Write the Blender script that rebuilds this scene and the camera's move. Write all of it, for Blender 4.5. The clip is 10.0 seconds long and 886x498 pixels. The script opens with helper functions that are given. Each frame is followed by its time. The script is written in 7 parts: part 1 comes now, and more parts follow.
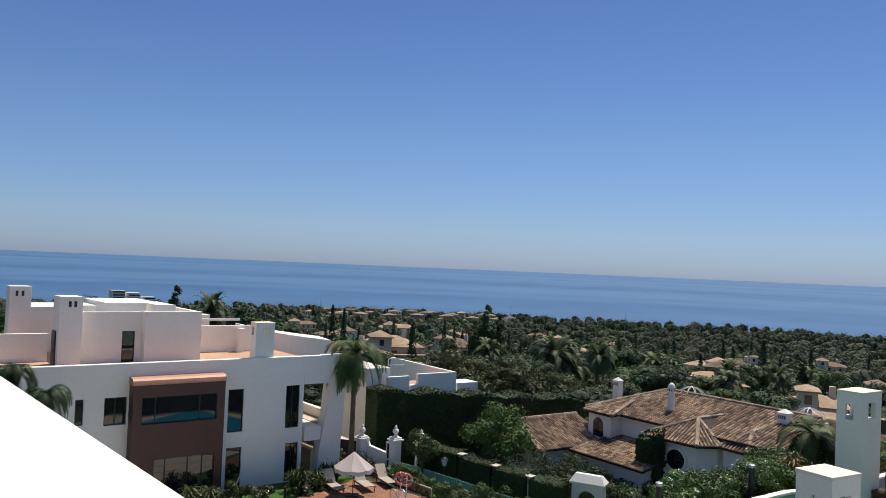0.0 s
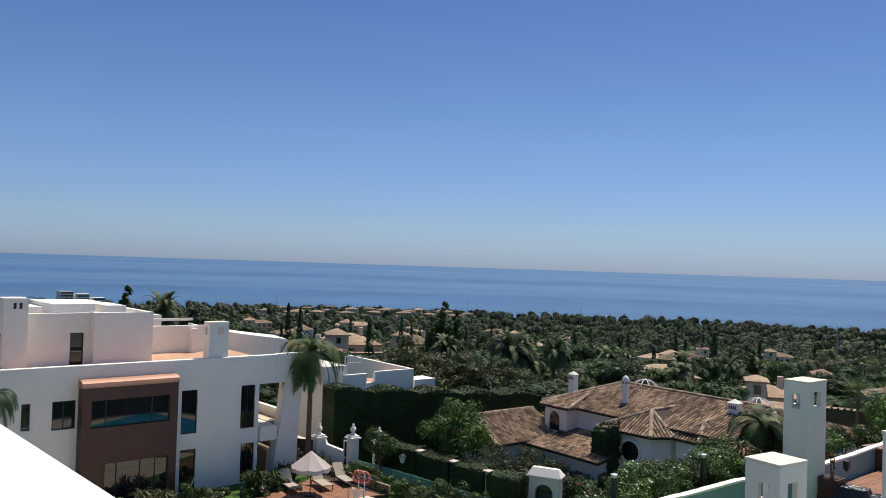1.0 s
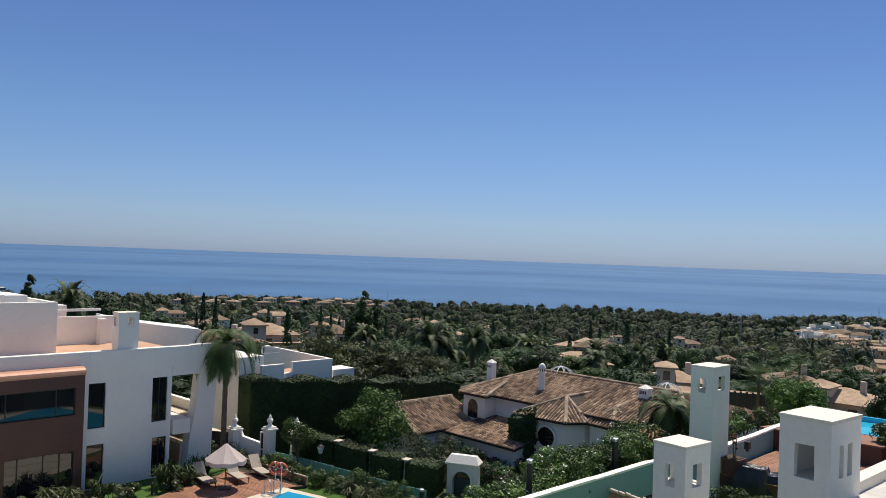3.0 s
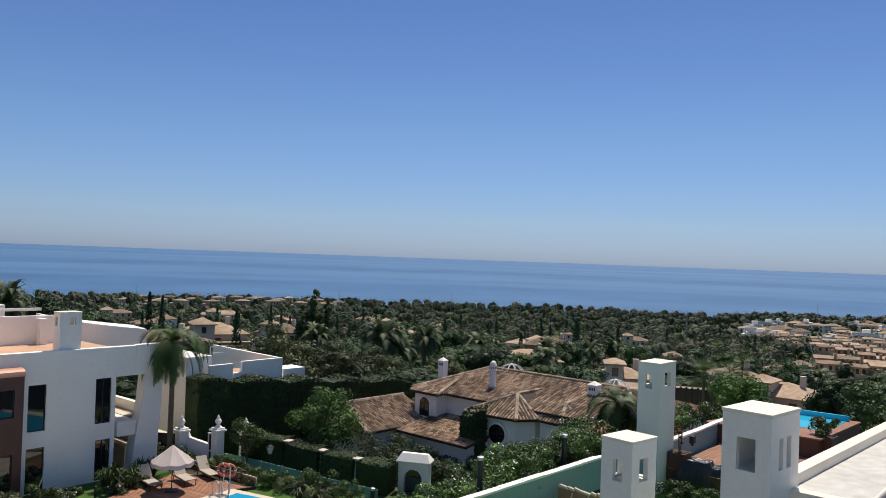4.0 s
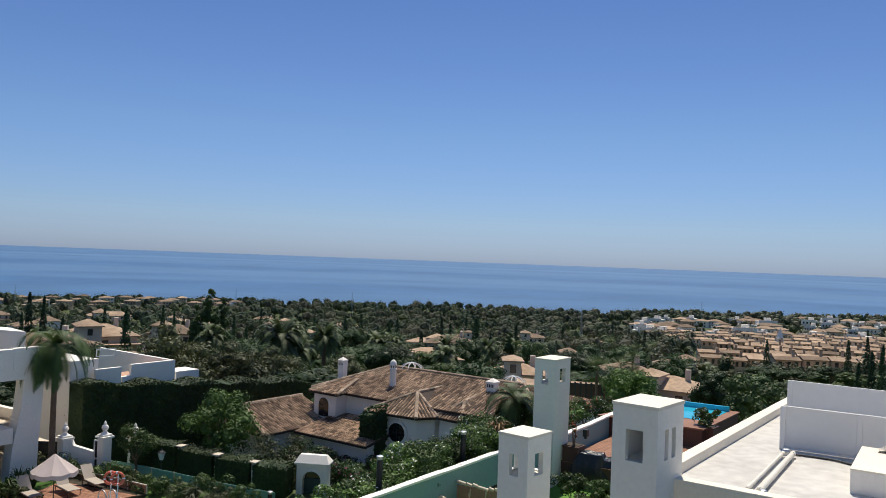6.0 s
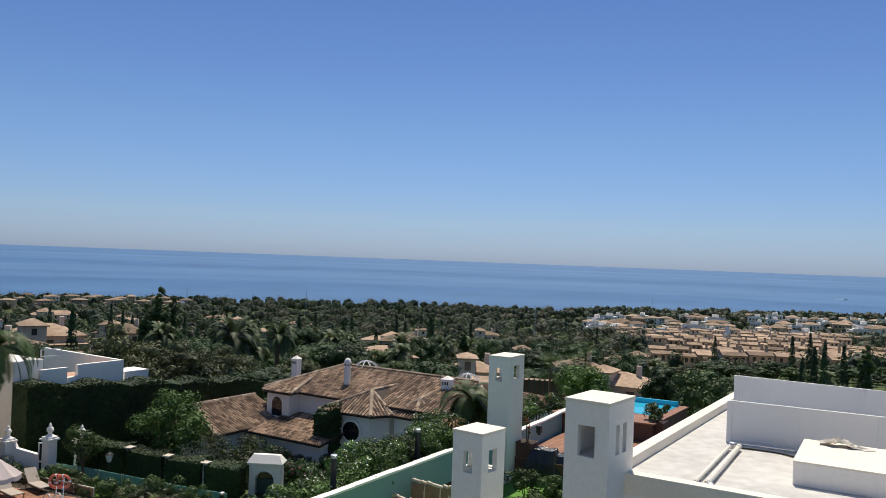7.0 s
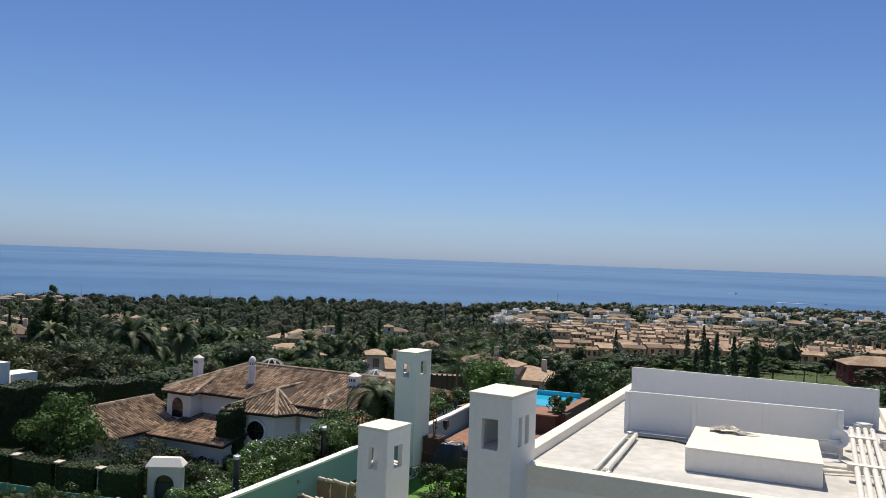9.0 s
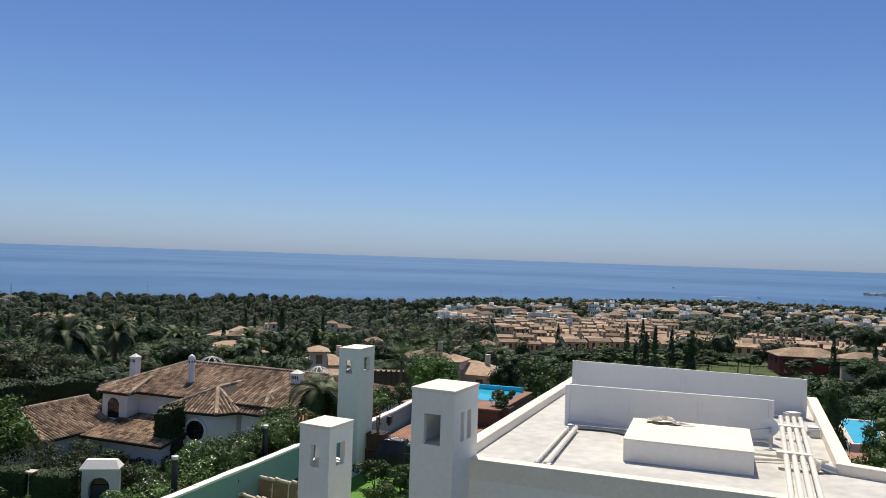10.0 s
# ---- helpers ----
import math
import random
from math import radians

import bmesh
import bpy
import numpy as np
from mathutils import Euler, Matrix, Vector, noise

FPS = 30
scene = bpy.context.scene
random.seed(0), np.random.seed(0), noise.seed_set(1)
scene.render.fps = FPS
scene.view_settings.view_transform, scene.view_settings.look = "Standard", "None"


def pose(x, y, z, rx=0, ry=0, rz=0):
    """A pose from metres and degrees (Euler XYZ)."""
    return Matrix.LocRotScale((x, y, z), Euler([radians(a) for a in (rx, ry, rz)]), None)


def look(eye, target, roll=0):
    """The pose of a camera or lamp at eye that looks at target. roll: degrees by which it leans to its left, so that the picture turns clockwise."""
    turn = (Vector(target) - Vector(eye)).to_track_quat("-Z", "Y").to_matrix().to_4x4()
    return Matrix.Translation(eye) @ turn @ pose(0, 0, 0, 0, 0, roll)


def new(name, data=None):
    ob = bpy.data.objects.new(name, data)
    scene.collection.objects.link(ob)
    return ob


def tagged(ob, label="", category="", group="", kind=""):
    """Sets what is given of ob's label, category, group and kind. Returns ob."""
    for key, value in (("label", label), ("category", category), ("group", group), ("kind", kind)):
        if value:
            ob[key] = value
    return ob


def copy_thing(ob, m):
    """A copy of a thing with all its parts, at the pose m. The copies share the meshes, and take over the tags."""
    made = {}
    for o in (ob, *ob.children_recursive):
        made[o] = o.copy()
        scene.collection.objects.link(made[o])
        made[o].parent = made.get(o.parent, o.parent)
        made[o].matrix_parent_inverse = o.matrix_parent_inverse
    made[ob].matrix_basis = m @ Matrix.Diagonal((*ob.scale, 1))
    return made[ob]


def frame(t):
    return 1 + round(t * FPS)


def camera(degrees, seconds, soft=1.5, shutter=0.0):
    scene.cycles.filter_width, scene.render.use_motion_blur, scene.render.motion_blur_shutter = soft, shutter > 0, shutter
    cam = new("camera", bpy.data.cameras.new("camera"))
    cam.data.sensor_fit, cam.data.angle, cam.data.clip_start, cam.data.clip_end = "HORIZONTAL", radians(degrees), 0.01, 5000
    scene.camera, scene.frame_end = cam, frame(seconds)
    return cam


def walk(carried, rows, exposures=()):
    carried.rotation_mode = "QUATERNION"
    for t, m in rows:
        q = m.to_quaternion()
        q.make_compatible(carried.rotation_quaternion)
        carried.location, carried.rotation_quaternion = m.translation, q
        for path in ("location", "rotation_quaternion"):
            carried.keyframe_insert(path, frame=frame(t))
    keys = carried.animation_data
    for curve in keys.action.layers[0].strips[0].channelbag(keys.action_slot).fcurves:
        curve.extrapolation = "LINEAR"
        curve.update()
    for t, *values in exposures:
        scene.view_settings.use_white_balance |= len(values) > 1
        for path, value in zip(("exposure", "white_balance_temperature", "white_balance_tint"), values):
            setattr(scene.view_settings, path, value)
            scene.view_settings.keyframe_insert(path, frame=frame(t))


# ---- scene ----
cam = camera(59.68, 10.0, 0.75)
EYE = 12.5
# seconds, eye offset (m), yaw, pitch, roll
ROWS = [
    (0.0, -0.000, -0.000, 0.000, 0.126, 1.366, -2.422),
    (0.5, -0.004, -0.001, 0.000, -1.468, 1.312, -2.111),
    (1.0, 0.027, 0.021, -0.003, -3.084, 1.243, -1.849),
    (1.5, 0.040, 0.029, -0.009, -4.764, 1.127, -1.894),
    (2.0, 0.041, 0.037, -0.008, -6.145, 0.884, -2.011),
    (2.5, 0.060, 0.056, -0.015, -7.407, 0.741, -2.052),
    (4.0, 0.107, 0.064, -0.017, -12.538, 0.659, -2.060),
    (4.5, 0.122, 0.085, -0.021, -14.098, 0.773, -2.189),
    (5.0, 0.124, 0.072, -0.021, -15.682, 0.783, -2.209),
    (5.5, 0.139, 0.062, -0.016, -17.863, 0.845, -2.182),
    (7.0, 0.142, 0.038, -0.008, -23.219, 0.804, -2.152),
    (7.5, 0.162, 0.022, -0.011, -24.911, 0.912, -2.264),
    (8.0, 0.182, 0.029, -0.016, -26.877, 0.949, -2.069),
    (8.5, 0.200, 0.029, -0.021, -28.344, 0.870, -2.137),
    (9.0, 0.232, 0.036, -0.022, -29.971, 0.781, -2.093),
    (9.5, 0.248, 0.025, -0.015, -31.694, 0.749, -1.984),
    (10.0, 0.271, 0.020, -0.023, -34.113, 0.608, -1.944),
]
walk(cam, [(t, pose(x, y, EYE + z, 90 + pitch, roll, yaw)) for t, x, y, z, yaw, pitch, roll in ROWS],
     [(0.0, 0.06), (5.0, 0.08), (10.0, 0.09)])

# ---- sky and sun ----
SUN_EL, SUN_AZ = 65.0, 32.0          # degrees up; degrees clockwise from +y
world = bpy.data.worlds.new("sky")
scene.world = world
world.use_nodes = True
wn = world.node_tree.nodes
sky = wn.new("ShaderNodeTexSky")
sky.sky_type = "NISHITA"
sky.sun_disc = False
sky.sun_elevation = radians(SUN_EL)
sky.sun_rotation = radians(SUN_AZ)
sky.altitude = 60
sky.air_density = 1.0
sky.dust_density = 0.3
sky.ozone_density = 3.0
wn["Background"].inputs["Strength"].default_value = 0.092
# white balance of the sky: deep blue overhead, lavender haze towards the horizon
wtc, wsep, wmap, wmul = wn.new("ShaderNodeTexCoord"), wn.new("ShaderNodeSeparateXYZ"), wn.new("ShaderNodeMapRange"), wn.new("ShaderNodeMix")
wmul.data_type = "RGBA"
wmul.blend_type = "MULTIPLY"
wmul.inputs["Factor"].default_value = 1.0
wmap.inputs["From Max"].default_value = 1.0
wramp = wn.new("ShaderNodeValToRGB")
stops = wramp.color_ramp.elements
stops[0].position, stops[0].color = 0.0, (0.47, 0.62, 1.08, 1)
stops[1].position, stops[1].color = 1.0, (0.95, 0.97, 1.0, 1)
for place_, tint_ in ((0.048, (0.575, 0.695, 1.0, 1)), (0.16, (0.60, 0.73, 0.96, 1)), (0.40, (0.49, 0.61, 0.90, 1)), (0.62, (0.86, 0.90, 1.0, 1))):
    stops.new(place_).color = tint_
wl = world.node_tree.links
wl.new(wtc.outputs["Generated"], wsep.inputs[0]), wl.new(wsep.outputs["Z"], wmap.inputs["Value"]), wl.new(wmap.outputs[0], wramp.inputs[0])
wl.new(sky.outputs[0], wmul.inputs["A"]), wl.new(wramp.outputs[0], wmul.inputs["B"]), wl.new(wmul.outputs["Result"], wn["Background"].inputs[0])
sun = new("sun", bpy.data.lights.new("sun", "SUN"))
sun.data.energy, sun.data.angle, sun.data.color = 4.6, radians(0.53), (1.0, 0.92, 0.78)
sd = Vector((math.sin(radians(SUN_AZ)) * math.cos(radians(SUN_EL)), math.cos(radians(SUN_AZ)) * math.cos(radians(SUN_EL)), math.sin(radians(SUN_EL))))
sun.matrix_world = look(sd * 200, (0, 0, 0))


# ---- materials ----
def material(name, base, rough=0.8, vary=0.15, scale=1.0, fine=14.0, bump=0.0, metal=0.0, spec=0.5, tint=None, piece=0.0, island=0.0, alpha_trans=0.0):
    """A procedural surface: base colour varied at a coarse and a fine scale, with relief."""
    m = bpy.data.materials.new(name)
    m.use_nodes = True
    nt = m.node_tree
    n, l = nt.nodes, nt.links
    b = n["Principled BSDF"]
    tc = n.new("ShaderNodeTexCoord")
    geo = n.new("ShaderNodeNewGeometry")
    coarse, grain = n.new("ShaderNodeTexNoise"), n.new("ShaderNodeTexNoise")
    coarse.inputs["Scale"].default_value, coarse.inputs["Detail"].default_value = scale, 5
    grain.inputs["Scale"].default_value, grain.inputs["Detail"].default_value = fine, 4
    for t in (coarse, grain):
        l.new(geo.outputs["Position"], t.inputs["Vector"])
    add = n.new("ShaderNodeMath")
    add.operation = "ADD"
    l.new(coarse.outputs[0], add.inputs[0]), l.new(grain.outputs[0], add.inputs[1])
    ramp = n.new("ShaderNodeMapRange")
    ramp.inputs["From Min"].default_value, ramp.inputs["From Max"].default_value = 0.65, 1.35
    ramp.inputs["To Min"].default_value, ramp.inputs["To Max"].default_value = 1 - vary, 1 + vary
    l.new(add.outputs[0], ramp.inputs["Value"])
    value = ramp.outputs[0]
    for amount, source in ((piece, n.new("ShaderNodeObjectInfo").outputs["Random"]), (island, geo.outputs["Random Per Island"])):
        if amount:
            r2 = n.new("ShaderNodeMapRange")
            r2.inputs["To Min"].default_value, r2.inputs["To Max"].default_value = 1 - amount, 1 + amount
            l.new(source, r2.inputs["Value"])
            mul = n.new("ShaderNodeMath")
            mul.operation = "MULTIPLY"
            l.new(value, mul.inputs[0]), l.new(r2.outputs[0], mul.inputs[1])
            value = mul.outputs[0]
    mixc = n.new("ShaderNodeMix")
    mixc.data_type = "RGBA"
    mixc.inputs["A"].default_value, mixc.inputs["B"].default_value = (*base, 1), (*(tint or base), 1)
    l.new(coarse.outputs[0], mixc.inputs["Factor"])
    hsv = n.new("ShaderNodeHueSaturation")
    l.new(mixc.outputs["Result"], hsv.inputs["Color"]), l.new(value, hsv.inputs["Value"])
    l.new(hsv.outputs[0], b.inputs["Base Color"])
    b.inputs["Roughness"].default_value, b.inputs["Metallic"].default_value = rough, metal
    b.inputs["Specular IOR Level"].default_value = spec
    if bump:
        bp = n.new("ShaderNodeBump")
        bp.inputs["Strength"].default_value, bp.inputs["Distance"].default_value = bump, 0.05
        l.new(grain.outputs[0], bp.inputs["Height"]), l.new(bp.outputs[0], b.inputs["Normal"])
    return m


def leafy(name, base, tint, through_light=0.2, piece=0.38, island=0.22, scale=0.6, vary=0.25):
    m = material(name, base, 0.6, vary, scale, 6.0, 0.0, 0.0, 0.35, tint, piece, island)
    nt = m.node_tree
    n, l = nt.nodes, nt.links
    b, out = n["Principled BSDF"], n["Material Output"]
    tr = n.new("ShaderNodeBsdfTranslucent")
    l.new(b.inputs["Base Color"].links[0].from_socket, tr.inputs["Color"])
    mix = n.new("ShaderNodeMixShader")
    mix.inputs[0].default_value = through_light
    l.new(b.outputs[0], mix.inputs[1]), l.new(tr.outputs[0], mix.inputs[2])
    l.new(mix.outputs[0], out.inputs["Surface"])
    return m


WHITE = material("white_plaster", (0.86, 0.82, 0.745), 0.85, 0.05, 0.5, 9.0, 0.15)
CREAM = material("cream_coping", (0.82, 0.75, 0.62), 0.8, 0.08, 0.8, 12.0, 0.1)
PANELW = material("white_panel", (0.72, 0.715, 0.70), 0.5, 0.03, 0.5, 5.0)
ROOFGREY = material("roof_membrane", (0.54, 0.52, 0.485), 0.85, 0.22, 0.45, 3.0, 0.2)
TILE = material("clay_tile", (0.165, 0.096, 0.060), 0.85, 0.4, 0.5, 7.0, 0.2, 0.0, 0.3, (0.37, 0.262, 0.178), 0.3, 0.62)
RIDGE = material("ridge_tile", (0.36, 0.275, 0.20), 0.85, 0.3, 1.0, 8.0, 0.2, 0.0, 0.3, None, 0.0, 0.35)
# pan tiles coloured near black: the shade between cover tiles is in the colour
PANSHADE = material("shaded_pan_tile", (0.050, 0.033, 0.026), 0.9, 0.3, 1.0, 9.0, 0.2)
FARTILE = material("far_clay_tile", (0.245, 0.162, 0.108), 0.9, 0.35, 0.3, 1.5, 0.0, 0.0, 0.3, (0.36, 0.27, 0.19), 0.45)
OCHRE = material("ochre_render", (0.48, 0.35, 0.22), 0.9, 0.12, 0.1, 2.0, 0.0, 0.0, 0.3, (0.50, 0.40, 0.29), 0.25)
FARWHITE = material("far_white_render", (0.78, 0.74, 0.68), 0.9, 0.06, 0.1, 2.0, 0.0, 0.0, 0.3, None, 0.1)
REDWALL = material("red_render", (0.22, 0.05, 0.04), 0.9, 0.1, 0.1, 2.0)
TERRACOTTA = material("terrace_tiles", (0.50, 0.28, 0.18), 0.7, 0.12, 0.6, 6.0, 0.0, 0.0, 0.4, (0.56, 0.36, 0.24))
BROWN = material("brown_cladding", (0.090, 0.038, 0.027), 0.5, 0.25, 1.0, 25.0, 0.1)
FRAME = material("dark_metal_frame", (0.02, 0.02, 0.022), 0.45, 0.05)
LAWN = material("lawn", (0.05, 0.11, 0.02), 0.95, 0.2, 0.8, 30.0, 0.4, 0.0, 0.2, (0.07, 0.13, 0.03))
EARTH = material("ground", (0.10, 0.11, 0.05), 0.95, 0.3, 0.02, 0.3, 0.2, 0.0, 0.2, (0.05, 0.08, 0.025))
SOIL = material("planting_soil", (0.06, 0.045, 0.03), 0.95, 0.3, 1.0, 9.0, 0.3)
TEAL = material("teal_screen", (0.17, 0.38, 0.35), 0.7, 0.08, 0.6, 9.0, 0.05)
DECK = material("deck_board", (0.27, 0.11, 0.06), 0.6, 0.2, 1.5, 20.0, 0.1, 0.0, 0.4, (0.33, 0.17, 0.10), 0.2)
PAVING = material("pale_paving", (0.60, 0.52, 0.42), 0.85, 0.12, 0.7, 8.0, 0.1)
BARK = material("bark", (0.16, 0.11, 0.075), 0.95, 0.3, 3.0, 20.0, 0.5)
LEAF = leafy("tree_leaf", (0.036, 0.072, 0.018), (0.072, 0.11, 0.028))
LEAFDARK = leafy("dark_leaf", (0.022, 0.050, 0.014), (0.045, 0.085, 0.025))
LEAFGREY = leafy("grey_leaf", (0.060, 0.076, 0.029), (0.10, 0.108, 0.05))
LEAFBRIGHT = leafy("bright_leaf", (0.060, 0.125, 0.022), (0.10, 0.175, 0.036))
PALMLEAF = leafy("palm_leaf", (0.070, 0.112, 0.040), (0.135, 0.165, 0.075))
WOODS = [leafy("woods_green", (0.030, 0.052, 0.017), (0.068, 0.088, 0.030), 0.28, 0, 0.25, 0.05, 0.6), leafy("woods_dark", (0.018, 0.036, 0.014), (0.042, 0.066, 0.026), 0.28, 0, 0.25, 0.05, 0.6), leafy("woods_grey", (0.046, 0.056, 0.026), (0.094, 0.092, 0.048), 0.28, 0, 0.25, 0.05, 0.55)]
HEDGELEAF = leafy("hedge_leaf", (0.019, 0.041, 0.011), (0.040, 0.064, 0.017))


def glass_material(name, tint, rough=0.03):
    m = bpy.data.materials.new(name)
    m.use_nodes = True
    b = m.node_tree.nodes["Principled BSDF"]
    b.inputs["Base Color"].default_value = (*tint, 1)
    b.inputs["Roughness"].default_value = rough
    b.inputs["Specular IOR Level"].default_value = 0.9
    return m


GLASS = glass_material("dark_window_glass", (0.012, 0.014, 0.016))


# ---- building helpers ----
def box(bm, x0, y0, z0, x1, y1, z1, m=None):
    vs = [bm.verts.new(Vector(c) if m is None else m @ Vector(c)) for c in
          ((x0, y0, z0), (x1, y0, z0), (x1, y1, z0), (x0, y1, z0), (x0, y0, z1), (x1, y0, z1), (x1, y1, z1), (x0, y1, z1))]
    for f in ((3, 2, 1, 0), (4, 5, 6, 7), (0, 1, 5, 4), (1, 2, 6, 5), (2, 3, 7, 6), (3, 0, 4, 7)):
        bm.faces.new([vs[i] for i in f])
    return vs


def prism(bm, pts, z0, z1):
    """An upright prism over a counter-clockwise outline."""
    lo = [bm.verts.new((x, y, z0)) for x, y in pts]
    hi = [bm.verts.new((x, y, z1)) for x, y in pts]
    bm.faces.new(lo[::-1]), bm.faces.new(hi)
    for i in range(len(pts)):
        j = (i + 1) % len(pts)
        bm.faces.new((lo[i], lo[j], hi[j], hi[i]))


def tube(bm, a, b, r0, r1, n=10, caps=True):
    a, b = Vector(a), Vector(b)
    q = (b - a).to_track_quat("Z", "Y").to_matrix()
    rings = []
    for p, r in ((a, r0), (b, r1)):
        rings.append([bm.verts.new(p + q @ Vector((r * math.cos(2 * math.pi * i / n), r * math.sin(2 * math.pi * i / n), 0))) for i in range(n)])
    for i in range(n):
        j = (i + 1) % n
        bm.faces.new((rings[0][i], rings[0][j], rings[1][j], rings[1][i]))
    if caps:
        bm.faces.new(rings[0][::-1]), bm.faces.new(rings[1])


def lathe(bm, profile, n=16, at=(0, 0, 0)):
    rings = [[bm.verts.new((at[0] + r * math.cos(2 * math.pi * i / n), at[1] + r * math.sin(2 * math.pi * i / n), at[2] + z)) for i in range(n)] for r, z in profile]
    for a, b in zip(rings, rings[1:]):
        for i in range(n):
            j = (i + 1) % n
            bm.faces.new((a[i], a[j], b[j], b[i]))
    bm.faces.new(rings[0][::-1]), bm.faces.new(rings[-1])


def finish(bm, name, mat, bevel=0.0):
    if bevel:
        bmesh.ops.bevel(bm, geom=list(bm.edges), offset=bevel, segments=2, affect="EDGES", profile=0.6)
    me = bpy.data.meshes.new(name)
    bm.to_mesh(me)
    bm.free()
    me.materials.append(mat)
    return me


def part(name, bm, mat, parent, label="", bevel=0.0, smooth=False):
    ob = new(name, finish(bm, name, mat, bevel))
    ob.parent = parent
    if smooth:
        ob.data.shade_smooth()
    return tagged(ob, label)


def single(name, bm, mat, label, category, group="", kind="", m=None, bevel=0.0, smooth=False):
    ob = new(name, finish(bm, name, mat, bevel))
    if m is not None:
        ob.matrix_world = m
    if smooth:
        ob.data.shade_smooth()
    return tagged(ob, label, category, group, kind)


def root(name, m, label, category, group="", kind=""):
    ob = new(name)
    ob.matrix_world = m
    return tagged(ob, label, category, group, kind)


def B():
    return bmesh.new()


def slab(name, parent, mat, b, label="", bevel=0.012):
    bm = B()
    box(bm, *b)
    return part(name, bm, mat, parent, label, bevel)


def wall_with_holes(bm, u0, u1, z0, z1, y0, y1, holes):
    """A wall in local coordinates from y0 to y1 thick, with openings (u0, u1, z0, z1) cut through it."""
    us = sorted({u0, u1, *[c for h in holes for c in h[:2]]})
    zs = sorted({z0, z1, *[c for h in holes for c in h[2:]]})
    us = [u for u in us if u0 <= u <= u1]
    zs = [z for z in zs if z0 <= z <= z1]
    solid = {}
    for i in range(len(us) - 1):
        for k in range(len(zs) - 1):
            cu, cz = (us[i] + us[i + 1]) / 2, (zs[k] + zs[k + 1]) / 2
            solid[i, k] = not any(h[0] < cu < h[1] and h[2] < cz < h[3] for h in holes)
    vert = {}

    def v(i, k, y):
        key = (i, k, y)
        if key not in vert:
            vert[key] = bm.verts.new((us[i], y, zs[k]))
        return vert[key]
    for (i, k), s in solid.items():
        if not s:
            continue
        bm.faces.new((v(i, k, y0), v(i + 1, k, y0), v(i + 1, k + 1, y0), v(i, k + 1, y0)))
        bm.faces.new((v(i, k, y1), v(i, k + 1, y1), v(i + 1, k + 1, y1), v(i + 1, k, y1)))
        for di, dk, a, b in ((-1, 0, (i, k), (i, k + 1)), (1, 0, (i + 1, k + 1), (i + 1, k)), (0, -1, (i + 1, k), (i, k)), (0, 1, (i, k + 1), (i + 1, k + 1))):
            if not solid.get((i + di, k + dk), False):
                bm.faces.new((v(*a, y0), v(*b, y0), v(*b, y1), v(*a, y1)))

# ---- ground, sea ----
def lerp(x, pts):
    for (a, b), (c, d) in zip(pts, pts[1:]):
        if x <= c:
            return b + (d - b) * max(0.0, (x - a)) / (c - a)
    return pts[-1][1]


def shore(az):
    return lerp(az, [(-180, 940), (30, 940), (55, 1280), (90, 1500), (180, 940)])


def ground_z(x, y):
    r = math.hypot(x, y)
    az = math.degrees(math.atan2(x, y))
    if abs(az) > 110:
        return -0.6 + 0.02 * r
    s = r * 940 / shore(az) if r > 200 else r
    z = lerp(s, [(0, -0.6), (44, -0.6), (47, -2.8), (62, -3.6), (110, -9), (250, -23), (500, -36), (940, -47.2), (1300, -64), (6000, -70)])
    if r > 80:
        z += 1.5 * noise.noise((x * 0.01, y * 0.01, 3.0)) * min(1, (r - 80) / 100)
    return z


bm = B()
RINGS = [0.5, 12, 24, 34, 40, 44, 45.5, 47, 52, 58, 66, 78, 90, 105, 125, 150, 180, 220, 270, 330, 400, 480, 580, 700, 830, 920, 980, 1060, 1200, 1320, 1450, 1700, 4800]
NA = 180
rows = [[bm.verts.new((r * math.sin(2 * math.pi * k / NA), r * math.cos(2 * math.pi * k / NA), ground_z(r * math.sin(2 * math.pi * k / NA), r * math.cos(2 * math.pi * k / NA)))) for k in range(NA)] for r in RINGS]
for a, b in zip(rows, rows[1:]):
    for k in range(NA):
        j = (k + 1) % NA
        bm.faces.new((a[k], b[k], b[j], a[j]))
single("ground", bm, EARTH, "green and brown hillside falling towards the sea", "ground", kind="structure", smooth=True)

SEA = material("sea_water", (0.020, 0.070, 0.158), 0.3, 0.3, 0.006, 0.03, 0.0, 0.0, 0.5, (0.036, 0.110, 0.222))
n_, l_ = SEA.node_tree.nodes, SEA.node_tree.links
# pale glitter streaks painted into the water's base colour, in bands by distance
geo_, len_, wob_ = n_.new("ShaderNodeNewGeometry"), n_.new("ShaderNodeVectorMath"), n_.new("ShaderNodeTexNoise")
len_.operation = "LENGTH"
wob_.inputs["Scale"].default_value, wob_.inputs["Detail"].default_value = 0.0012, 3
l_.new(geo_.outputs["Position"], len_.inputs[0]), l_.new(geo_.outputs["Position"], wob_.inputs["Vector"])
sum_, glitter_, soft_ = n_.new("ShaderNodeMath"), n_.new("ShaderNodeTexNoise"), n_.new("ShaderNodeMapRange")
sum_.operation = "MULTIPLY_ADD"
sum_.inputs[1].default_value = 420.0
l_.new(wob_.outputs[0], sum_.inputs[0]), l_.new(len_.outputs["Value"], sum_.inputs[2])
glitter_.noise_dimensions = "1D"
glitter_.inputs["Scale"].default_value, glitter_.inputs["Detail"].default_value = 0.0022, 4
l_.new(sum_.outputs[0], glitter_.inputs["W"])
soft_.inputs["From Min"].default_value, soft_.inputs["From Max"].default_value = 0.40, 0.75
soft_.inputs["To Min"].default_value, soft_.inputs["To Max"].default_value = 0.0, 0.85
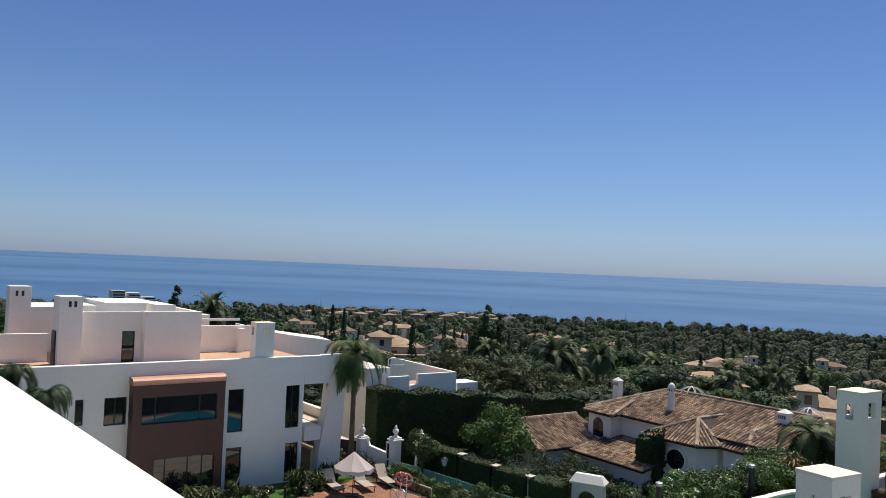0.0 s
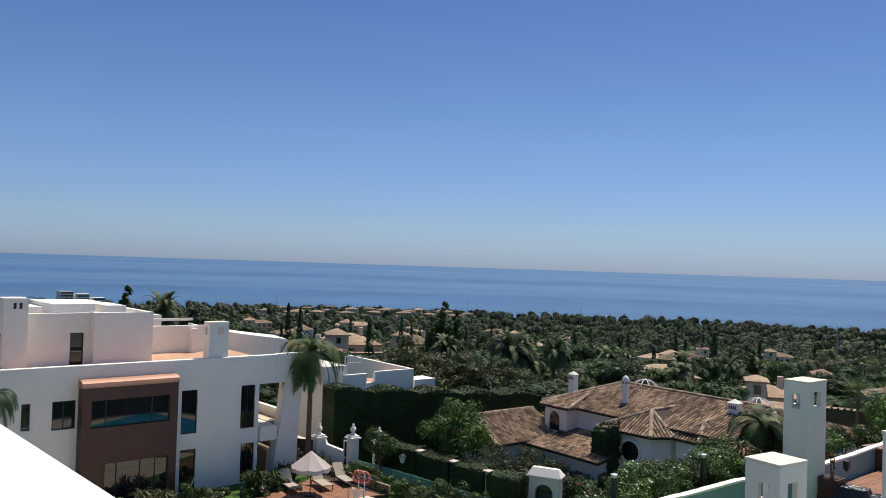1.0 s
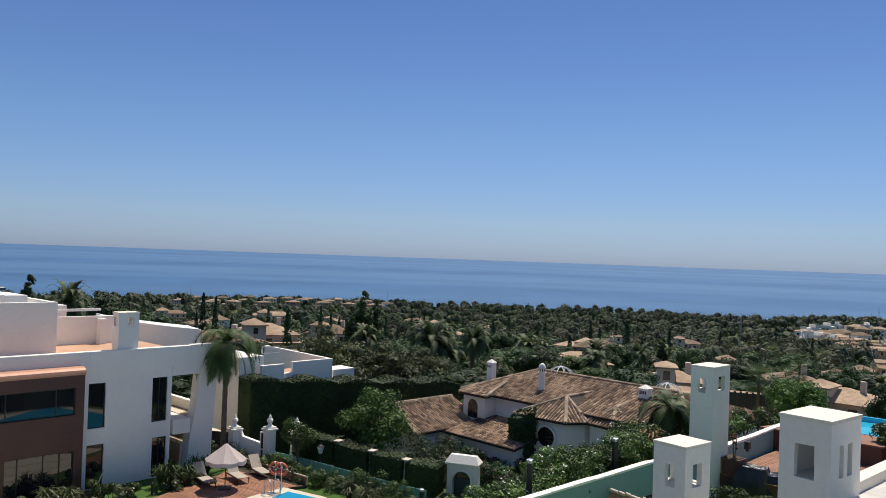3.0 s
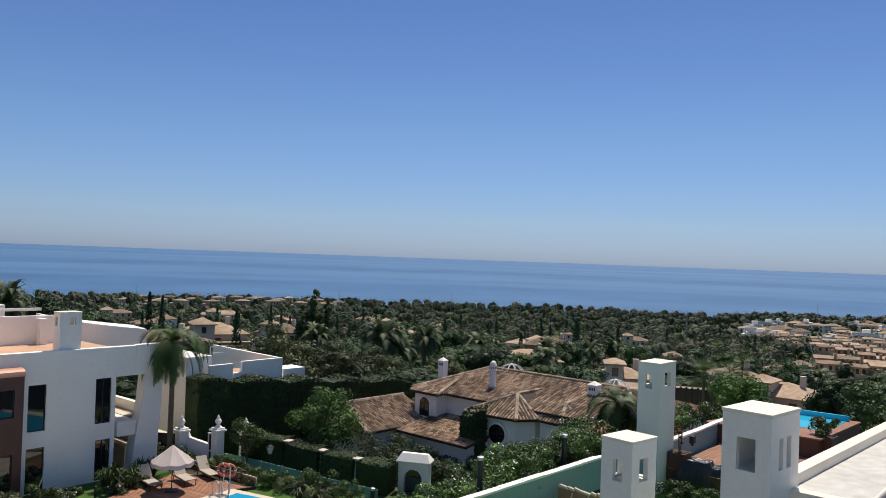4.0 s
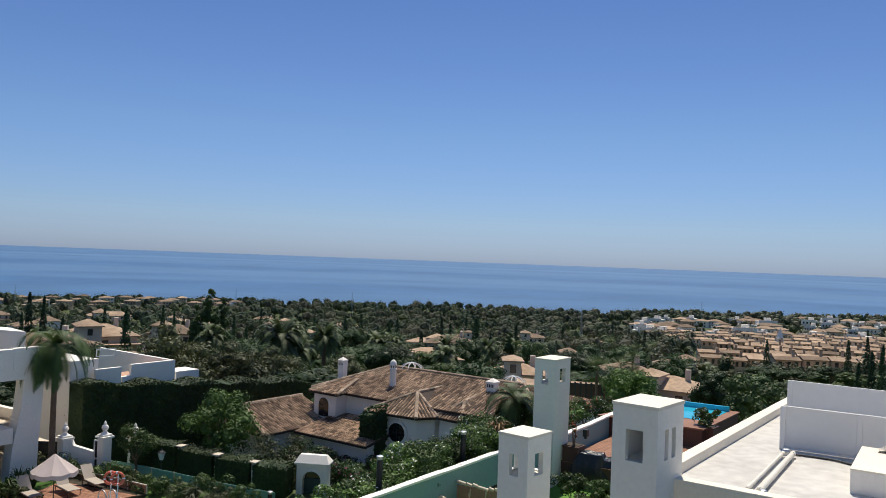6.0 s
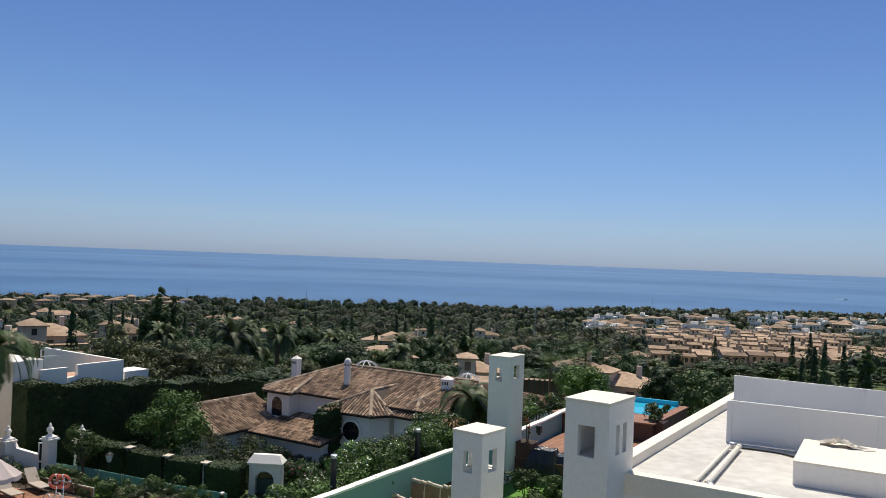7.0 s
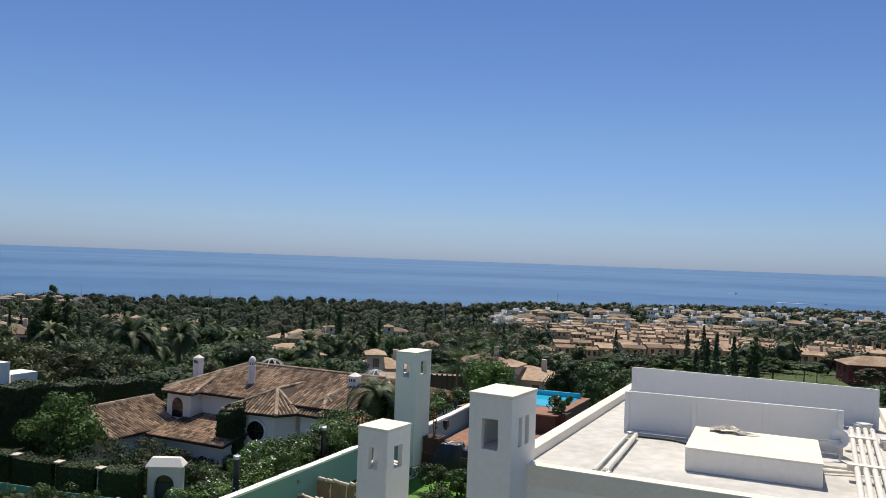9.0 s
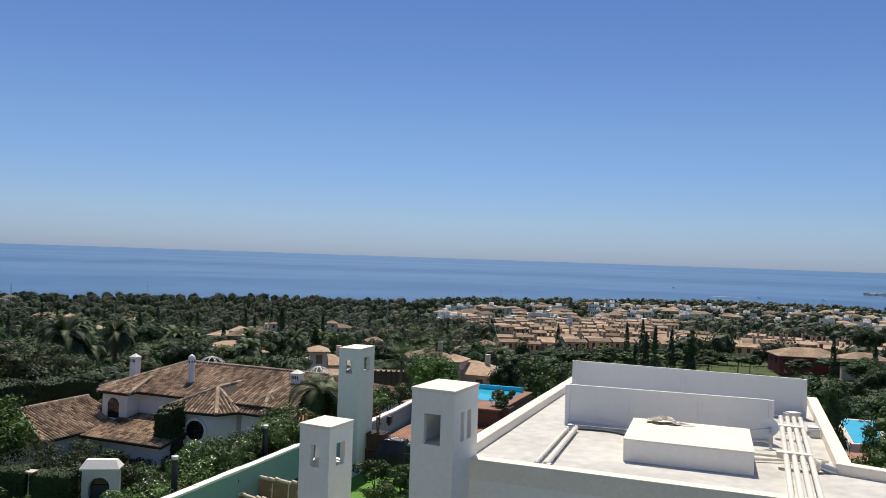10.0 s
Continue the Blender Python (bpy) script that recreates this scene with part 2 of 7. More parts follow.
l_.new(glitter_.outputs[0], soft_.inputs["Value"])
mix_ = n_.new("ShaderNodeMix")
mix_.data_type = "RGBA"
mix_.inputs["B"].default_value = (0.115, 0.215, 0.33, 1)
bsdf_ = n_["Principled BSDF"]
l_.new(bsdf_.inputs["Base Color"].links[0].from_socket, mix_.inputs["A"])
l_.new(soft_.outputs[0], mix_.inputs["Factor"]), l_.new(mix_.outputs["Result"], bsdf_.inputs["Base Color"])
bm = B()
NA = 96
seas = []
for r in (700, 900, 1100, 1400, 1800, 2300, 3000, 3800, 4900):
    z = -47.5 + 54.0 * max(0.0, (r - 900) / 4000)
    seas.append([bm.verts.new((r * math.sin(radians(-75 + 190 * k / NA)), r * math.cos(radians(-75 + 190 * k / NA)), z)) for k in range(NA + 1)])
for a, b in zip(seas, seas[1:]):
    for k in range(NA):
        bm.faces.new((a[k], b[k], b[k + 1], a[k + 1]))
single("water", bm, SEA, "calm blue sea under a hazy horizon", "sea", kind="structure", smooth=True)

# ---- foliage helpers ----
def mesh_from(name, verts, faces, mat):
    me = bpy.data.meshes.new(name)
    me.from_pydata(verts, [], faces)
    me.materials.append(mat)
    return me


def leaf_cards(rng, centres, outward, size, aspect=0.6, turn=0.9):
    """Small rhombic leaves at the centres, facing roughly outward."""
    c, o = np.asarray(centres, float), np.asarray(outward, float)
    n = o + rng.normal(0, turn * 0.6, o.shape)
    n /= np.linalg.norm(n, axis=1)[:, None] + 1e-9
    a = np.cross(n, rng.normal(0, 1, n.shape))
    a /= np.linalg.norm(a, axis=1)[:, None] + 1e-9
    b = np.cross(n, a)
    s = size * rng.uniform(0.6, 1.4, len(c))[:, None]
    v = np.stack([c - a * s, c - b * s * aspect, c + a * s, c + b * s * aspect], 1).reshape(-1, 3)
    return v, np.arange(len(v)).reshape(-1, 4)


def clump_cloud(rng, clumps, per, size, turn=0.42):
    """Leaves on the outside of many small clumps: (x, y, z, radius, flatness)."""
    cs, os_ = [], []
    for x, y, z, r, flat in clumps:
        d = rng.normal(0, 1, (per, 3))
        d[:, 2] += 0.35
        d /= np.linalg.norm(d, axis=1)[:, None]
        cs.append(np.array([x, y, z]) + d * np.array([r, r, r * flat]) * rng.uniform(0.75, 1.08, (per, 1)))
        os_.append(d)
    return leaf_cards(rng, np.concatenate(cs), np.concatenate(os_), size, turn=turn)


ICO = []
phi = (1 + 5 ** 0.5) / 2
for a_, b_ in ((1, phi), (1, -phi), (-1, phi), (-1, -phi)):
    ICO += [(0, a_, b_), (a_, b_, 0), (b_, 0, a_)]
ICO = np.array(ICO) / math.hypot(1, phi)
ICOF = [(i, j, k) for i in range(12) for j in range(i + 1, 12) for k in range(j + 1, 12) if all(np.linalg.norm(ICO[p] - ICO[q]) < 1.1 for p, q in ((i, j), (j, k), (i, k)))]
ICOF = np.array([(i, j, k) if np.dot(np.cross(ICO[j] - ICO[i], ICO[k] - ICO[i]), ICO[i]) > 0 else (i, k, j) for i, j, k in ICOF])


def with_cores(v, f, blobs):
    """Adds a small dense core inside each clump: (x, y, z, radius, height)."""
    vs, fs, base = [v], f.tolist(), len(v)
    for x, y, z, r, h in blobs:
        vs.append(ICO * np.array([r, r, h]) + np.array([x, y, z]))
        fs += (ICOF + base).tolist()
        base += 12
    return np.concatenate(vs), fs


def crown_clumps(rng, n, rx, rz, zc, rc):
    out = []
    for i in range(n):
        d = rng.normal(0, 1, 3)
        d /= np.linalg.norm(d)
        k = rng.uniform(0.45, 1.0)
        out.append((d[0] * rx * k, d[1] * rx * k, zc + d[2] * rz * k, rc * rng.uniform(0.7, 1.3), rng.uniform(0.6, 0.95)))
    return out


def tree_thing(name, seed, mat, height, rx, rz, clumps, per, leaf, label, category="tree", group="trees on the hillside", rc=None, core=0.66):
    rng = np.random.default_rng(seed)
    t = root(name, Matrix(), label, category, group)
    bm = B()
    zc = height - rz
    top = Vector((rng.normal(0, 0.1), rng.normal(0, 0.1), zc))
    tube(bm, (0, 0, -1.5), top * 0.5, 0.045 * height * 0.5, 0.03 * height * 0.5, 8)
    tube(bm, top * 0.5, top, 0.03 * height * 0.5, 0.012 * height, 7)
    for k in range(5):
        a = k * 1.26 + rng.uniform(0, 0.6)
        tube(bm, top * rng.uniform(0.45, 0.7), (math.cos(a) * rx * 0.6, math.sin(a) * rx * 0.6, zc + rz * rng.uniform(-0.3, 0.4)), 0.012 * height, 0.004 * height, 6)
    part("trunk", bm, BARK, t)
    cl = crown_clumps(rng, clumps, rx, rz, zc, rc or rx * 0.38)
    v, f = clump_cloud(rng, cl, per, leaf)
    v, f = with_cores(v, f, [(x, y, z, r * core, r * core * fl) for x, y, z, r, fl in cl])
    c = new("crown", mesh_from("crown", v.tolist(), f, mat))
    c.parent = t
    return t


def cypress_thing(seed, height, radius, cards=700, leaf=0.35, label="slim dark green cypress tree standing among the woods"):
    rng = np.random.default_rng(seed)
    t = root("cypress_tree", Matrix(), label, "tree", "cypress trees")
    bm = B()
    tube(bm, (0, 0, -1.5), (0, 0, height * 0.8), radius * 0.2, 0.03, 7)
    part("trunk", bm, BARK, t)
    h = rng.uniform(0.03, 1, cards)
    r = radius * np.minimum(1, 1.25 * (1 - h) ** 0.6) * np.minimum(1, 0.5 + h * 3) * rng.uniform(0.65, 1.1, cards)
    a = rng.uniform(0, 2 * math.pi, cards)
    c = np.stack([r * np.cos(a), r * np.sin(a), h * height], 1)
    o = np.stack([np.cos(a), np.sin(a), 0.5 + 0 * a], 1)
    v, f = leaf_cards(rng, c, o, leaf, 0.5, 0.6)
    crown = new("crown", mesh_from("crown", v.tolist(), f.tolist(), LEAFDARK))
    crown.parent = t
    return t


def palm_thing(name, seed, height, spread, fronds=34, droop=1.0, leaflets=22, width=0.05, trunk=0.2, label="tall palm tree with arching feather fronds", mat=None, group="palm trees", lean=0.0):
    rng = np.random.default_rng(seed)
    t = root(name, Matrix(), label, "palm tree", group)
    bm = B()
    prev, n = Vector((0, 0, -1.5)), 9
    for k in range(1, n + 1):
        z = height * k / n
        nxt = Vector((lean * (k / n) ** 2, 0, z))
        tube(bm, prev, nxt, trunk * (1.15 - 0.3 * k / n), trunk * (1.05 - 0.3 * k / n), 9, k == n)
        prev = nxt
    part("trunk", bm, BARK, t, "ringed grey-brown trunk")
    verts, faces = [], []
    for k in range(fronds):
        az = rng.uniform(0, 2 * math.pi)
        up = rng.uniform(-0.35, 1.15) if droop < 1.5 else rng.uniform(0.1, 1.2)
        length = spread * rng.uniform(0.85, 1.1)
        p, d = prev.copy(), Vector((math.cos(az) * math.cos(up), math.sin(az) * math.cos(up), math.sin(up)))
        side = Vector((-math.sin(az), math.cos(az), 0))
        step = length / leaflets
        for i in range(leaflets):
            f = i / leaflets
            d = (d + Vector((0, 0, -0.115 * droop * (0.5 + f)))).normalized()
            q = p + d * step
            L = spread * 0.22 * (math.sin(math.pi * min(1, f * 0.9 + 0.12))) + 0.05
            up_v = side.cross(d)
            for s in (-1, 1):
                tip = p + (side * s * 0.85 + d * 0.55 - up_v * 0.25 * s * s - Vector((0, 0, 0.30 * droop))).normalized() * L
                b = len(verts)
                verts += [tuple(p), tuple(p + d * (width * 2.2)), tuple(tip)]
                faces.append((b, b + 1, b + 2))
            b = len(verts)
            verts += [tuple(p - side * 0.02), tuple(p + side * 0.02), tuple(q + side * 0.015), tuple(q - side * 0.015)]
            faces.append((b, b + 1, b + 2, b + 3))
            p = q
    c = new("crown", mesh_from("crown", verts, faces, mat or PALMLEAF))
    c.parent = t
    return t


def fan_palm_thing(seed, height, spread, label="fan palm with a round crown of split leaves"):
    rng = np.random.default_rng(seed)
    t = root("fan_palm", Matrix(), label, "palm tree", "palm trees")
    bm = B()
    tube(bm, (0, 0, -1.5), (0, 0, height), 0.2, 0.14, 9)
    part("trunk", bm, BARK, t)
    verts, faces = [], []
    for k in range(42):
        az, up = rng.uniform(0, 2 * math.pi), rng.uniform(-0.9, 1.3)
        d = Vector((math.cos(az) * math.cos(up), math.sin(az) * math.cos(up), math.sin(up)))
        base = Vector((0, 0, height)) + d * spread * 0.5
        side = d.cross(Vector((0, 0, 1))).normalized()
        upv = side.cross(d)
        for i in range(13):
            a = (i - 6) * 0.24
            w = (d * math.cos(a) + side * math.sin(a) - Vector((0, 0, 0.18))).normalized()
            b = len(verts)
            verts += [tuple(base), tuple(base + w * spread * 0.3 + side * 0.05), tuple(base + w * spread * 0.55), tuple(base + w * spread * 0.3 - side * 0.05)]
            faces.append((b, b + 1, b + 2, b + 3))
        b = len(verts)
        z = Vector((0, 0, height))
        verts += [tuple(z - side * 0.02), tuple(z + side * 0.02), tuple(base + side * 0.02), tuple(base - side * 0.02)]
        faces.append((b, b + 1, b + 2, b + 3))
    c = new("crown", mesh_from("crown", verts, faces, PALMLEAF))
    c.parent = t
    return t


def at_ground(x, y, s=1.0, turn=0.0, sink=0.0, sz=None):
    return pose(x, y, ground_z(x, y) - sink, 0, 0, turn) @ Matrix.Diagonal((s, s, sz or s, 1))


def hedge_thing(name, p0, p1, width, z0, z1a, z1b, seed, label, leaf=0.10, dens=60, mat=None, group="", wave=0.12):
    """A clipped hedge between two points of the plan: a dense core and leaves over all its faces."""
    rng = np.random.default_rng(seed)
    a, b = Vector((*p0, 0)), Vector((*p1, 0))
    u = (b - a).normalized()
    n = Vector((-u.y, u.x, 0))
    L = (b - a).length
    t = root(name, Matrix(), label, "hedge", group)
    k = max(2, int(L / 0.8))
    bm = B()
    tops = [[bm.verts.new(a + u * (L * i / k) + n * (width * s * (0.42 if lev else 0.46)) + Vector((0, 0, (z1a + (z1b - z1a) * i / k - 0.12 + wave * noise.noise((i * 0.6, seed, 0))) if lev else z0))) for s, lev in ((-1, 0), (-1, 1), (1, 1), (1, 0))] for i in range(k + 1)]
    for p, q in zip(tops, tops[1:]):
        for i in range(3):
            bm.faces.new((p[i], p[i + 1], q[i + 1], q[i]))
    bm.faces.new(tops[0][::-1]), bm.faces.new(tops[-1])
    part("hedge_core", bm, mat or HEDGELEAF, t)
    H = (z1a + z1b) / 2 - z0
    areas = [L * H, L * H, L * width, width * H, width * H]
    C, O = [], []
    for face, ar in enumerate(areas):
        m = int(ar * dens)
        s, h, w = rng.uniform(0, L, m), rng.uniform(0, 1, m), rng.uniform(-0.5, 0.5, m) * width
        if face < 2:
            w = np.full(m, (-0.5 if face == 0 else 0.5) * width)
        elif face == 2:
            h = np.ones(m)
        else:
            s = np.full(m, 0.0 if face == 3 else L)
        bulge = 0.10 * np.array([noise.noise((x * 0.7, y * 2, seed)) for x, y in zip(s, h)])
        top = z1a + (z1b - z1a) * s / L + wave * np.sin(s * 1.7 + seed)
        pos = np.stack([a.x + u.x * s + n.x * w, a.y + u.y * s + n.y * w, z0 + h * (top - z0)], 1)
        o = np.array([-n, n, (0, 0, 1), -u, u][face], float)
        C.append(pos + o * bulge[:, None])
        O.append(np.tile(o, (m, 1)))
    v, f = leaf_cards(rng, np.concatenate(C), np.concatenate(O), leaf, 0.6, 0.55)
    c = new("foliage", mesh_from("foliage", v.tolist(), f.tolist(), mat or HEDGELEAF))
    c.parent = t
    return t


def shrub_thing(name, x, y, z, r, h, seed, mat, label, leaf=0.09, clumps=14, per=90, flower=None, flowers=0, group="garden shrubs"):
    rng = np.random.default_rng(seed)
    t = root(name, pose(x, y, z), label, "shrub", group)
    for k in range(4):
        a = k * 1.6
        bm = B()
        tube(bm, (0, 0, -0.3), (math.cos(a) * r * 0.5, math.sin(a) * r * 0.5, h * 0.7), 0.03, 0.012, 5)
        part("stem", bm, BARK, t)
    cl = [(rng.normal(0, r * 0.5), rng.normal(0, r * 0.5), h * rng.uniform(0.2, 0.85), r * rng.uniform(0.28, 0.5), 0.85) for k in range(clumps)]
    v, f = clump_cloud(rng, cl, per, leaf)
    c = new("foliage", mesh_from("foliage", v.tolist(), f.tolist(), mat))
    c.parent = t
    if flower:
        v, f = clump_cloud(rng, cl, max(1, flowers // clumps), leaf * 0.9)
        v = v * 1.03
        c = tagged(new("blossom", mesh_from("blossom", v.tolist(), f.tolist(), flower)), kind="stuff")
        c.parent = t
    return t


def blades_thing(name, x, y, z, r, h, seed, mat, label, n=60, group="garden shrubs"):
    """A clump of long arching blades."""
    rng = np.random.default_rng(seed)
    t = root(name, pose(x, y, z), label, "plant", group)
    verts, faces = [], []
    for k in range(n):
        a, out = rng.uniform(0, 2 * math.pi), rng.uniform(0.2, 1.0)
        d, s = Vector((math.cos(a), math.sin(a), 0)), Vector((-math.sin(a), math.cos(a), 0))
        hh = h * rng.uniform(0.6, 1.1)
        pts = [Vector((0, 0, 0)) + d * 0.05, d * r * out * 0.45 + Vector((0, 0, hh * 0.7)), d * r * out + Vector((0, 0, hh * (1.0 - 0.5 * out)))]
        b = len(verts)
        verts += [tuple(pts[0] - s * 0.02), tuple(pts[0] + s * 0.02), tuple(pts[1] + s * 0.035), tuple(pts[1] - s * 0.035), tuple(pts[2])]
        faces += [(b, b + 1, b + 2, b + 3), (b + 3, b + 2, b + 4)]
    c = new("foliage", mesh_from("foliage", verts, faces, mat))
    c.parent = t
    return t


# ---- clay tile roofs ----
def tiled_plane(verts, faces, poly, col=0.23, course=0.42):
    """Half-round clay tiles laid down one sloping plane, given by its corners."""
    p = [Vector(q) for q in poly]
    n = (p[1] - p[0]).cross(p[2] - p[0]).normalized()
    if n.z < 0:
        n = -n
    down = (Vector((n.x, n.y, 0)) - n * Vector((n.x, n.y, 0)).dot(n)).normalized()
    across = n.cross(down)
    o = p[0]
    q2 = [((q - o).dot(across), (q - o).dot(down)) for q in p]

    def inside(u, w):
        c = False
        for (a, b), (d, e) in zip(q2, q2[1:] + q2[:1]):
            if (b > w) != (e > w) and u < (d - a) * (w - b) / (e - b) + a:
                c = not c
        return c
    us, ws = [q[0] for q in q2], [q[1] for q in q2]
    u = min(us) + col / 2
    while u < max(us):
        w = max(ws) - course / 2
        while w > min(ws):
            if inside(u, w):
                r = col * 0.31
                j = random.uniform(-0.012, 0.012)
                rings = []
                for ww, lift, rr in ((w - course * 0.55, 0.0, r * 0.85), (w + course * 0.55, 0.016, r)):
                    base = o + across * (u + j) + down * ww + n * lift
                    rings.append([base + across * (-rr) , base + across * (-rr * 0.5) + n * rr * 0.8, base + across * (rr * 0.5) + n * rr * 0.8, base + across * rr])
                b = len(verts)
                verts += [tuple(x) for ring in rings for x in ring]
                faces += [(b + i, b + i + 1, b + 5 + i, b + 4 + i) for i in range(3)]
                faces.append((b + 4, b + 5, b + 6, b + 7))
            w -= course
        u += col


def tiled_roof(parent, planes, hips, name="roof", thick=0.14):
    bm = B()
    # flat sheet below the cover tiles; its dark colour paints the shaded channels
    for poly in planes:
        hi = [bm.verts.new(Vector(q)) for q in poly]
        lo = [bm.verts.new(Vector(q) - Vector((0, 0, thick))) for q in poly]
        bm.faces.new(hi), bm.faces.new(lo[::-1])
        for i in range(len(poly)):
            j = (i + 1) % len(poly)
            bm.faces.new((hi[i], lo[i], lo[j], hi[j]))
    r = part(name, bm, PANSHADE, parent, "clay tile roof weathered brown and cream")
    verts, faces = [], []
    for poly in planes:
        tiled_plane(verts, faces, poly)
    tl = new("roof_tiles", mesh_from("roof_tiles", verts, faces, TILE))
    tl.parent = r
    tagged(tl, kind="stuff")
    bm = B()
    for a, b in hips:
        a, b = Vector(a), Vector(b)
        k = max(1, int((b - a).length / 0.42))
        for i in range(k):
            tube(bm, a + (b - a) * (i / k) + Vector((0, 0, 0.02)), a + (b - a) * ((i + 1.08) / k) + Vector((0, 0, 0.02)), 0.12, 0.14, 7)
    if hips:
        part("ridge_tiles", bm, RIDGE, r, "pale half-round ridge tiles")
    return r


def window(parent, u0, u1, z0, z1, y, bars=(), name="window", depth=0.12, fw=0.05):
    """A dark metal framed pane, set back in the opening of a wall whose outside looks along local -y."""
    bm = B()
    wall_with_holes(bm, u0, u1, z0, z1, y + depth - 0.03, y + depth + 0.04, [(a + fw / 2, b - fw / 2, z0 + fw, z1 - fw) for a, b in zip([u0 + fw / 2, *bars], [*bars, u1 - fw / 2])])
    w = part(name, bm, FRAME, parent, "dark metal window frame")
    edges = [u0, *bars, u1]
    for a, b in zip(edges, edges[1:]):
        bm = B()
        box(bm, a + 0.02, y + depth, z0 + 0.02, b - 0.02, y + depth + 0.012, z1 - 0.02)
        part("pane", bm, GLASS, w, "dark reflecting glass")
    return w

# ---- own terrace, under and beside the eye ----
bm = B()
e0, e1 = Vector((-0.20, 1.45, 0)), Vector((-3.4, 5.24, 0))
ed = (e1 - e0).normalized()
en = Vector((-ed.y, ed.x, 0))
pts = [(e0 - ed * 0.3), e1, e1 + en * 1.3, e0 - ed * 0.3 + en * 1.3]
prism(bm, [(p.x, p.y) for p in pts], -0.8, EYE - 0.6)
single("terrace_parapet", bm, WHITE, "broad white plastered parapet in full sun", "parapet", kind="structure", bevel=0.02)
bm = B()
prism(bm, [(-3.5, -5), (3, -5), (3, 0.6), (-1.2, 0.6), (-3.5, 0.4)], EYE - 1.9, EYE - 1.6)
single("terrace_floor", bm, TERRACOTTA, "terracotta tiled roof terrace floor", "floor", kind="structure")
bm = B()
prism(bm, [(-4.5, -12), (4, -12), (4, 0.3), (-4.5, 0.3)], -0.8, EYE - 1.9)
single("terrace_block", bm, WHITE, "white plastered house below the terrace", "house", kind="structure")


# ---- white chimney towers with slots ----
def slot_chimney(m, w, d, bottom, top, left_slots, right_slots, label, blind=False):
    """Hollow square shaft: local x runs along its right face, y along its left face, from the near corner."""
    t = root("chimney", m, label, "chimney", "white chimney towers")
    th = 0.13
    bm = B()
    wall_with_holes(bm, 0, d, bottom, top - 0.07, 0, th, right_slots)
    part("front_wall", bm, WHITE, t)
    bm = B()
    wall_with_holes(bm, 0, d, bottom, top - 0.07, w - th, w, [] if blind else right_slots)
    part("back_wall", bm, WHITE, t)
    turn = Matrix(((0, -1, 0, 0), (1, 0, 0, 0), (0, 0, 1, 0), (0, 0, 0, 1)))
    for x in (0, d - th):
        bm = B()
        wall_with_holes(bm, th + 0.002, w - th - 0.002, bottom, top - 0.07, -th, 0, [] if blind and x else left_slots)
        bmesh.ops.transform(bm, matrix=Matrix.Translation((x, 0, 0)) @ turn, verts=bm.verts)
        part("side_wall", bm, WHITE, t)
    bm = B()
    box(bm, -0.02, -0.02, top - 0.07, d + 0.02, w + 0.02, top)
    part("cap", bm, CREAM, t, "sunlit cream coping slab", 0.012)
    bm = B()
    box(bm, th + 0.01, th + 0.01, bottom, d - th - 0.01, w - th - 0.01, min(s[2] for s in left_slots) - 0.03)
    part("core", bm, WHITE, t)
    return t


slot_chimney(pose(9.20, 12.62, 0, 0, 0, 31), 0.95, 1.27, -0.8, 9.81, [(0.29, 0.66, 8.68, 9.30)], [(0.36, 0.54, 8.72, 9.32), (0.70, 0.90, 8.72, 9.32)], "white plastered chimney tower with open slots beside the flat roof", True)
slot_chimney(pose(8.25, 16.21, 0, 0, 0, 30), 0.84, 1.0, -0.8, 8.47, [(0.26, 0.52, 7.49, 8.0)], [(0.30, 0.66, 7.5, 8.03)], "white plastered chimney tower with open slots beside the garden wall")
slot_chimney(pose(16.78, 30.78, 0, 0, 0, 36), 1.03, 1.57, 2.4, 8.23, [(0.35, 0.68, 7.08, 7.69)], [(0.48, 1.08, 7.15, 7.78)], "tall white chimney tower rising from the garden wall")

# ---- flat roof of the neighbouring house ----
RZ = 8.05                                # roof surface
outline = [(9.60, 13.57), (16.0, 4.75), (18.4, 6.0), (17.29, 8.95), (24.85, 14.11), (20.49, 20.94)]
nh = root("neighbour_house", Matrix(), "white flat-roofed modern house seen from above", "house")
bm = B()
prism(bm, outline, -0.8, RZ - 0.03)
part("wall", bm, WHITE, nh)
bm = B()
prism(bm, outline, RZ - 0.028, RZ)
part("roof_deck", bm, ROOFGREY, nh, "pale grey roof screed with stains")


def parapet(a, b, w, z0, z1, parent, over=0.0, tail=0.0):
    """A low wall with a sunlit top along the roof's edge; it stands inside the line from a to b."""
    a, b = Vector((*a, 0)), Vector((*b, 0))
    u = (b - a).normalized()
    n = Vector((-u.y, u.x, 0))
    bm = B()
    m = Matrix.Translation(a) @ Matrix(((u.x, n.x, 0, 0), (u.y, n.y, 0, 0), (0, 0, 1, 0), (0, 0, 0, 1)))
    box(bm, -over, -0.004, z0, (b - a).length - w - 0.004 + tail, w, z1, m)
    return part("parapet", bm, CREAM, parent, "low white parapet with cream top", 0.015)


for k, (a, b) in enumerate(zip(outline, outline[1:] + outline[:1])):
    parapet(a, b, 0.30, RZ - 0.2, RZ + 0.23 + (0.004 if k == 2 else 0), nh, 0.0, 0.58 if k == 2 else 0.0)


def oriented(p, q, z):
    """A pose at p with local x towards q."""
    return pose(p[0], p[1], z, 0, 0, math.degrees(math.atan2(q[1] - p[1], q[0] - p[0])))


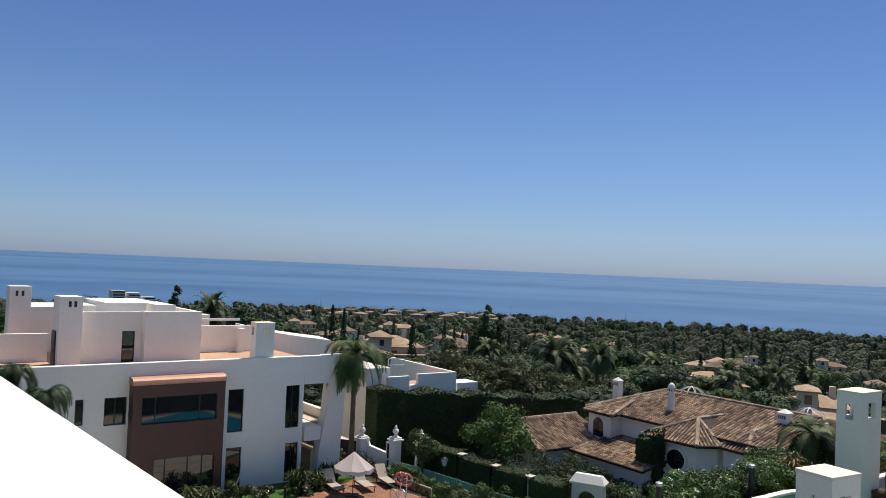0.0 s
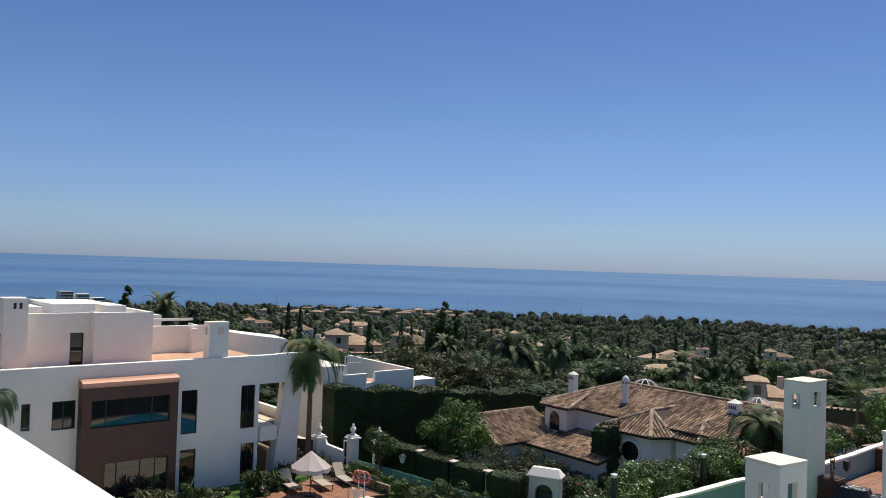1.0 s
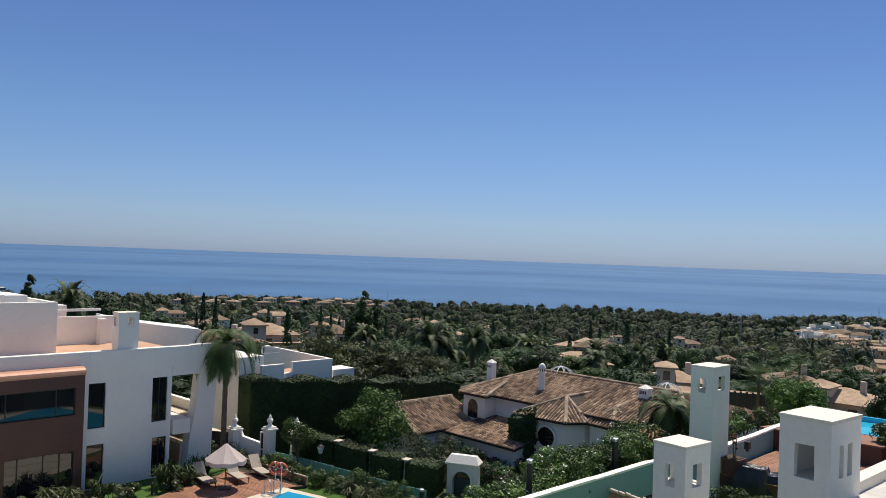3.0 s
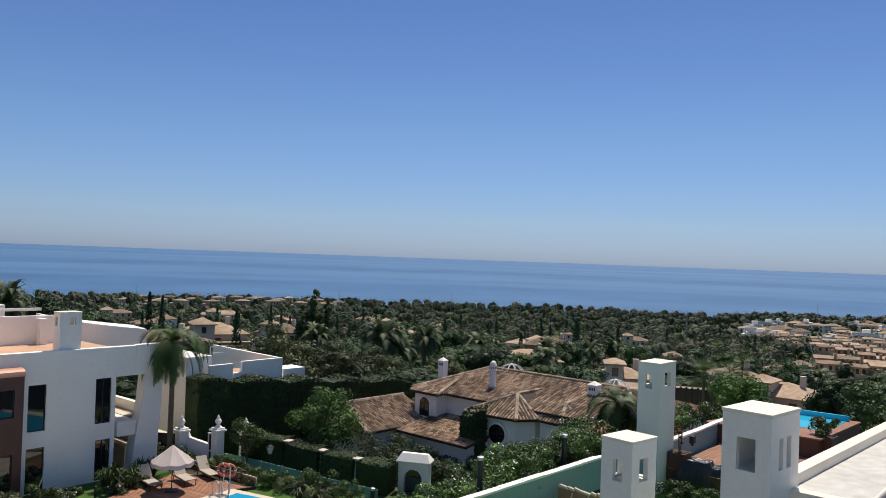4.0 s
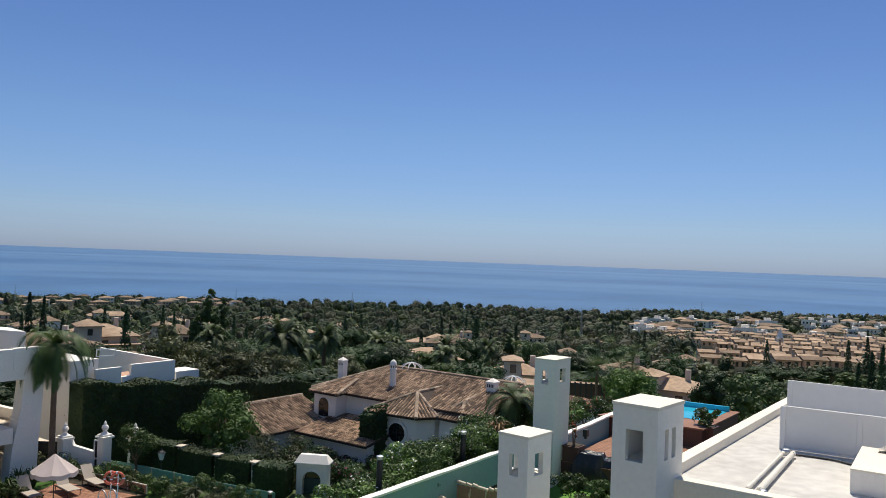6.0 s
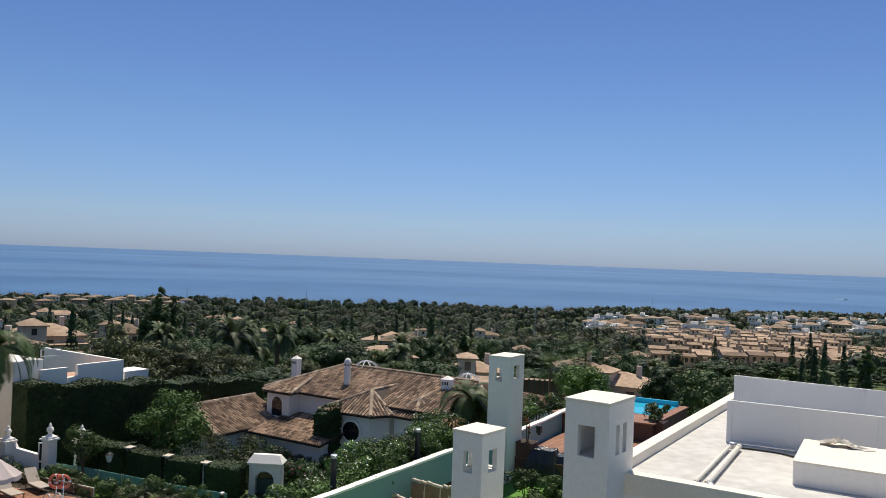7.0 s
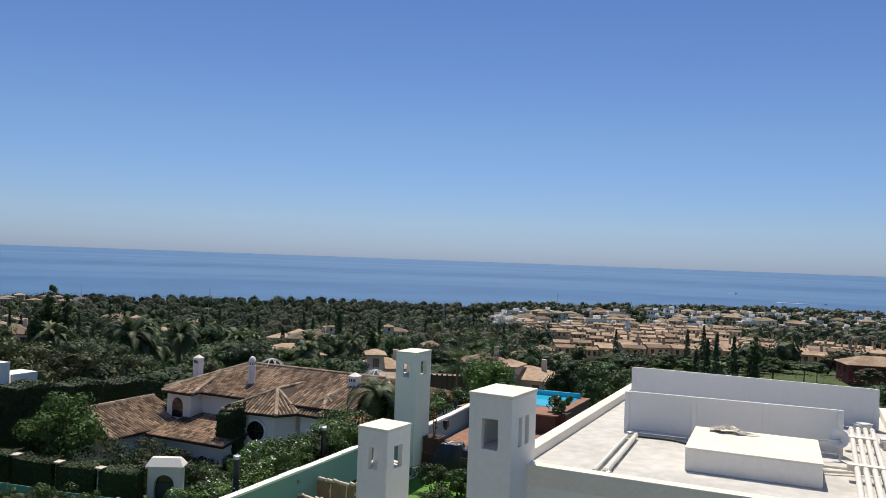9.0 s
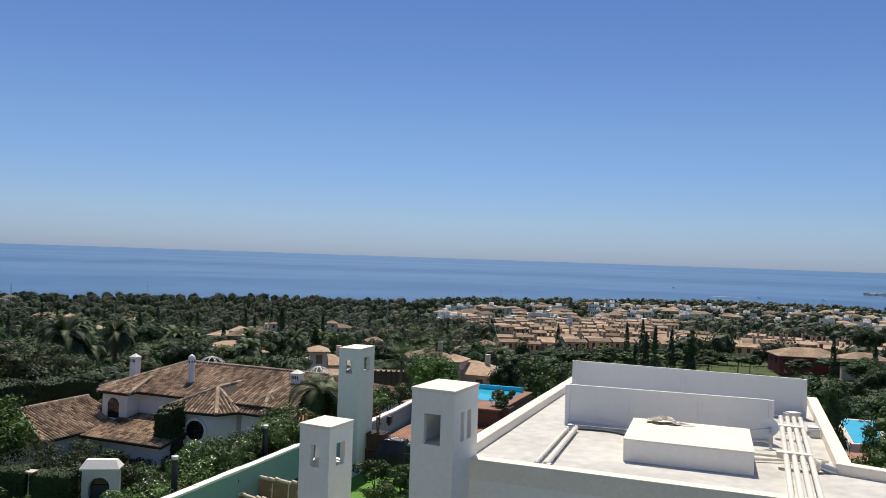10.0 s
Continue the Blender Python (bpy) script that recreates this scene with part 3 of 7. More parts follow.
def screen(p, q, h, posts, label):
    L = math.hypot(q[0] - p[0], q[1] - p[1])
    s = root("roof_screen", oriented(p, q, RZ), label, "screen", "white roof screens")
    n = posts
    for i in range(n):
        slab("panel", s, PANELW, (L * i / n + 0.05, 0.02, 0.08, L * (i + 1) / n - 0.05, 0.06, h - 0.03), bevel=0.004)
    for i in range(n + 1):
        slab("post", s, PANELW, (L * i / n - 0.06, -0.012, 0, L * i / n + 0.06, 0.085, h), bevel=0.006)
    slab("top_rail", s, PANELW, (0.055, 0.0, h - 0.028, L - 0.055, 0.08, h + 0.01), bevel=0.004)
    slab("bottom_rail", s, PANELW, (0.055, 0.0, 0.02, L - 0.055, 0.08, 0.075), bevel=0.004)
    return s


screen((14.95, 15.44), (18.24, 11.51), 1.085, 3, "white metal screen of three panels on the flat roof")
screen((18.28, 18.66), (22.19, 12.96), 1.155, 2, "higher white metal screen along the back of the roof")
u = Vector((15.10 - 13.47, 9.86 - 12.05, 0))
box_m = oriented((13.47, 12.05), (15.10, 9.86), RZ)
rb = root("roof_box", box_m, "low white plastered box with a sunlit cream lid", "roof box")
slab("body", rb, WHITE, (0, 0, 0, u.length, 2.5, 0.47))
slab("lid", rb, CREAM, (-0.01, -0.01, 0.472, u.length + 0.01, 2.51, 0.51), "sunlit cream lid")
# loose crumpled cloth on the box
PLASTIC = material("crumpled_sheet", (0.68, 0.62, 0.52), 0.5, 0.15, 3.0, 30.0, 0.3)
rng = np.random.default_rng(5)
bm = B()
gn = 16
grid = [[bm.verts.new((0.35 + 1.15 * i / gn * (1 - 0.35 * abs(j / gn - 0.5)), 1.95 + 0.42 * j / gn + 0.05 * math.sin(i), 0.52 + max(0.0, 0.15 * (1 - abs(i / gn - 0.4) * 2) * (0.45 + rng.uniform(0, 0.9))))) for j in range(gn + 1)] for i in range(gn + 1)]
for i in range(gn):
    for j in range(gn):
        bm.faces.new((grid[i][j], grid[i + 1][j], grid[i + 1][j + 1], grid[i][j + 1]))
sheet = single("plastic_sheet", bm, PLASTIC, "crumpled pale plastic sheet lying on the roof box", "sheet", m=box_m)

# pipes
PIPE = material("white_pipe", (0.76, 0.72, 0.63), 0.45, 0.08, 1.0, 6.0)
CABLE = material("black_cable", (0.02, 0.02, 0.02), 0.6, 0.05)
STEEL = material("galvanised_metal", (0.5, 0.51, 0.52), 0.4, 0.1, 2.0, 12.0, 0.0, 0.8)


def pipe_run(p, q, r, z, label):
    t = root("roof_pipe", Matrix(), label, "pipe", "white roof pipes")
    bm = B()
    tube(bm, (*p, z), (*q, z), r, r, 12)
    part("pipe", bm, PIPE, t, smooth=False)
    for f in (0.03, 0.97):
        c = Vector((*p, z)).lerp(Vector((*q, z)), f)
        d = (Vector((*q, z)) - Vector((*p, z))).normalized() * 0.06
        bm = B()
        tube(bm, c - d, c + d, r * 1.15, r * 1.15, 12)
        part("collar", bm, PIPE, t)
    return t


pipe_run((11.32, 12.55), (14.43, 14.85), 0.04, RZ + 0.09, "long white pipe lying across the roof screed")
pipe_run((11.42, 12.33), (14.61, 14.72), 0.06, RZ + 0.10, "long white pipe lying across the roof screed")
for k in range(4):
    f = k * 0.125
    pipe_run((12.95 + f * 0.9, 7.66 - f), (20.25 + f * 0.9, 12.5 - f), 0.058, RZ + 0.295, "white roof pipe in a bundle of four")
for k, (x, y) in enumerate(((16.45, 9.78), (19.1, 11.55))):
    bm = B()
    box(bm, -0.11, -0.36, 0.22, 0.11, 0.36, 0.37)
    single("pipe_saddle", bm, CREAM, "cream saddle block over the pipe bundle", "pipe saddle", "pipe saddles", m=pose(x, y, RZ, 0, 0, 34.5), bevel=0.02)
for (x0, y0), (x1, y1) in (((15.95, 10.75), (17.55, 9.62)), ((16.53, 10.95), (17.6, 9.75)), ((19.69, 12.08), (20.19, 11.63))):
    pipe_run((x0, y0), (x1, y1), 0.035, RZ + 0.07, "thin white pipe crossing under the bundle")
cu = bpy.data.curves.new("cable", "CURVE")
cu.dimensions, cu.bevel_depth = "3D", 0.025
sp = cu.splines.new("BEZIER")
cps = [(14.7, 14.9, RZ + 0.03), (15.1, 14.5, RZ + 0.03), (15.35, 14.1, RZ + 0.03), (15.4, 13.8, RZ + 0.03), (15.45, 13.6, RZ + 0.03)]
sp.bezier_points.add(len(cps) - 1)
for bp, c in zip(sp.bezier_points, cps):
    bp.co, bp.handle_left_type, bp.handle_right_type = c, "AUTO", "AUTO"
cu.materials.append(CABLE)
tagged(new("cable", cu), "black cable snaking over the roof screed", "cable")
# drain fittings at the ends of the pipes
for (x, y, r) in ((11.45, 12.25, 0.08), (14.62, 14.95, 0.11)):
    bm = B()
    lathe(bm, [(r, 0), (r, 0.10), (r * 0.8, 0.14), (r * 0.5, 0.15)], 12)
    single("pipe_bend", bm, STEEL, "dark metal pipe bend at the roof surface", "pipe bend", "pipe bends", m=pose(x, y, RZ))
# dish aerial seen from behind
da = root("satellite_dish", pose(17.75, 11.2, RZ), "round metal satellite dish on a short post", "satellite dish")
bm = B()
tube(bm, (0, 0, 0), (0, 0, 0.45), 0.03, 0.03, 8)
part("post", bm, STEEL, da)
bm = B()
lathe(bm, [(0.02, 0.0), (0.14, 0.015), (0.25, 0.055), (0.31, 0.09), (0.305, 0.095), (0.24, 0.065), (0.13, 0.03), (0.02, 0.02)], 22)
bmesh.ops.transform(bm, matrix=pose(0.03, 0.05, 0.5, 75, 0, -62) @ Matrix.Scale(0.72, 4), verts=bm.verts)
part("reflector", bm, PANELW, da, "pale grey dish", smooth=True)
bm = B()
tube(bm, (0, 0, 0.5), (-0.42, 0.25, 0.45), 0.018, 0.018, 6)
part("arm", bm, STEEL, da)
# capped vent cowl lying by the parapet
vc = root("vent_cowl", pose(16.72, 9.35, RZ, 0, 0, -45), "grey roof vent with a round cream cap", "vent")
bm = B()
tube(bm, (0, 0, 0.14), (0.34, 0, 0.03), 0.08, 0.10, 12)
part("duct", bm, STEEL, vc, smooth=False)
bm = B()
tube(bm, (-0.1, 0, 0.16), (0.0, 0, 0.14), 0.13, 0.13, 16)
part("cap", bm, CREAM, vc, "round cream cap")
for (x, y, r) in ((20.1, 11.45, 40), (21.5, 12.95, -20)):
    j = root("junction_box", pose(x, y, RZ, 0, 0, r), "grey metal junction box on the roof", "junction box", "junction boxes")
    slab("case", j, STEEL, (-0.22, -0.12, 0, 0.22, 0.12, 0.22))
    slab("lid", j, PANELW, (-0.10, -0.14, 0.222, 0.24, 0.14, 0.25), "white lid")

# ---- white modern house with the brown bay ----
LH = pose(-10.45, 42.35, 0, 0, 0, 38)
lh = root("modern_house", LH, "white two-storey modern house with roof terrace", "house", "white modern houses")
holes = [(-8.74, -8.36, 4.18, 5.43), (-7.42, -6.36, 4.06, 5.43), (-1.10, -0.22, 3.12, 5.44), (-1.10, -0.22, 0.05, 2.30), (2.30, 3.16, 3.05, 5.45), (2.38, 3.20, 0.05, 2.20)]
bm = B()
wall_with_holes(bm, -13.5, 3.40, -0.8, 6.03, 0, 0.35, holes)
part("facade", bm, WHITE, lh)
slab("fascia", lh, WHITE, (-13.5, -0.05, 6.032, 4.45, 0.35, 7.08), "projecting plain white parapet band", 0.02)
for h in holes:
    window(lh, *h, 0, [(h[0] + h[1]) / 2] if (h[1] - h[0]) > 1 or h[0] > 2 else [])
slab("interior_wall", lh, material("dim_room", (0.35, 0.32, 0.29), 0.9, 0.1), (-13.3, 3.0, -0.5, 2.2, 3.2, 5.9))
slab("left_return", lh, WHITE, (-13.5, 0.352, -0.8, -13.2, 9, 7.08))
slab("back_wall", lh, WHITE, (-13.198, 8.7, -0.8, 5.8, 9, 5.95))
slab("floor_slab", lh, WHITE, (-13.198, 0.352, 2.36, 3.55, 8.698, 3.05))
slab("terrace_deck", lh, TERRACOTTA, (-13.198, 0.352, 6.10, 4.4, 8.698, 6.74), "terracotta tiled roof terrace")
slab("gallery_slab", lh, WHITE, (3.552, -0.02, 2.20, 4.6, 8.0, 3.0), "white balcony slab edge")
slab("gallery_terrace", lh, PAVING, (4.602, 1.2, 2.2, 5.45, 8.0, 3.04), "pale paved sunlit terrace")
slab("gallery_parapet", lh, WHITE, (5.452, 1.2, 2.2, 5.75, 9.0, 3.62), "white low wall with cream top")
slab("gallery_floor", lh, PAVING, (5.752, 1.2, 2.2, 6.5, 9.0, 2.9), "pale paved terrace")
slab("return_wall", lh, WHITE, (3.42, 1.6, -0.8, 3.75, 8.69, 2.355))
# roof over the open corner
slab("roof_slab", lh, WHITE, (3.402, -0.02, 5.46, 6.2, 1.6, 6.03))
slab("corner_fascia", lh, WHITE, (4.452, -0.05, 6.032, 6.2, 0.35, 7.12), "plain white parapet band", 0.02)
# splayed pillar
bm = B()
prof = [(5.09, 6.15, 5.458), (4.95, 6.10, 3.8), (4.62, 5.98, 2.0), (4.36, 5.95, -0.8)]
ring = [[bm.verts.new((x, y, z)) for x, y in ((a, 0.0), (b, 0.0), (b, 0.75), (a, 0.75))] for a, b, z in prof]
for p, q in zip(ring, ring[1:]):
    for i in range(4):
        j = (i + 1) % 4
        bm.faces.new((p[i], q[i], q[j], p[j]))
bm.faces.new(ring[0]), bm.faces.new(ring[-1][::-1])
part("pillar", bm, WHITE, lh, "splayed white corner pillar")
# stepped planter terraces seen through the open corner
for z, u in ((0.9, 4.9), (1.5, 6.4)):
    slab("terrace_wall", lh, PAVING, (u, 1.6, -0.8, u + 0.3, 8.5, z + 0.3), "cream low terrace wall")
    slab("terrace_floor", lh, PAVING, (u + 0.302, 1.6, -0.8, u + 1.4, 8.5, z), "pale paved terrace")
# brown bay
bay = root("bay", pose(-0.45, 0, 0), "", "")
bay.parent = lh
bm = B()
wall_with_holes(bm, -5.82, -1.14, 0.0, 6.05, -0.72, -0.5, [(-5.40, -1.56, 4.10, 5.45), (-4.70, -1.56, 0.1, 2.35)])
part("cladding", bm, BROWN, bay, "dark brown timber cladding")
slab("side_panel", bay, BROWN, (-5.82, -0.498, 0.0, -5.62, -0.004, 6.05), "dark brown timber cladding")
slab("side_panel", bay, BROWN, (-1.34, -0.498, 0.0, -1.14, -0.004, 6.05), "dark brown timber cladding")
window(bay, -5.40, -1.56, 4.10, 5.45, -0.72, [-4.70, -2.45])
window(bay, -4.70, -1.56, 0.1, 2.35, -0.72, [-4.1, -2.95, -2.2])
COPPER = material("copper_cap", (0.50, 0.26, 0.17), 0.55, 0.12, 0.8, 8.0, 0.0, 0.1)
bm = B()
cap = [(-0.72, 6.052), (-0.74, 6.15), (-0.70, 6.28), (-0.58, 6.38), (-0.40, 6.42), (-0.056, 6.42), (-0.056, 6.052)]
lo = [bm.verts.new((-5.86, y, z)) for y, z in cap]
hi = [bm.verts.new((-1.10, y, z)) for y, z in cap]
for i in range(len(cap)):
    j = (i + 1) % len(cap)
    bm.faces.new((lo[i], lo[j], hi[j], hi[i]))
bm.faces.new(lo[::-1]), bm.faces.new(hi)
part("cap", bm, COPPER, bay, "rounded copper-coloured top of the bay")
for k in range(11):
    slab("cladding_joint", bay, FRAME, (-5.80, -0.7225, 0.25 + k * 0.34, -1.16, -0.7205, 0.257 + k * 0.34), bevel=0)
# penthouse storey on the terrace
ph = root("penthouse", Matrix(), "", "")
ph.parent = lh
bm = B()
wall_with_holes(bm, -8.05, -4.92, 6.402, 9.42, 3.0, 3.3, [(-5.92, -5.25, 6.45, 8.40)])
part("front_wall", bm, WHITE, ph)
window(ph, -5.92, -5.25, 6.45, 8.40, 3.0)
slab("front_wall", ph, WHITE, (-4.918, 2.45, 6.402, -1.85, 2.75, 9.46))
slab("jog_wall", ph, WHITE, (-4.918, 2.752, 6.402, -4.62, 3.3, 9.46))
slab("right_wall", ph, WHITE, (-2.15, 2.752, 6.402, -1.85, 8.6, 9.46))
slab("left_wall", ph, WHITE, (-8.05, 3.302, 6.402, -7.75, 8.6, 9.42))
slab("back_wall", ph, WHITE, (-7.748, 8.3, 6.402, -2.152, 8.6, 9.42))
slab("roof_deck", ph, ROOFGREY, (-7.748, 3.302, 8.8, -2.152, 8.298, 9.05))
slab("roof_upstand", ph, WHITE, (-6.2, 5.4, 9.052, -4.0, 7.6, 9.75))
slab("roof_upstand", ph, WHITE, (-3.7, 4.6, 9.052, -2.6, 7.9, 9.7))
slab("stair_tower", ph, WHITE, (-9.2, 2.2, 6.402, -8.1, 3.6, 10.25), "white tower with two slots", 0.03)
for u in (-8.78, -8.52):
    slab("slot", ph, FRAME, (u, 2.192, 9.72, u + 0.13, 2.204, 10.02), "dark slot", 0)
slab("wing_wall", ph, WHITE, (-13.198, 4.5, 6.402, -9.202, 4.8, 8.2))
slab("door", ph, FRAME, (-9.28, 2.6, 6.45, -9.203, 3.3, 8.5), "dark grey door", 0)
slab("far_tower", ph, WHITE, (-10.4, 8.9, 5.0, -9.3, 10.0, 10.45), "white tower with two slots", 0.03)
for u in (-10.1, -9.8):
    slab("slot", ph, FRAME, (u, 8.892, 9.9, u + 0.13, 8.904, 10.2), "dark slot", 0)
slab("far_block", ph, WHITE, (-9.298, 9.0, 5.0, -5.5, 13, 9.3))
slab("far_block", ph, WHITE, (-5.4, 10.5, 5.0, -2.0, 14, 9.55))
# terrace walls and curved parapet
slab("terrace_wall", ph, WHITE, (-1.848, 6.0, 6.402, 2.9, 6.25, 8.35))
slab("terrace_wall", ph, WHITE, (-0.5, 7.6, 6.402, 0.6, 8.69, 8.9))
slab("terrace_buttress", ph, WHITE, (1.7, 5.5, 6.402, 2.1, 5.998, 8.2))
slab("pergola_rail", ph, WHITE, (-1.84, 6.6, 8.6, 2.2, 6.75, 8.75))
bm = B()
n = 14
rows_ = []
for i in range(n + 1):
    f = i / n
    uu, vv = 2.9 + 5.4 * f, 7.6 - 1.9 * f - 0.7 * math.sin(math.pi * f)
    zt = 8.15 - 0.85 * f ** 0.8
    rows_.append([bm.verts.new(c) for c in ((uu, vv, 5.6), (uu, vv, zt), (uu + 0.6, vv + 2.8, zt), (uu + 0.6, vv + 2.8, 5.6))])
for p, q in zip(rows_, rows_[1:]):
    for i in range(4):
        j = (i + 1) % 4
        bm.faces.new((p[i], q[i], q[j], p[j]))
bm.faces.new(rows_[0]), bm.faces.new(rows_[-1][::-1])
part("curved_parapet", bm, WHITE, lh, "white parapet curving round the terrace")
slab("terrace_deck", lh, TERRACOTTA, (4.402, 0.352, 6.05, 6.2, 1.6, 6.72), "terracotta tiled roof terrace")
# chimney on the parapet
slot_chimney(LH @ pose(1.47, 0.12, 0, 0, 0, 90), 1.1, 0.75, 6.36, 9.02, [(0.3, 0.62, 8.35, 8.75)], [(0.32, 0.58, 8.3, 8.75)], "white chimney tower with open slots on the parapet")

# ---- second white house, stepping down behind ----
mh = root("modern_house", pose(-4.9, 51.6, 0, 0, 0, 38), "low white modern house with terracotta terrace floor", "house", "white modern houses")
slab("wall", mh, WHITE, (0.0, 0, -3.5, 1.9, 4, 5.55))
slab("terrace_deck", mh, TERRACOTTA, (1.902, 0.6, 3.0, 7.0, 3.6, 3.9), "terracotta tiled terrace")


def mid_wall(p, q, z0, z1, th=0.25):
    m = oriented(p, q, 0)
    bm = B()
    box(bm, 0, 0, z0, math.hypot(q[0] - p[0], q[1] - p[1]), th, z1)
    w = new("terrace_wall", finish(bm, "terrace_wall", WHITE, 0.02))
    w.matrix_world = m
    return tagged(w, "white stepped terrace wall of the low house", "wall", "terrace walls")


mid_wall((-3.45, 51.89), (-2.07, 52.96), -3, 5.0)
mid_wall((-2.05, 53.3), (-1.53, 53.98), -3, 4.3)
mid_wall((-1.53, 53.98), (1.08, 55.99), -3, 5.0)
mid_wall((-4.1, 63.3), (0.98, 55.9), -3, 5.0)
mid_wall((1.27, 56.8), (2.85, 57.9), -3, 4.08, 1.6)
for k in range(4):
    bm = B()
    box(bm, 0, 0, 3.0 + k * 0.2, 0.9, 0.3, 3.2 + k * 0.2)
    st = single("terrace_step", bm, WHITE, "white outdoor step between terraces", "step", "terrace steps", m=pose(-1.9 - 0.15 * k, 53.0 + 0.2 * k, 0, 0, 0, 38), bevel=0.01)
bm = B()
box(bm, 0, 0, 0, 1.3, 0.05, 0.05), box(bm, 0, 0, 0.45, 1.3, 0.05, 0.5), box(bm, 0, 0, 0.0, 0.05, 0.05, 0.5), box(bm, 1.25, 0, 0, 1.3, 0.05, 0.5)
single("roof_rail", bm, PANELW, "white metal rail on the roof edge", "rail", m=pose(-3.6, 53.2, 5.6, 0, 0, 30))

# ---- garden of the modern house ----
bm = B()
prism(bm, [(-22, 22), (8.0, 24), (9.5, 27), (6.5, 38.0), (4.6, 40.2), (-0.6, 45.8), (-6.0, 50.2), (-14, 46)], -0.9, 0.02)
single("lawn", bm, LAWN, "clipped green lawn around the pool", "lawn", kind="structure")
deck_pts = [(-8.2, 39.0), (-2.95, 39.1), (-1.45, 41.2), (-0.2, 41.75), (-3.95, 45.8), (-5.3, 43.4)]
bm = B()
prism(bm, deck_pts, -0.3, 0.16)
single("pool_deck", bm, SOIL, "base of the timber deck", "deck", kind="structure")
dk = root("timber_deck", Matrix(), "reddish timber boards of the pool deck", "deck")
# boards clipped to the deck's outline, running along the pool
bd = Vector((0.75, -0.66, 0)).normalized()
bn = Vector((0.66, 0.75, 0)).normalized()


def clip_line(p, d, poly):
    ts = []
    for (a, b), (c, e) in zip(poly, poly[1:] + poly[:1]):
        den = d.x * (e - b) - d.y * (c - a)
        if abs(den) < 1e-9:
            continue
        t = ((a - p.x) * (e - b) - (b - p.y) * (c - a)) / den
        s = ((a - p.x) * d.y - (b - p.y) * d.x) / den
        if 0 <= s <= 1:
            ts.append(t)
    return sorted(ts)


for k in range(60):
    p = Vector((-9, 37, 0)) + bn * (k * 0.15)
    ts = clip_line(p, bd, deck_pts)
    if len(ts) >= 2 and ts[-1] - ts[0] > 0.3:
        bm = B()
        m = Matrix.Translation(p) @ Matrix(((bd.x, bn.x, 0, 0), (bd.y, bn.y, 0, 0), (0, 0, 1, 0), (0, 0, 0, 1)))
        box(bm, ts[0], -0.068, 0.162, ts[-1], 0.068, 0.19, m)
        part("plank", bm, DECK, dk)
# unseen pale slab over the lawn, added as a reflector to brighten the facade
bm = B()
prism(bm, [(-20, 22.5), (7.8, 24.3), (8.8, 26.5), (6.0, 36.5), (1.2, 38.4), (-3.4, 38.6), (-9.0, 37.5), (-15, 35.5)], -0.5, 0.06)
single("pool_terrace", bm, PAVING, "pale paving added out of view to bounce sun onto the facade", "terrace", kind="structure")
# swimming pool with pale coping
POOLWATER = material("pool_water", (0.02, 0.30, 0.55), 0.08, 0.06, 0.5, 4.0, 0.05, 0.0, 0.5, (0.03, 0.38, 0.62))
pl = root("swimming_pool", Matrix(), "blue swimming pool with pale stone coping", "swimming pool", "swimming pools")
pool_pts = [(-3.1, 39.6), (-7.5, 25), (8.6, 26.6), (5.5, 34.5), (0.6, 39.6), (-1.38, 41.2)]
bm = B()
prism(bm, pool_pts, -0.2, 0.24)
part("coping", bm, PAVING, pl, "pale stone coping")
bm = B()
prism(bm, [(-2.1, 39.2), (-5.9, 26.2), (7.6, 27.6), (4.8, 34.2), (0.25, 39.4), (-1.15, 40.45)], 0.1, 0.245)
part("water", bm, POOLWATER, pl, "clear blue water")
# pool ladder rails
for dx in (0, 0.45):
    cu = bpy.data.curves.new("ladder_rail", "CURVE")
    cu.dimensions, cu.bevel_depth = "3D", 0.03
    sp = cu.splines.new("BEZIER")
    cps = [(-2.3 + dx, 40.3, 0.2), (-2.3 + dx, 40.25, 0.85), (-2.05 + dx, 39.9, 0.95), (-1.95 + dx, 39.75, 0.2)]
    sp.bezier_points.add(3)
    for bp, c in zip(sp.bezier_points, cps):
        bp.co, bp.handle_left_type, bp.handle_right_type = c, "AUTO", "AUTO"
    cu.materials.append(STEEL)
    tagged(new("pool_ladder_rail", cu), "curved steel handrail at the pool edge", "handrail", "pool rails")

# sun loungers
FABRIC = material("taupe_fabric", (0.42, 0.36, 0.30), 0.85, 0.08, 2.0, 40.0, 0.1)
LFRAME = material("lounger_frame", (0.05, 0.035, 0.03), 0.5, 0.1)
lo_ = root("sun_lounger", Matrix(), "taupe sun lounger with raised back on the deck", "sun lounger", "sun loungers by the pool")
slab("seat", lo_, FABRIC, (0.0, -0.30, 0.30, 1.28, 0.30, 0.34), bevel=0.01)
bm = B()
box(bm, -0.82, -0.30, 0, 0, 0.30, 0.04)
bmesh.ops.transform(bm, matrix=pose(0, 0, 0.31, 0, 48, 0), verts=bm.verts)
part("backrest", bm, FABRIC, lo_, "", 0.01)
for y in (-0.33, 0.30):
    slab("side_rail", lo_, LFRAME, (-0.35, y, 0.26, 1.32, y + 0.03, 0.31), bevel=0.004)
for x in (-0.2, 1.2):
    for y in (-0.32, 0.29):
        slab("leg", lo_, LFRAME, (x, y, 0, x + 0.04, y + 0.03, 0.258), bevel=0.003)
places = [((-5.75, 42.5), (-4.85, 40.9)), ((-4.15, 43.1), (-3.25, 41.5)), ((-3.0, 44.0), (-2.1, 42.4))]
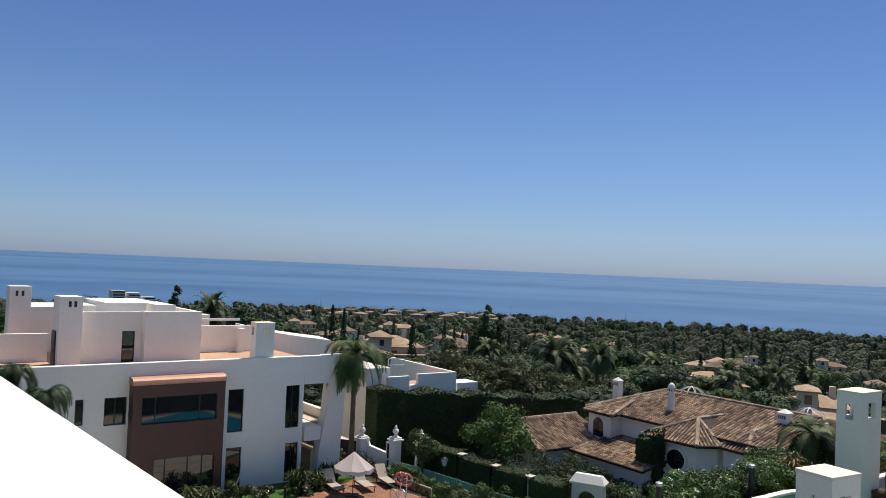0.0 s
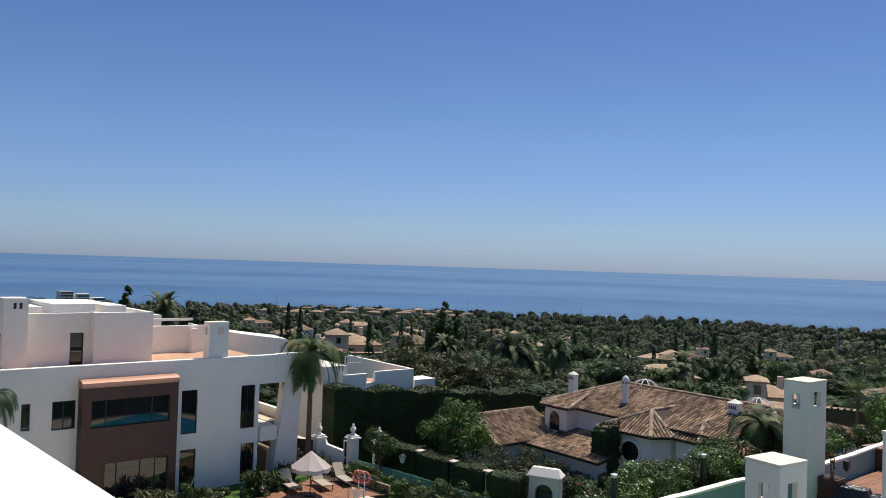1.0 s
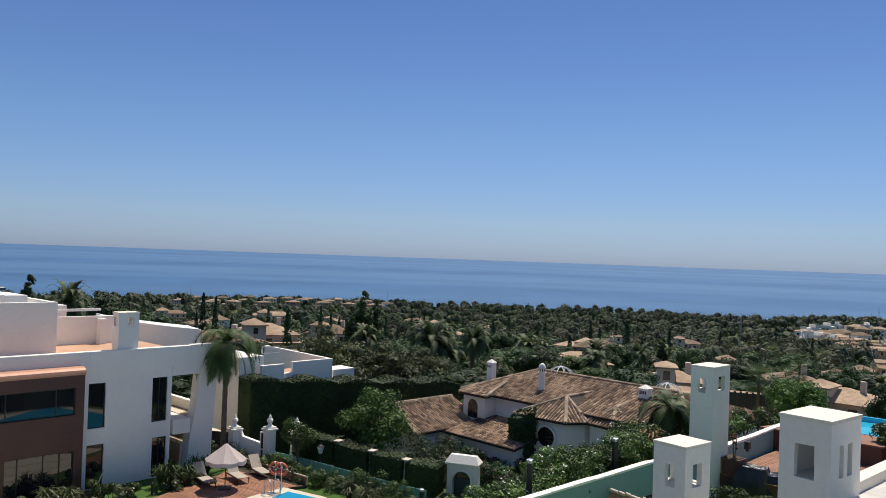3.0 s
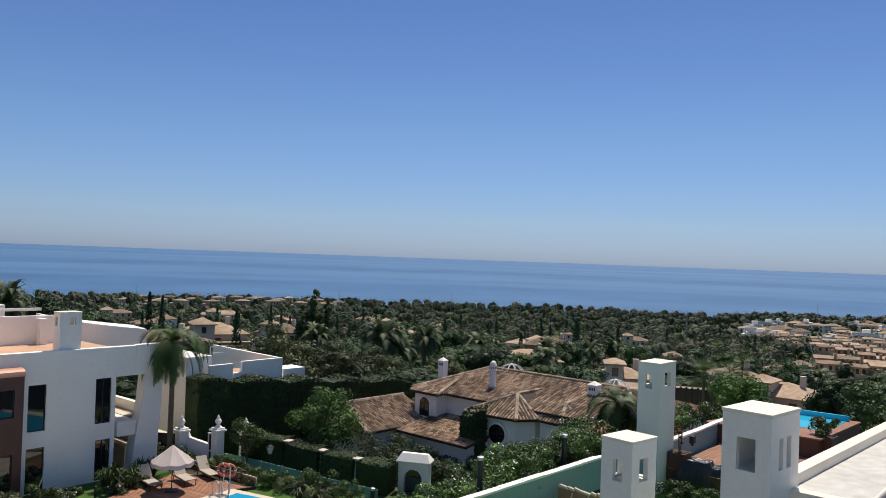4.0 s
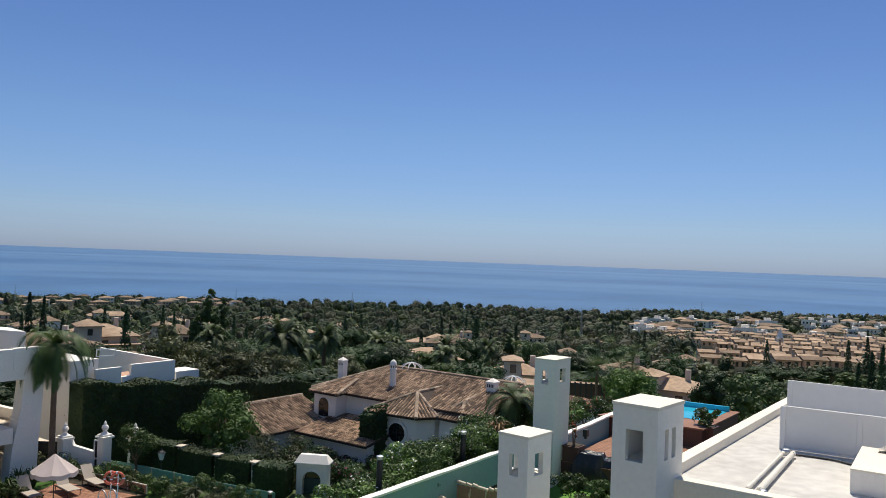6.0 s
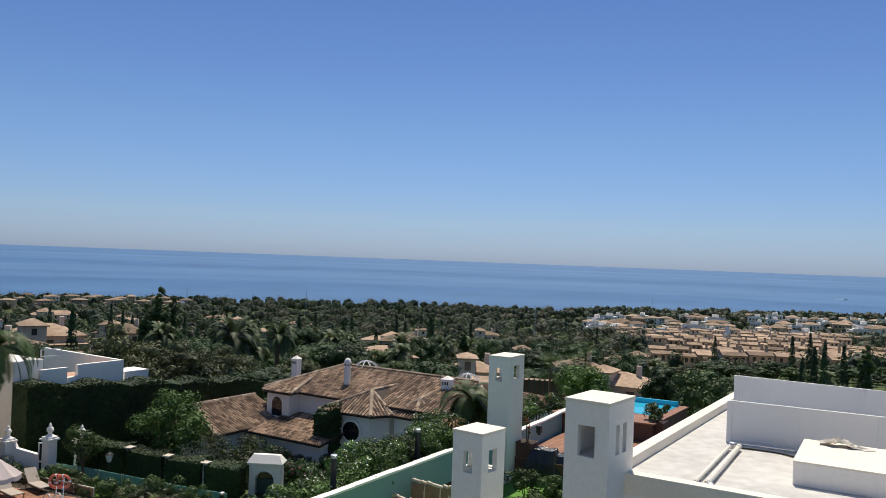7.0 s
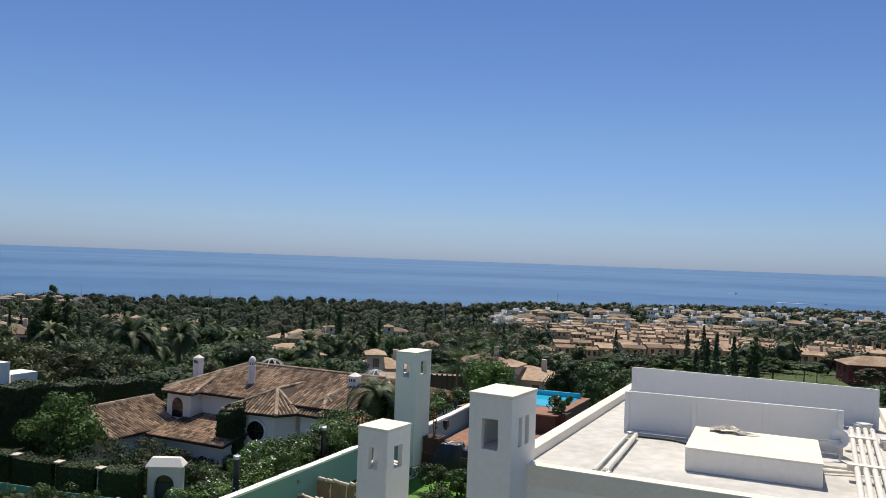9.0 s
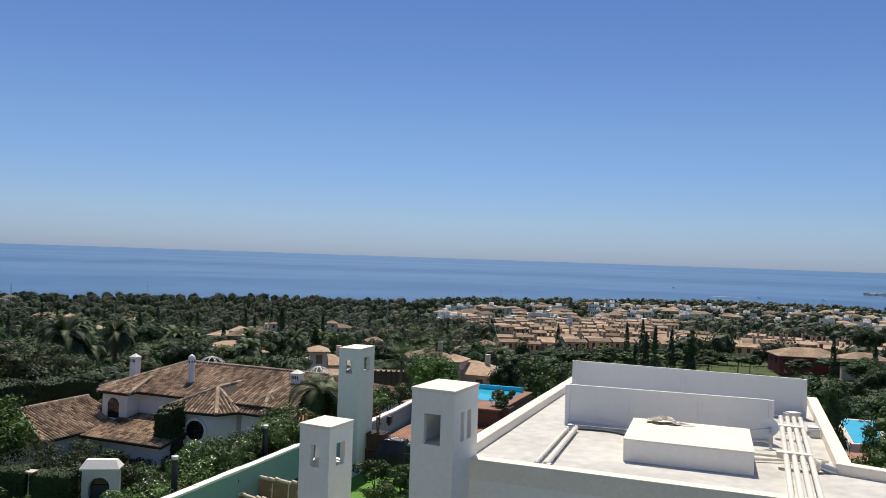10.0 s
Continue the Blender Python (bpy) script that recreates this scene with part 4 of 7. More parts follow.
for i, (a, b) in enumerate(places):
    m = oriented(a, b, 0.19)
    if i == 0:
        lo_.matrix_world = m
    else:
        copy_thing(lo_, m)
# closed-up parasol canopy
CANVAS = material("cream_canvas", (0.54, 0.45, 0.42), 0.9, 0.06, 1.5, 25.0, 0.1)
um = root("parasol", pose(-4.38, 41.3, 0.19), "cream canvas parasol with scalloped edge over the loungers", "parasol")
bm = B()
tube(bm, (0, 0, 0), (0, 0, 2.33), 0.025, 0.025, 10)
part("pole", bm, LFRAME, um)
slab("base", um, LFRAME, (-0.3, -0.3, 0, 0.3, 0.3, 0.07), bevel=0.015)
bm = B()
apex = bm.verts.new((0, 0, 2.34))
ns = 32
r1, r2, r3 = [], [], []
for i in range(ns):
    a = 2 * math.pi * i / ns
    sag = abs(math.sin(4 * a))
    r1.append(bm.verts.new((0.5 * math.cos(a), 0.5 * math.sin(a), 1.95 - 0.05 * sag)))
    r2.append(bm.verts.new((1.05 * (1 - 0.05 * sag) * math.cos(a), 1.05 * (1 - 0.05 * sag) * math.sin(a), 1.55 - 0.07 * sag)))
    r3.append(bm.verts.new((1.06 * (1 - 0.05 * sag) * math.cos(a), 1.06 * (1 - 0.05 * sag) * math.sin(a), 1.36 - 0.10 * sag)))
for i in range(ns):
    j = (i + 1) % ns
    bm.faces.new((apex, r1[i], r1[j])), bm.faces.new((r1[i], r2[i], r2[j], r1[j])), bm.faces.new((r2[i], r3[i], r3[j], r2[j]))
part("canopy", bm, CANVAS, um, "cream canvas canopy in eight panels")
for k in range(8):
    a = 2 * math.pi * k / 8
    bm = B()
    tube(bm, (0, 0, 2.22), (1.02 * math.cos(a), 1.04 * math.sin(a), 1.53), 0.01, 0.01, 5)
    part("rib", bm, LFRAME, um)
# life buoys on stands
BUOYRED = material("buoy_orange", (0.65, 0.13, 0.07), 0.6, 0.1)
lb = root("life_buoy_stand", pose(-1.82, 40.75, 0.2), "orange and white life buoy on a thin steel post", "life buoy", "life buoys by the pool")
bm = B()
tube(bm, (0, 0, 0), (0, 0, 1.5), 0.025, 0.025, 8)
part("post", bm, PANELW, lb)


def ring_bm(R, r, a0, a1, n=10, k=8):
    bm = B()
    rings = []
    for i in range(n + 1):
        a = a0 + (a1 - a0) * i / n
        rings.append([bm.verts.new((math.cos(a) * (R + r * math.cos(2 * math.pi * j / k)), r * math.sin(2 * math.pi * j / k) - 0.09, 1.18 + math.sin(a) * (R + r * math.cos(2 * math.pi * j / k)))) for j in range(k)])
    for p, q in zip(rings, rings[1:]):
        for j in range(k):
            bm.faces.new((p[j], q[j], q[(j + 1) % k], p[(j + 1) % k]))
    return bm


for i in range(4):
    a = i * math.pi / 2
    part("buoy_segment", ring_bm(0.29, 0.065, a + 0.2, a + math.pi / 2), BUOYRED, lb, "orange ring", smooth=True)
    part("buoy_band", ring_bm(0.29, 0.067, a, a + 0.2, 3), PANELW, lb, "white band", smooth=True)
copy_thing(lb, pose(-1.50, 40.55, 0.2, 0, 0, -15))

# low post-and-rail edge of the deck
for (a, b) in (((-3.9, 45.75), (-0.2, 41.8)),):
    fe = root("deck_fence", oriented(a, b, 0.15), "low timber rail along the deck edge", "fence")
    L = math.hypot(b[0] - a[0], b[1] - a[1])
    slab("rail", fe, PAVING, (0, -0.03, 0.42, L, 0.03, 0.47), bevel=0.005)
    for i in range(5):
        slab("post", fe, PAVING, (L * i / 4 - 0.03, -0.028, 0, L * i / 4 + 0.03, 0.028, 0.418), bevel=0.004)
    slab("infill_panel", fe, DECK, (0.035, -0.01, 0.02, L - 0.035, 0.01, 0.4), bevel=0)

# teal screen fence along the lane
tf = root("screen_fence", Matrix(), "turquoise mesh screen fence along the garden edge", "fence")
fpts = [(-7.6, 51.6), (-5.94, 50.14), (-1.07, 46.4), (1.2, 44.0), (3.41, 41.6), (5.85, 39.3)]
for a, b in zip(fpts, fpts[1:]):
    m = oriented(a, b, 0)
    L = math.hypot(b[0] - a[0], b[1] - a[1])
    bm = B()
    box(bm, 0, -0.012, -0.9, L, 0.012, 0.55, m)
    part("mesh_panel", bm, TEAL, tf, "turquoise mesh panel")
    for i in range(int(L / 1.6) + 1):
        bm = B()
        x = min(L, i * 1.6)
        tube(bm, m @ Vector((x, -0.05, -0.9)), m @ Vector((x, -0.05, 0.6)), 0.025, 0.025, 6)
        part("post", bm, STEEL, tf)

# shrubs and plants of this garden
WHITEFLOWER = material("white_petals", (0.75, 0.74, 0.68), 0.8, 0.05)
PINKFLOWER = material("pink_petals", (0.55, 0.10, 0.22), 0.8, 0.1)
ORANGEFLOWER = material("orange_petals", (0.60, 0.14, 0.05), 0.8, 0.1)
rng = np.random.default_rng(11)
for i in range(15):
    f = i / 14
    x, y = -5.2 + 10.2 * f + rng.normal(0, 0.15), 48.7 - 9.0 * f + rng.normal(0, 0.15)
    x, y = x - 0.75, y - 0.75
    shrub_thing("shrub", x, y, 0.0, 0.75, 1.0 + 0.35 * rng.uniform(-1, 1), 100 + i, [LEAF, LEAFGREY, LEAF][i % 3], "loose green shrub in front of the turquoise fence", 0.055, 12, 110)
for i in range(12):
    x, y = -12.6 + i * 0.62, 38.6 + i * 0.33 + rng.normal(0, 0.3)
    if i in (7, 8):
        continue
    shrub_thing("shrub", x, y, 0.0, 0.6, 0.9 + 0.3 * rng.uniform(-1, 1), 130 + i, [LEAF, LEAFGREY][i % 2], "loose green shrub below the white facade", 0.06, 10, 100, WHITEFLOWER if i % 4 == 1 else None, 30)
for i, (x, y, h) in enumerate(((-7.2, 41.5, 1.9), (-6.6, 42.3, 1.6), (-7.7, 42.2, 1.5), (-12.2, 38.6, 1.5), (-11.3, 38.9, 1.3), (-6.2, 43.3, 1.7), (-5.7, 44.2, 1.4), (1.9, 39.4, 1.3), (2.8, 39.0, 1.0))):
    blades_thing("strap_leaf_plant", x, y, 0.0, 0.95, h, 160 + i, LEAF if i not in (3, 4, 7, 8) else LEAFGREY, "clump of long arching strap leaves", 80)
qp = palm_thing("queen_palm", 21, 7.1, 2.9, 44, 1.0, 30, 0.04, 0.16, "slender palm with drooping feather fronds beside the house", LEAF, lean=0.0)
qp.matrix_world = pose(-5.15, 46.6, 0)
lp = palm_thing("queen_palm", 22, 7.4, 1.6, 36, 1.7, 22, 0.035, 0.15, "drooping palm crown beside the parapet", LEAFDARK)
lp.matrix_world = pose(-17.6, 32.0, 0)
copy_thing(lp, pose(-16.3, 32.2, -0.9, 0, 0, 70))
# thin leaning stake by the plants and small garden bollards
bm = B()
tube(bm, (-10.6, 40.3, 0), (-10.25, 40.9, 1.3), 0.03, 0.03, 6)
single("garden_stake", bm, PAVING, "pale leaning garden stake", "stake")
for (x, y) in ((-9.2, 40.7), (-7.9, 40.9)):
    bm = B()
    lathe(bm, [(0.06, 0), (0.06, 0.5), (0.09, 0.52), (0.09, 0.62), (0.03, 0.68)], 10)
    single("bollard_light", bm, FRAME, "small dark garden bollard light", "bollard light", "bollard lights", m=pose(x, y, 0))

# ---- villa with clay tile roofs ----
VM = pose(10.23, 55.17, 0, 0, 0, -55)     # local x towards the lane, y away from it
vi = root("villa", VM, "white villa with weathered clay tile roofs and arched windows", "villa")
bm = B()
prism(bm, [(0.5, 0.75), (18.0, 0.75), (18.0, 10.0), (0.5, 10.0)], -3.6, 2.92)
part("wall", bm, WHITE, vi)
# block with the arched window
AZ = [(0.95, -0.35), (3.0, -0.35), (3.0, 0.748), (0.95, 0.748)]
bm = B()
prism(bm, AZ, -3.6, 2.92)
part("arched_block", bm, WHITE, vi)


def arch_outline(c, half, z0, z1, n=10):
    """Outline of an arched opening in (u, z)."""
    pts = [(c - half, z0), (c + half, z0)]
    zc = z1 - half
    pts += [(c + half * math.cos(math.pi * i / n), zc + half * math.sin(math.pi * i / n)) for i in range(n + 1)]
    return pts


def flat_shape(bm, pts, y0, y1):
    lo = [bm.verts.new((u, y0, z)) for u, z in pts]
    hi = [bm.verts.new((u, y1, z)) for u, z in pts]
    bm.faces.new(lo), bm.faces.new(hi[::-1])
    for i in range(len(pts)):
        j = (i + 1) % len(pts)
        bm.faces.new((lo[j], lo[i], hi[i], hi[j]))


def ring_shape(bm, outer, inner, y0, y1):
    """A band between two outlines with the same number of points."""
    n = len(outer)
    vs = [[bm.verts.new((u, y, z)) for u, z in pts] for pts in (outer, inner) for y in (y0, y1)]
    o0, o1, i0, i1 = vs
    for i in range(n):
        j = (i + 1) % n
        bm.faces.new((o0[i], o0[j], i0[j], i0[i])), bm.faces.new((o1[j], o1[i], i1[i], i1[j]))
        bm.faces.new((o0[j], o0[i], o1[i], o1[j])), bm.faces.new((i0[i], i0[j], i1[j], i1[i]))


bm = B()
flat_shape(bm, arch_outline(1.9, 0.48, 1.35, 2.66), -0.362, -0.352)
aw = part("arched_window", bm, GLASS, vi, "dark arched window")
bm = B()
ring_shape(bm, arch_outline(1.9, 0.55, 1.29, 2.73), arch_outline(1.9, 0.48, 1.35, 2.66), -0.40, -0.352)
part("surround", bm, WHITE, aw)
bm = B()
box(bm, 1.885, -0.372, 1.36, 1.915, -0.363, 2.64), box(bm, 1.43, -0.372, 2.0, 1.883, -0.363, 2.03), box(bm, 1.917, -0.372, 2.0, 2.37, -0.363, 2.03)
part("glazing_bar", bm, FRAME, aw)
# upper roofs
E, R = 3.02, 4.45
tiled_roof(vi, [
    [(-0.1, 0.35, E), (18.3, 0.35, E), (14.6, 5.3, R), (3.2, 5.3, R)],
    [(-0.1, 10.4, E), (-0.1, 0.35, E), (3.2, 5.3, R)],
    [(18.3, 10.4, E), (-0.1, 10.4, E), (3.2, 5.3, R), (14.6, 5.3, R)],
    [(18.3, 0.35, E), (18.3, 10.4, E), (14.6, 5.3, R)],
], [((-0.1, 0.35, E), (3.2, 5.3, R)), ((3.2, 5.3, R), (14.6, 5.3, R)), ((18.3, 0.35, E), (14.6, 5.3, R)), ((-0.1, 10.4, E), (3.2, 5.3, R))], "main_roof")
tiled_roof(vi, [
    [(0.7, -0.62, E + 0.02), (3.3, -0.62, E + 0.02), (2.6, 2.2, 3.68), (1.5, 2.2, 3.68)],
    [(3.3, -0.62, E + 0.02), (3.3, 0.6, E + 0.1), (2.6, 2.2, 3.68)],
    [(0.7, 0.6, E + 0.1), (0.7, -0.62, E + 0.02), (1.5, 2.2, 3.68)],
], [((0.7, -0.62, E), (1.5, 2.2, 3.68)), ((3.3, -0.62, E), (2.6, 2.2, 3.68))], "block_roof")
# lower front roof and left wing
tiled_roof(vi, [[(2.3, -3.5, 0.88), (8.5, -3.5, 0.88), (8.5, 0.74, 1.60), (2.3, 0.74, 1.60)]], [], "front_roof")
bm = B()
prism(bm, [(2.5, -3.1), (8.3, -3.1), (8.3, 0.748), (2.5, 0.748)], -3.6, 0.82)
part("front_wing", bm, WHITE, vi)
tiled_roof(vi, [
    [(2.35, -6.1, 1.02), (2.35, 0.6, 1.02), (-1.2, 0.6, 2.3), (-1.2, -4.9, 2.3)],
    [(-3.4, -6.1, 1.02), (2.35, -6.1, 1.02), (-1.2, -4.9, 2.3)],
    [(-3.4, 0.6, 1.02), (-3.4, -6.1, 1.02), (-1.2, -4.9, 2.3), (-1.2, 0.6, 2.3)],
], [((-1.2, 0.6, 2.3), (-1.2, -4.9, 2.3)), ((-1.2, -4.9, 2.3), (2.35, -6.1, 1.02))], "wing_roof")
bm = B()
prism(bm, [(-3.1, -5.7), (1.95, -5.7), (1.95, 0.7), (-3.1, 0.7)], -3.6, 0.98)
part("wing_wall", bm, WHITE, vi)
slab("verge_stone", vi, WHITE, (-0.1, -6.35, 1.0, 0.2, -5.6, 1.25), "white verge cap")
# round-windowed bay
TE = 2.58
tp = [(6.6, -1.55), (10.5, -1.15), (11.3, 0.1), (11.3, 3.0), (6.6, 3.0)]
cw = Vector((9.0, 0.8))
bm = B()
prism(bm, [tuple(cw + (Vector(p) - cw) * 0.87) for p in tp], -3.6, TE - 0.08)
part("bay_wall", bm, WHITE, vi)
ap, bk = (8.8, 1.2, 3.72), (9.2, 3.6, 3.85)
tiled_roof(vi, [
    [(6.6, -1.55, TE), (10.5, -1.15, TE), ap], [(10.5, -1.15, TE), (11.3, 0.1, TE), ap],
    [(11.3, 0.1, TE), (11.3, 2.6, TE + 0.5), bk, ap], [(6.6, 2.6, TE + 0.5), (6.6, -1.55, TE), ap, bk],
], [((6.6, -1.55, TE), ap), ((10.5, -1.15, TE), ap), ((11.3, 0.1, TE), ap), (ap, bk)], "bay_roof")
tp2 = [(11.1, 0.05), (13.1, -0.05), (13.8, 1.3), (13.8, 3.2), (11.1, 3.2)]
bm = B()
prism(bm, [tuple(Vector((12.4, 1.8)) + (Vector(p) - Vector((12.4, 1.8))) * 0.85) for p in tp2], -3.6, TE - 0.08)
part("bay_wall", bm, WHITE, vi)
ap2, bk2 = (12.3, 1.6, 3.5), (12.3, 3.4, 3.75)
tiled_roof(vi, [
    [(11.1, 0.05, TE), (13.1, -0.05, TE), ap2], [(13.1, -0.05, TE), (13.8, 1.3, TE), ap2], [(13.8, 1.3, TE), (13.8, 2.8, TE + 0.4), bk2, ap2], [(11.1, 2.4, TE + 0.4), (11.1, 0.05, TE), ap2, bk2],
], [((13.1, -0.05, TE), ap2), ((13.8, 1.3, TE), ap2), (ap2, bk2), ((11.1, 0.05, TE), ap2)], "bay_roof")


def circle(c, r, z, n=24):
    return [(c + r * math.cos(2 * math.pi * i / n), z + r * math.sin(2 * math.pi * i / n)) for i in range(n)]


rwm = pose(9.0, -1.10, 0.27, 0, 0, 6)
rw = root("round_window", rwm, "", "")
rw.parent = vi
bm = B()
flat_shape(bm, circle(0, 0.62, 1.18), -0.02, 0.06)
part("pane", bm, GLASS, rw, "dark round pane")
bm = B()
ring_shape(bm, circle(0, 0.78, 1.18), circle(0, 0.62, 1.18), -0.08, 0.06)
part("surround", bm, WHITE, rw, "white moulded surround")
bm = B()
box(bm, -0.02, -0.04, 0.58, 0.02, -0.022, 1.78), box(bm, -0.6, -0.04, 1.16, -0.022, -0.022, 1.2), box(bm, 0.022, -0.04, 1.16, 0.6, -0.022, 1.2)
part("glazing_bar", bm, FRAME, rw)
# arched stone portal below
pm = pose(8.35, -1.45, 0.1, 0, 0, 6)
bm = B()
ring_shape(bm, arch_outline(0, 1.0, -3.4, 0.15, 14), arch_outline(0, 0.62, -3.4, -0.25, 14), -0.25, 0.3)
STONE = material("portal_stone", (0.42, 0.36, 0.30), 0.9, 0.25, 2.0, 15.0, 0.3)
po = part("portal", bm, STONE, vi, "weathered stone arch")
po.matrix_local = pm
# dark arch under the front wing and small tiled porch
bm = B()
flat_shape(bm, arch_outline(3.1, 0.5, -3.5, -0.9), -3.13, -3.105)
part("arched_door", bm, FRAME, vi, "dark arched doorway")
tiled_roof(vi, [[(4.2, -4.6, -0.75), (6.2, -4.6, -0.75), (6.2, -3.105, -0.2), (4.2, -3.105, -0.2)]], [], "porch_roof")
bm = B()
flat_shape(bm, arch_outline(2.0, 0.45, -3.5, -1.1), -5.73, -5.705)
part("arched_door", bm, FRAME, vi, "dark arched doorway")


# villa chimneys
def villa_chimney(x, y, z, w, h, round_=False):
    t = root("villa_chimney", VM @ pose(x, y, z), "white villa chimney with small arched vents", "chimney", "villa chimneys")
    bm = B()
    if round_:
        lathe(bm, [(w * 0.5, -0.6), (w * 0.48, h - 0.5), (w * 0.56, h - 0.48), (w * 0.56, h - 0.42), (w * 0.47, h - 0.40), (w * 0.47, h - 0.16), (w * 0.55, h - 0.14), (w * 0.52, h - 0.05), (w * 0.4, h + 0.08), (w * 0.2, h + 0.17), (0.02, h + 0.2)], 18)
        part("shaft", bm, WHITE, t)
    else:
        box(bm, -w / 2, -w / 2, -0.6, w / 2, w / 2, h - 0.2)
        part("shaft", bm, WHITE, t, "", 0.015)
        slab("band", t, WHITE, (-w * 0.56, -w * 0.56, h - 0.198, w * 0.56, w * 0.56, h - 0.12))
        bm = B()
        vs = [bm.verts.new(c) for c in ((-w * .56, -w * .56, h - 0.118), (w * .56, -w * .56, h - 0.118), (w * .56, w * .56, h - 0.118), (-w * .56, w * .56, h - 0.118), (0, 0, h + 0.12))]
        bm.faces.new(vs[3::-1])
        for i in range(4):
            bm.faces.new((vs[i], vs[(i + 1) % 4], vs[4]))
        part("cap", bm, WHITE, t)
    k = 4
    for i in range(k):
        for turn in (0, -90):
            bm = B()
            u = (i - 1.5) * w * 0.21
            flat_shape(bm, arch_outline(u, w * 0.065, h - 0.48, h - 0.27, 5), -w / 2 - 0.006, -w / 2 + 0.01)
            if not round_:
                bmesh.ops.transform(bm, matrix=pose(0, 0, 0, 0, 0, turn), verts=bm.verts)
            else:
                bm.free()
                bm = B()
                flat_shape(bm, arch_outline(0, w * 0.07, h - 0.37, h - 0.2, 5), -w * 0.47 - 0.008, -w * 0.47 + 0.012)
                bmesh.ops.transform(bm, matrix=pose(0, 0, 0, 0, 0, 45 * i + (turn * 2)), verts=bm.verts)
            part("vent", bm, FRAME, t, "dark vent opening")
    return t


villa_chimney(0.75, 2.7, 3.35, 0.50, 1.65)
villa_chimney(5.7, 2.45, 3.7, 0.46, 1.55, True)
villa_chimney(12.95, 3.9, 3.6, 0.62, 1.15)
# open white ribbed domes behind the ridge
for (x, y, z, r) in ((4.7, 5.9, 4.15, 0.95), (12.5, 7.4, 3.9, 0.95)):
    t = root("ribbed_dome", VM @ pose(x, y, z), "white metal ribbed skylight dome on the villa roof", "dome", "ribbed domes")
    for k in range(10):
        a = 2 * math.pi * k / 10
        bm = B()
        pr = None
        for i in range(8):
            b = math.pi / 2 * i / 7
            q = Vector((r * math.cos(b) * math.cos(a), r * math.cos(b) * math.sin(a), r * 0.72 * math.sin(b)))
            if pr is not None:
                tube(bm, pr, q, 0.03, 0.03, 6)
            pr = q
        part("rib", bm, PANELW, t)
    bm = B()
    lathe(bm, [(r + 0.05, -0.7), (r + 0.05, 0.05), (r - 0.05, 0.06)], 20)
    part("drum", bm, WHITE, t)
    bm = B()
    lathe(bm, [(0.06, r * 0.7), (0.09, r * 0.74), (0.02, r * 0.8)], 8)
    part("finial", bm, PANELW, t)

# planting against the villa
iv = hedge_thing("ivy", (12.65, 48.3), (13.45, 47.1), 1.0, -3.0, 2.6, 2.9, 31, "dark climbing ivy covering the villa's corner", 0.09, 90, LEAFDARK, wave=0.4)
for i, (x, y, z, r, h, mat, fl) in enumerate(((6.6, 48.2, -1.6, 1.2, 2.6, LEAFDARK, None), (7.6, 47.2, -1.5, 1.4, 3.3, LEAFGREY, None), (8.9, 46.2, -1.6, 1.0, 2.4, LEAFDARK, PINKFLOWER), (10.6, 44.6, -1.8, 1.0, 2.2, LEAFDARK, PINKFLOWER), (11.4, 44.4, -1.6, 0.9, 2.4, LEAFDARK, PINKFLOWER), (14.0, 43.3, -2.2, 1.0, 2.6, LEAFGREY, ORANGEFLOWER), (9.7, 44.0, -2.6, 0.9, 1.9, HEDGELEAF, None), (8.4, 49.0, -1.9, 1.1, 2.9, LEAFDARK, None), (9.7, 48.3, -1.9, 1.1, 2.6, LEAFDARK, PINKFLOWER), (10.7, 47.4, -2.0, 1.1, 2.5, LEAFDARK, PINKFLOWER), (11.6, 46.9, -2.0, 1.1, 2.7, LEAFDARK, None), (12.6, 46.2, -2.0, 1.0, 2.4, LEAFDARK, PINKFLOWER), (13.4, 45.9, -2.2, 1.0, 2.4, LEAFDARK, ORANGEFLOWER))):
    shrub_thing("shrub", x, y, z, r, h, 300 + i, mat, "dense shrub growing against the villa wall", 0.07, 16, 150, fl, 90)

# ---- lane: boundary hedge, piers, gate, lamps ----
hp = [(-0.9, 47.6), (1.55, 45.9), (3.45, 44.6), (5.3, 43.4), (7.1, 42.4)]
hz = [1.45, 1.25, 1.0, 0.8, 0.6]
for i in range(4):
    a, b = Vector(hp[i]), Vector(hp[i + 1])
    d = (b - a).normalized()
    hedge_thing("clipped_hedge", a + d * 0.12, b - d * 0.06, 1.35, -1.6, hz[i] + 0.32, hz[i + 1] + 0.4, 40 + i, "clipped dark green hedge between white piers", 0.055, 230, None, "lane hedges", 0.07)
PIER = root("pier", Matrix(), "slim white pier with a flat cap in the hedge", "pier", "hedge piers")
slab("shaft", PIER, WHITE, (-0.09, -0.09, -2.2, 0.09, 0.09, -0.07))
slab("cap", PIER, PAVING, (-0.26, -0.26, -0.068, 0.26, 0.26, 0.0), "pale flat cap stone")
for i in range(4):
    m = pose(hp[i][0] - 0.1, hp[i][1] - 0.32, hz[i] + 0.40, 0, 0, -40)
    if i == 0:
        PIER.matrix_world = m
    else:
        copy_thing(PIER, m)
# arched gate
gm = oriented((7.45, 42.6), (9.1, 41.75), 0.42)
ga = root("garden_gate", gm, "white arched garden gateway with flared top", "gate")
GW = 1.72
bm = B()


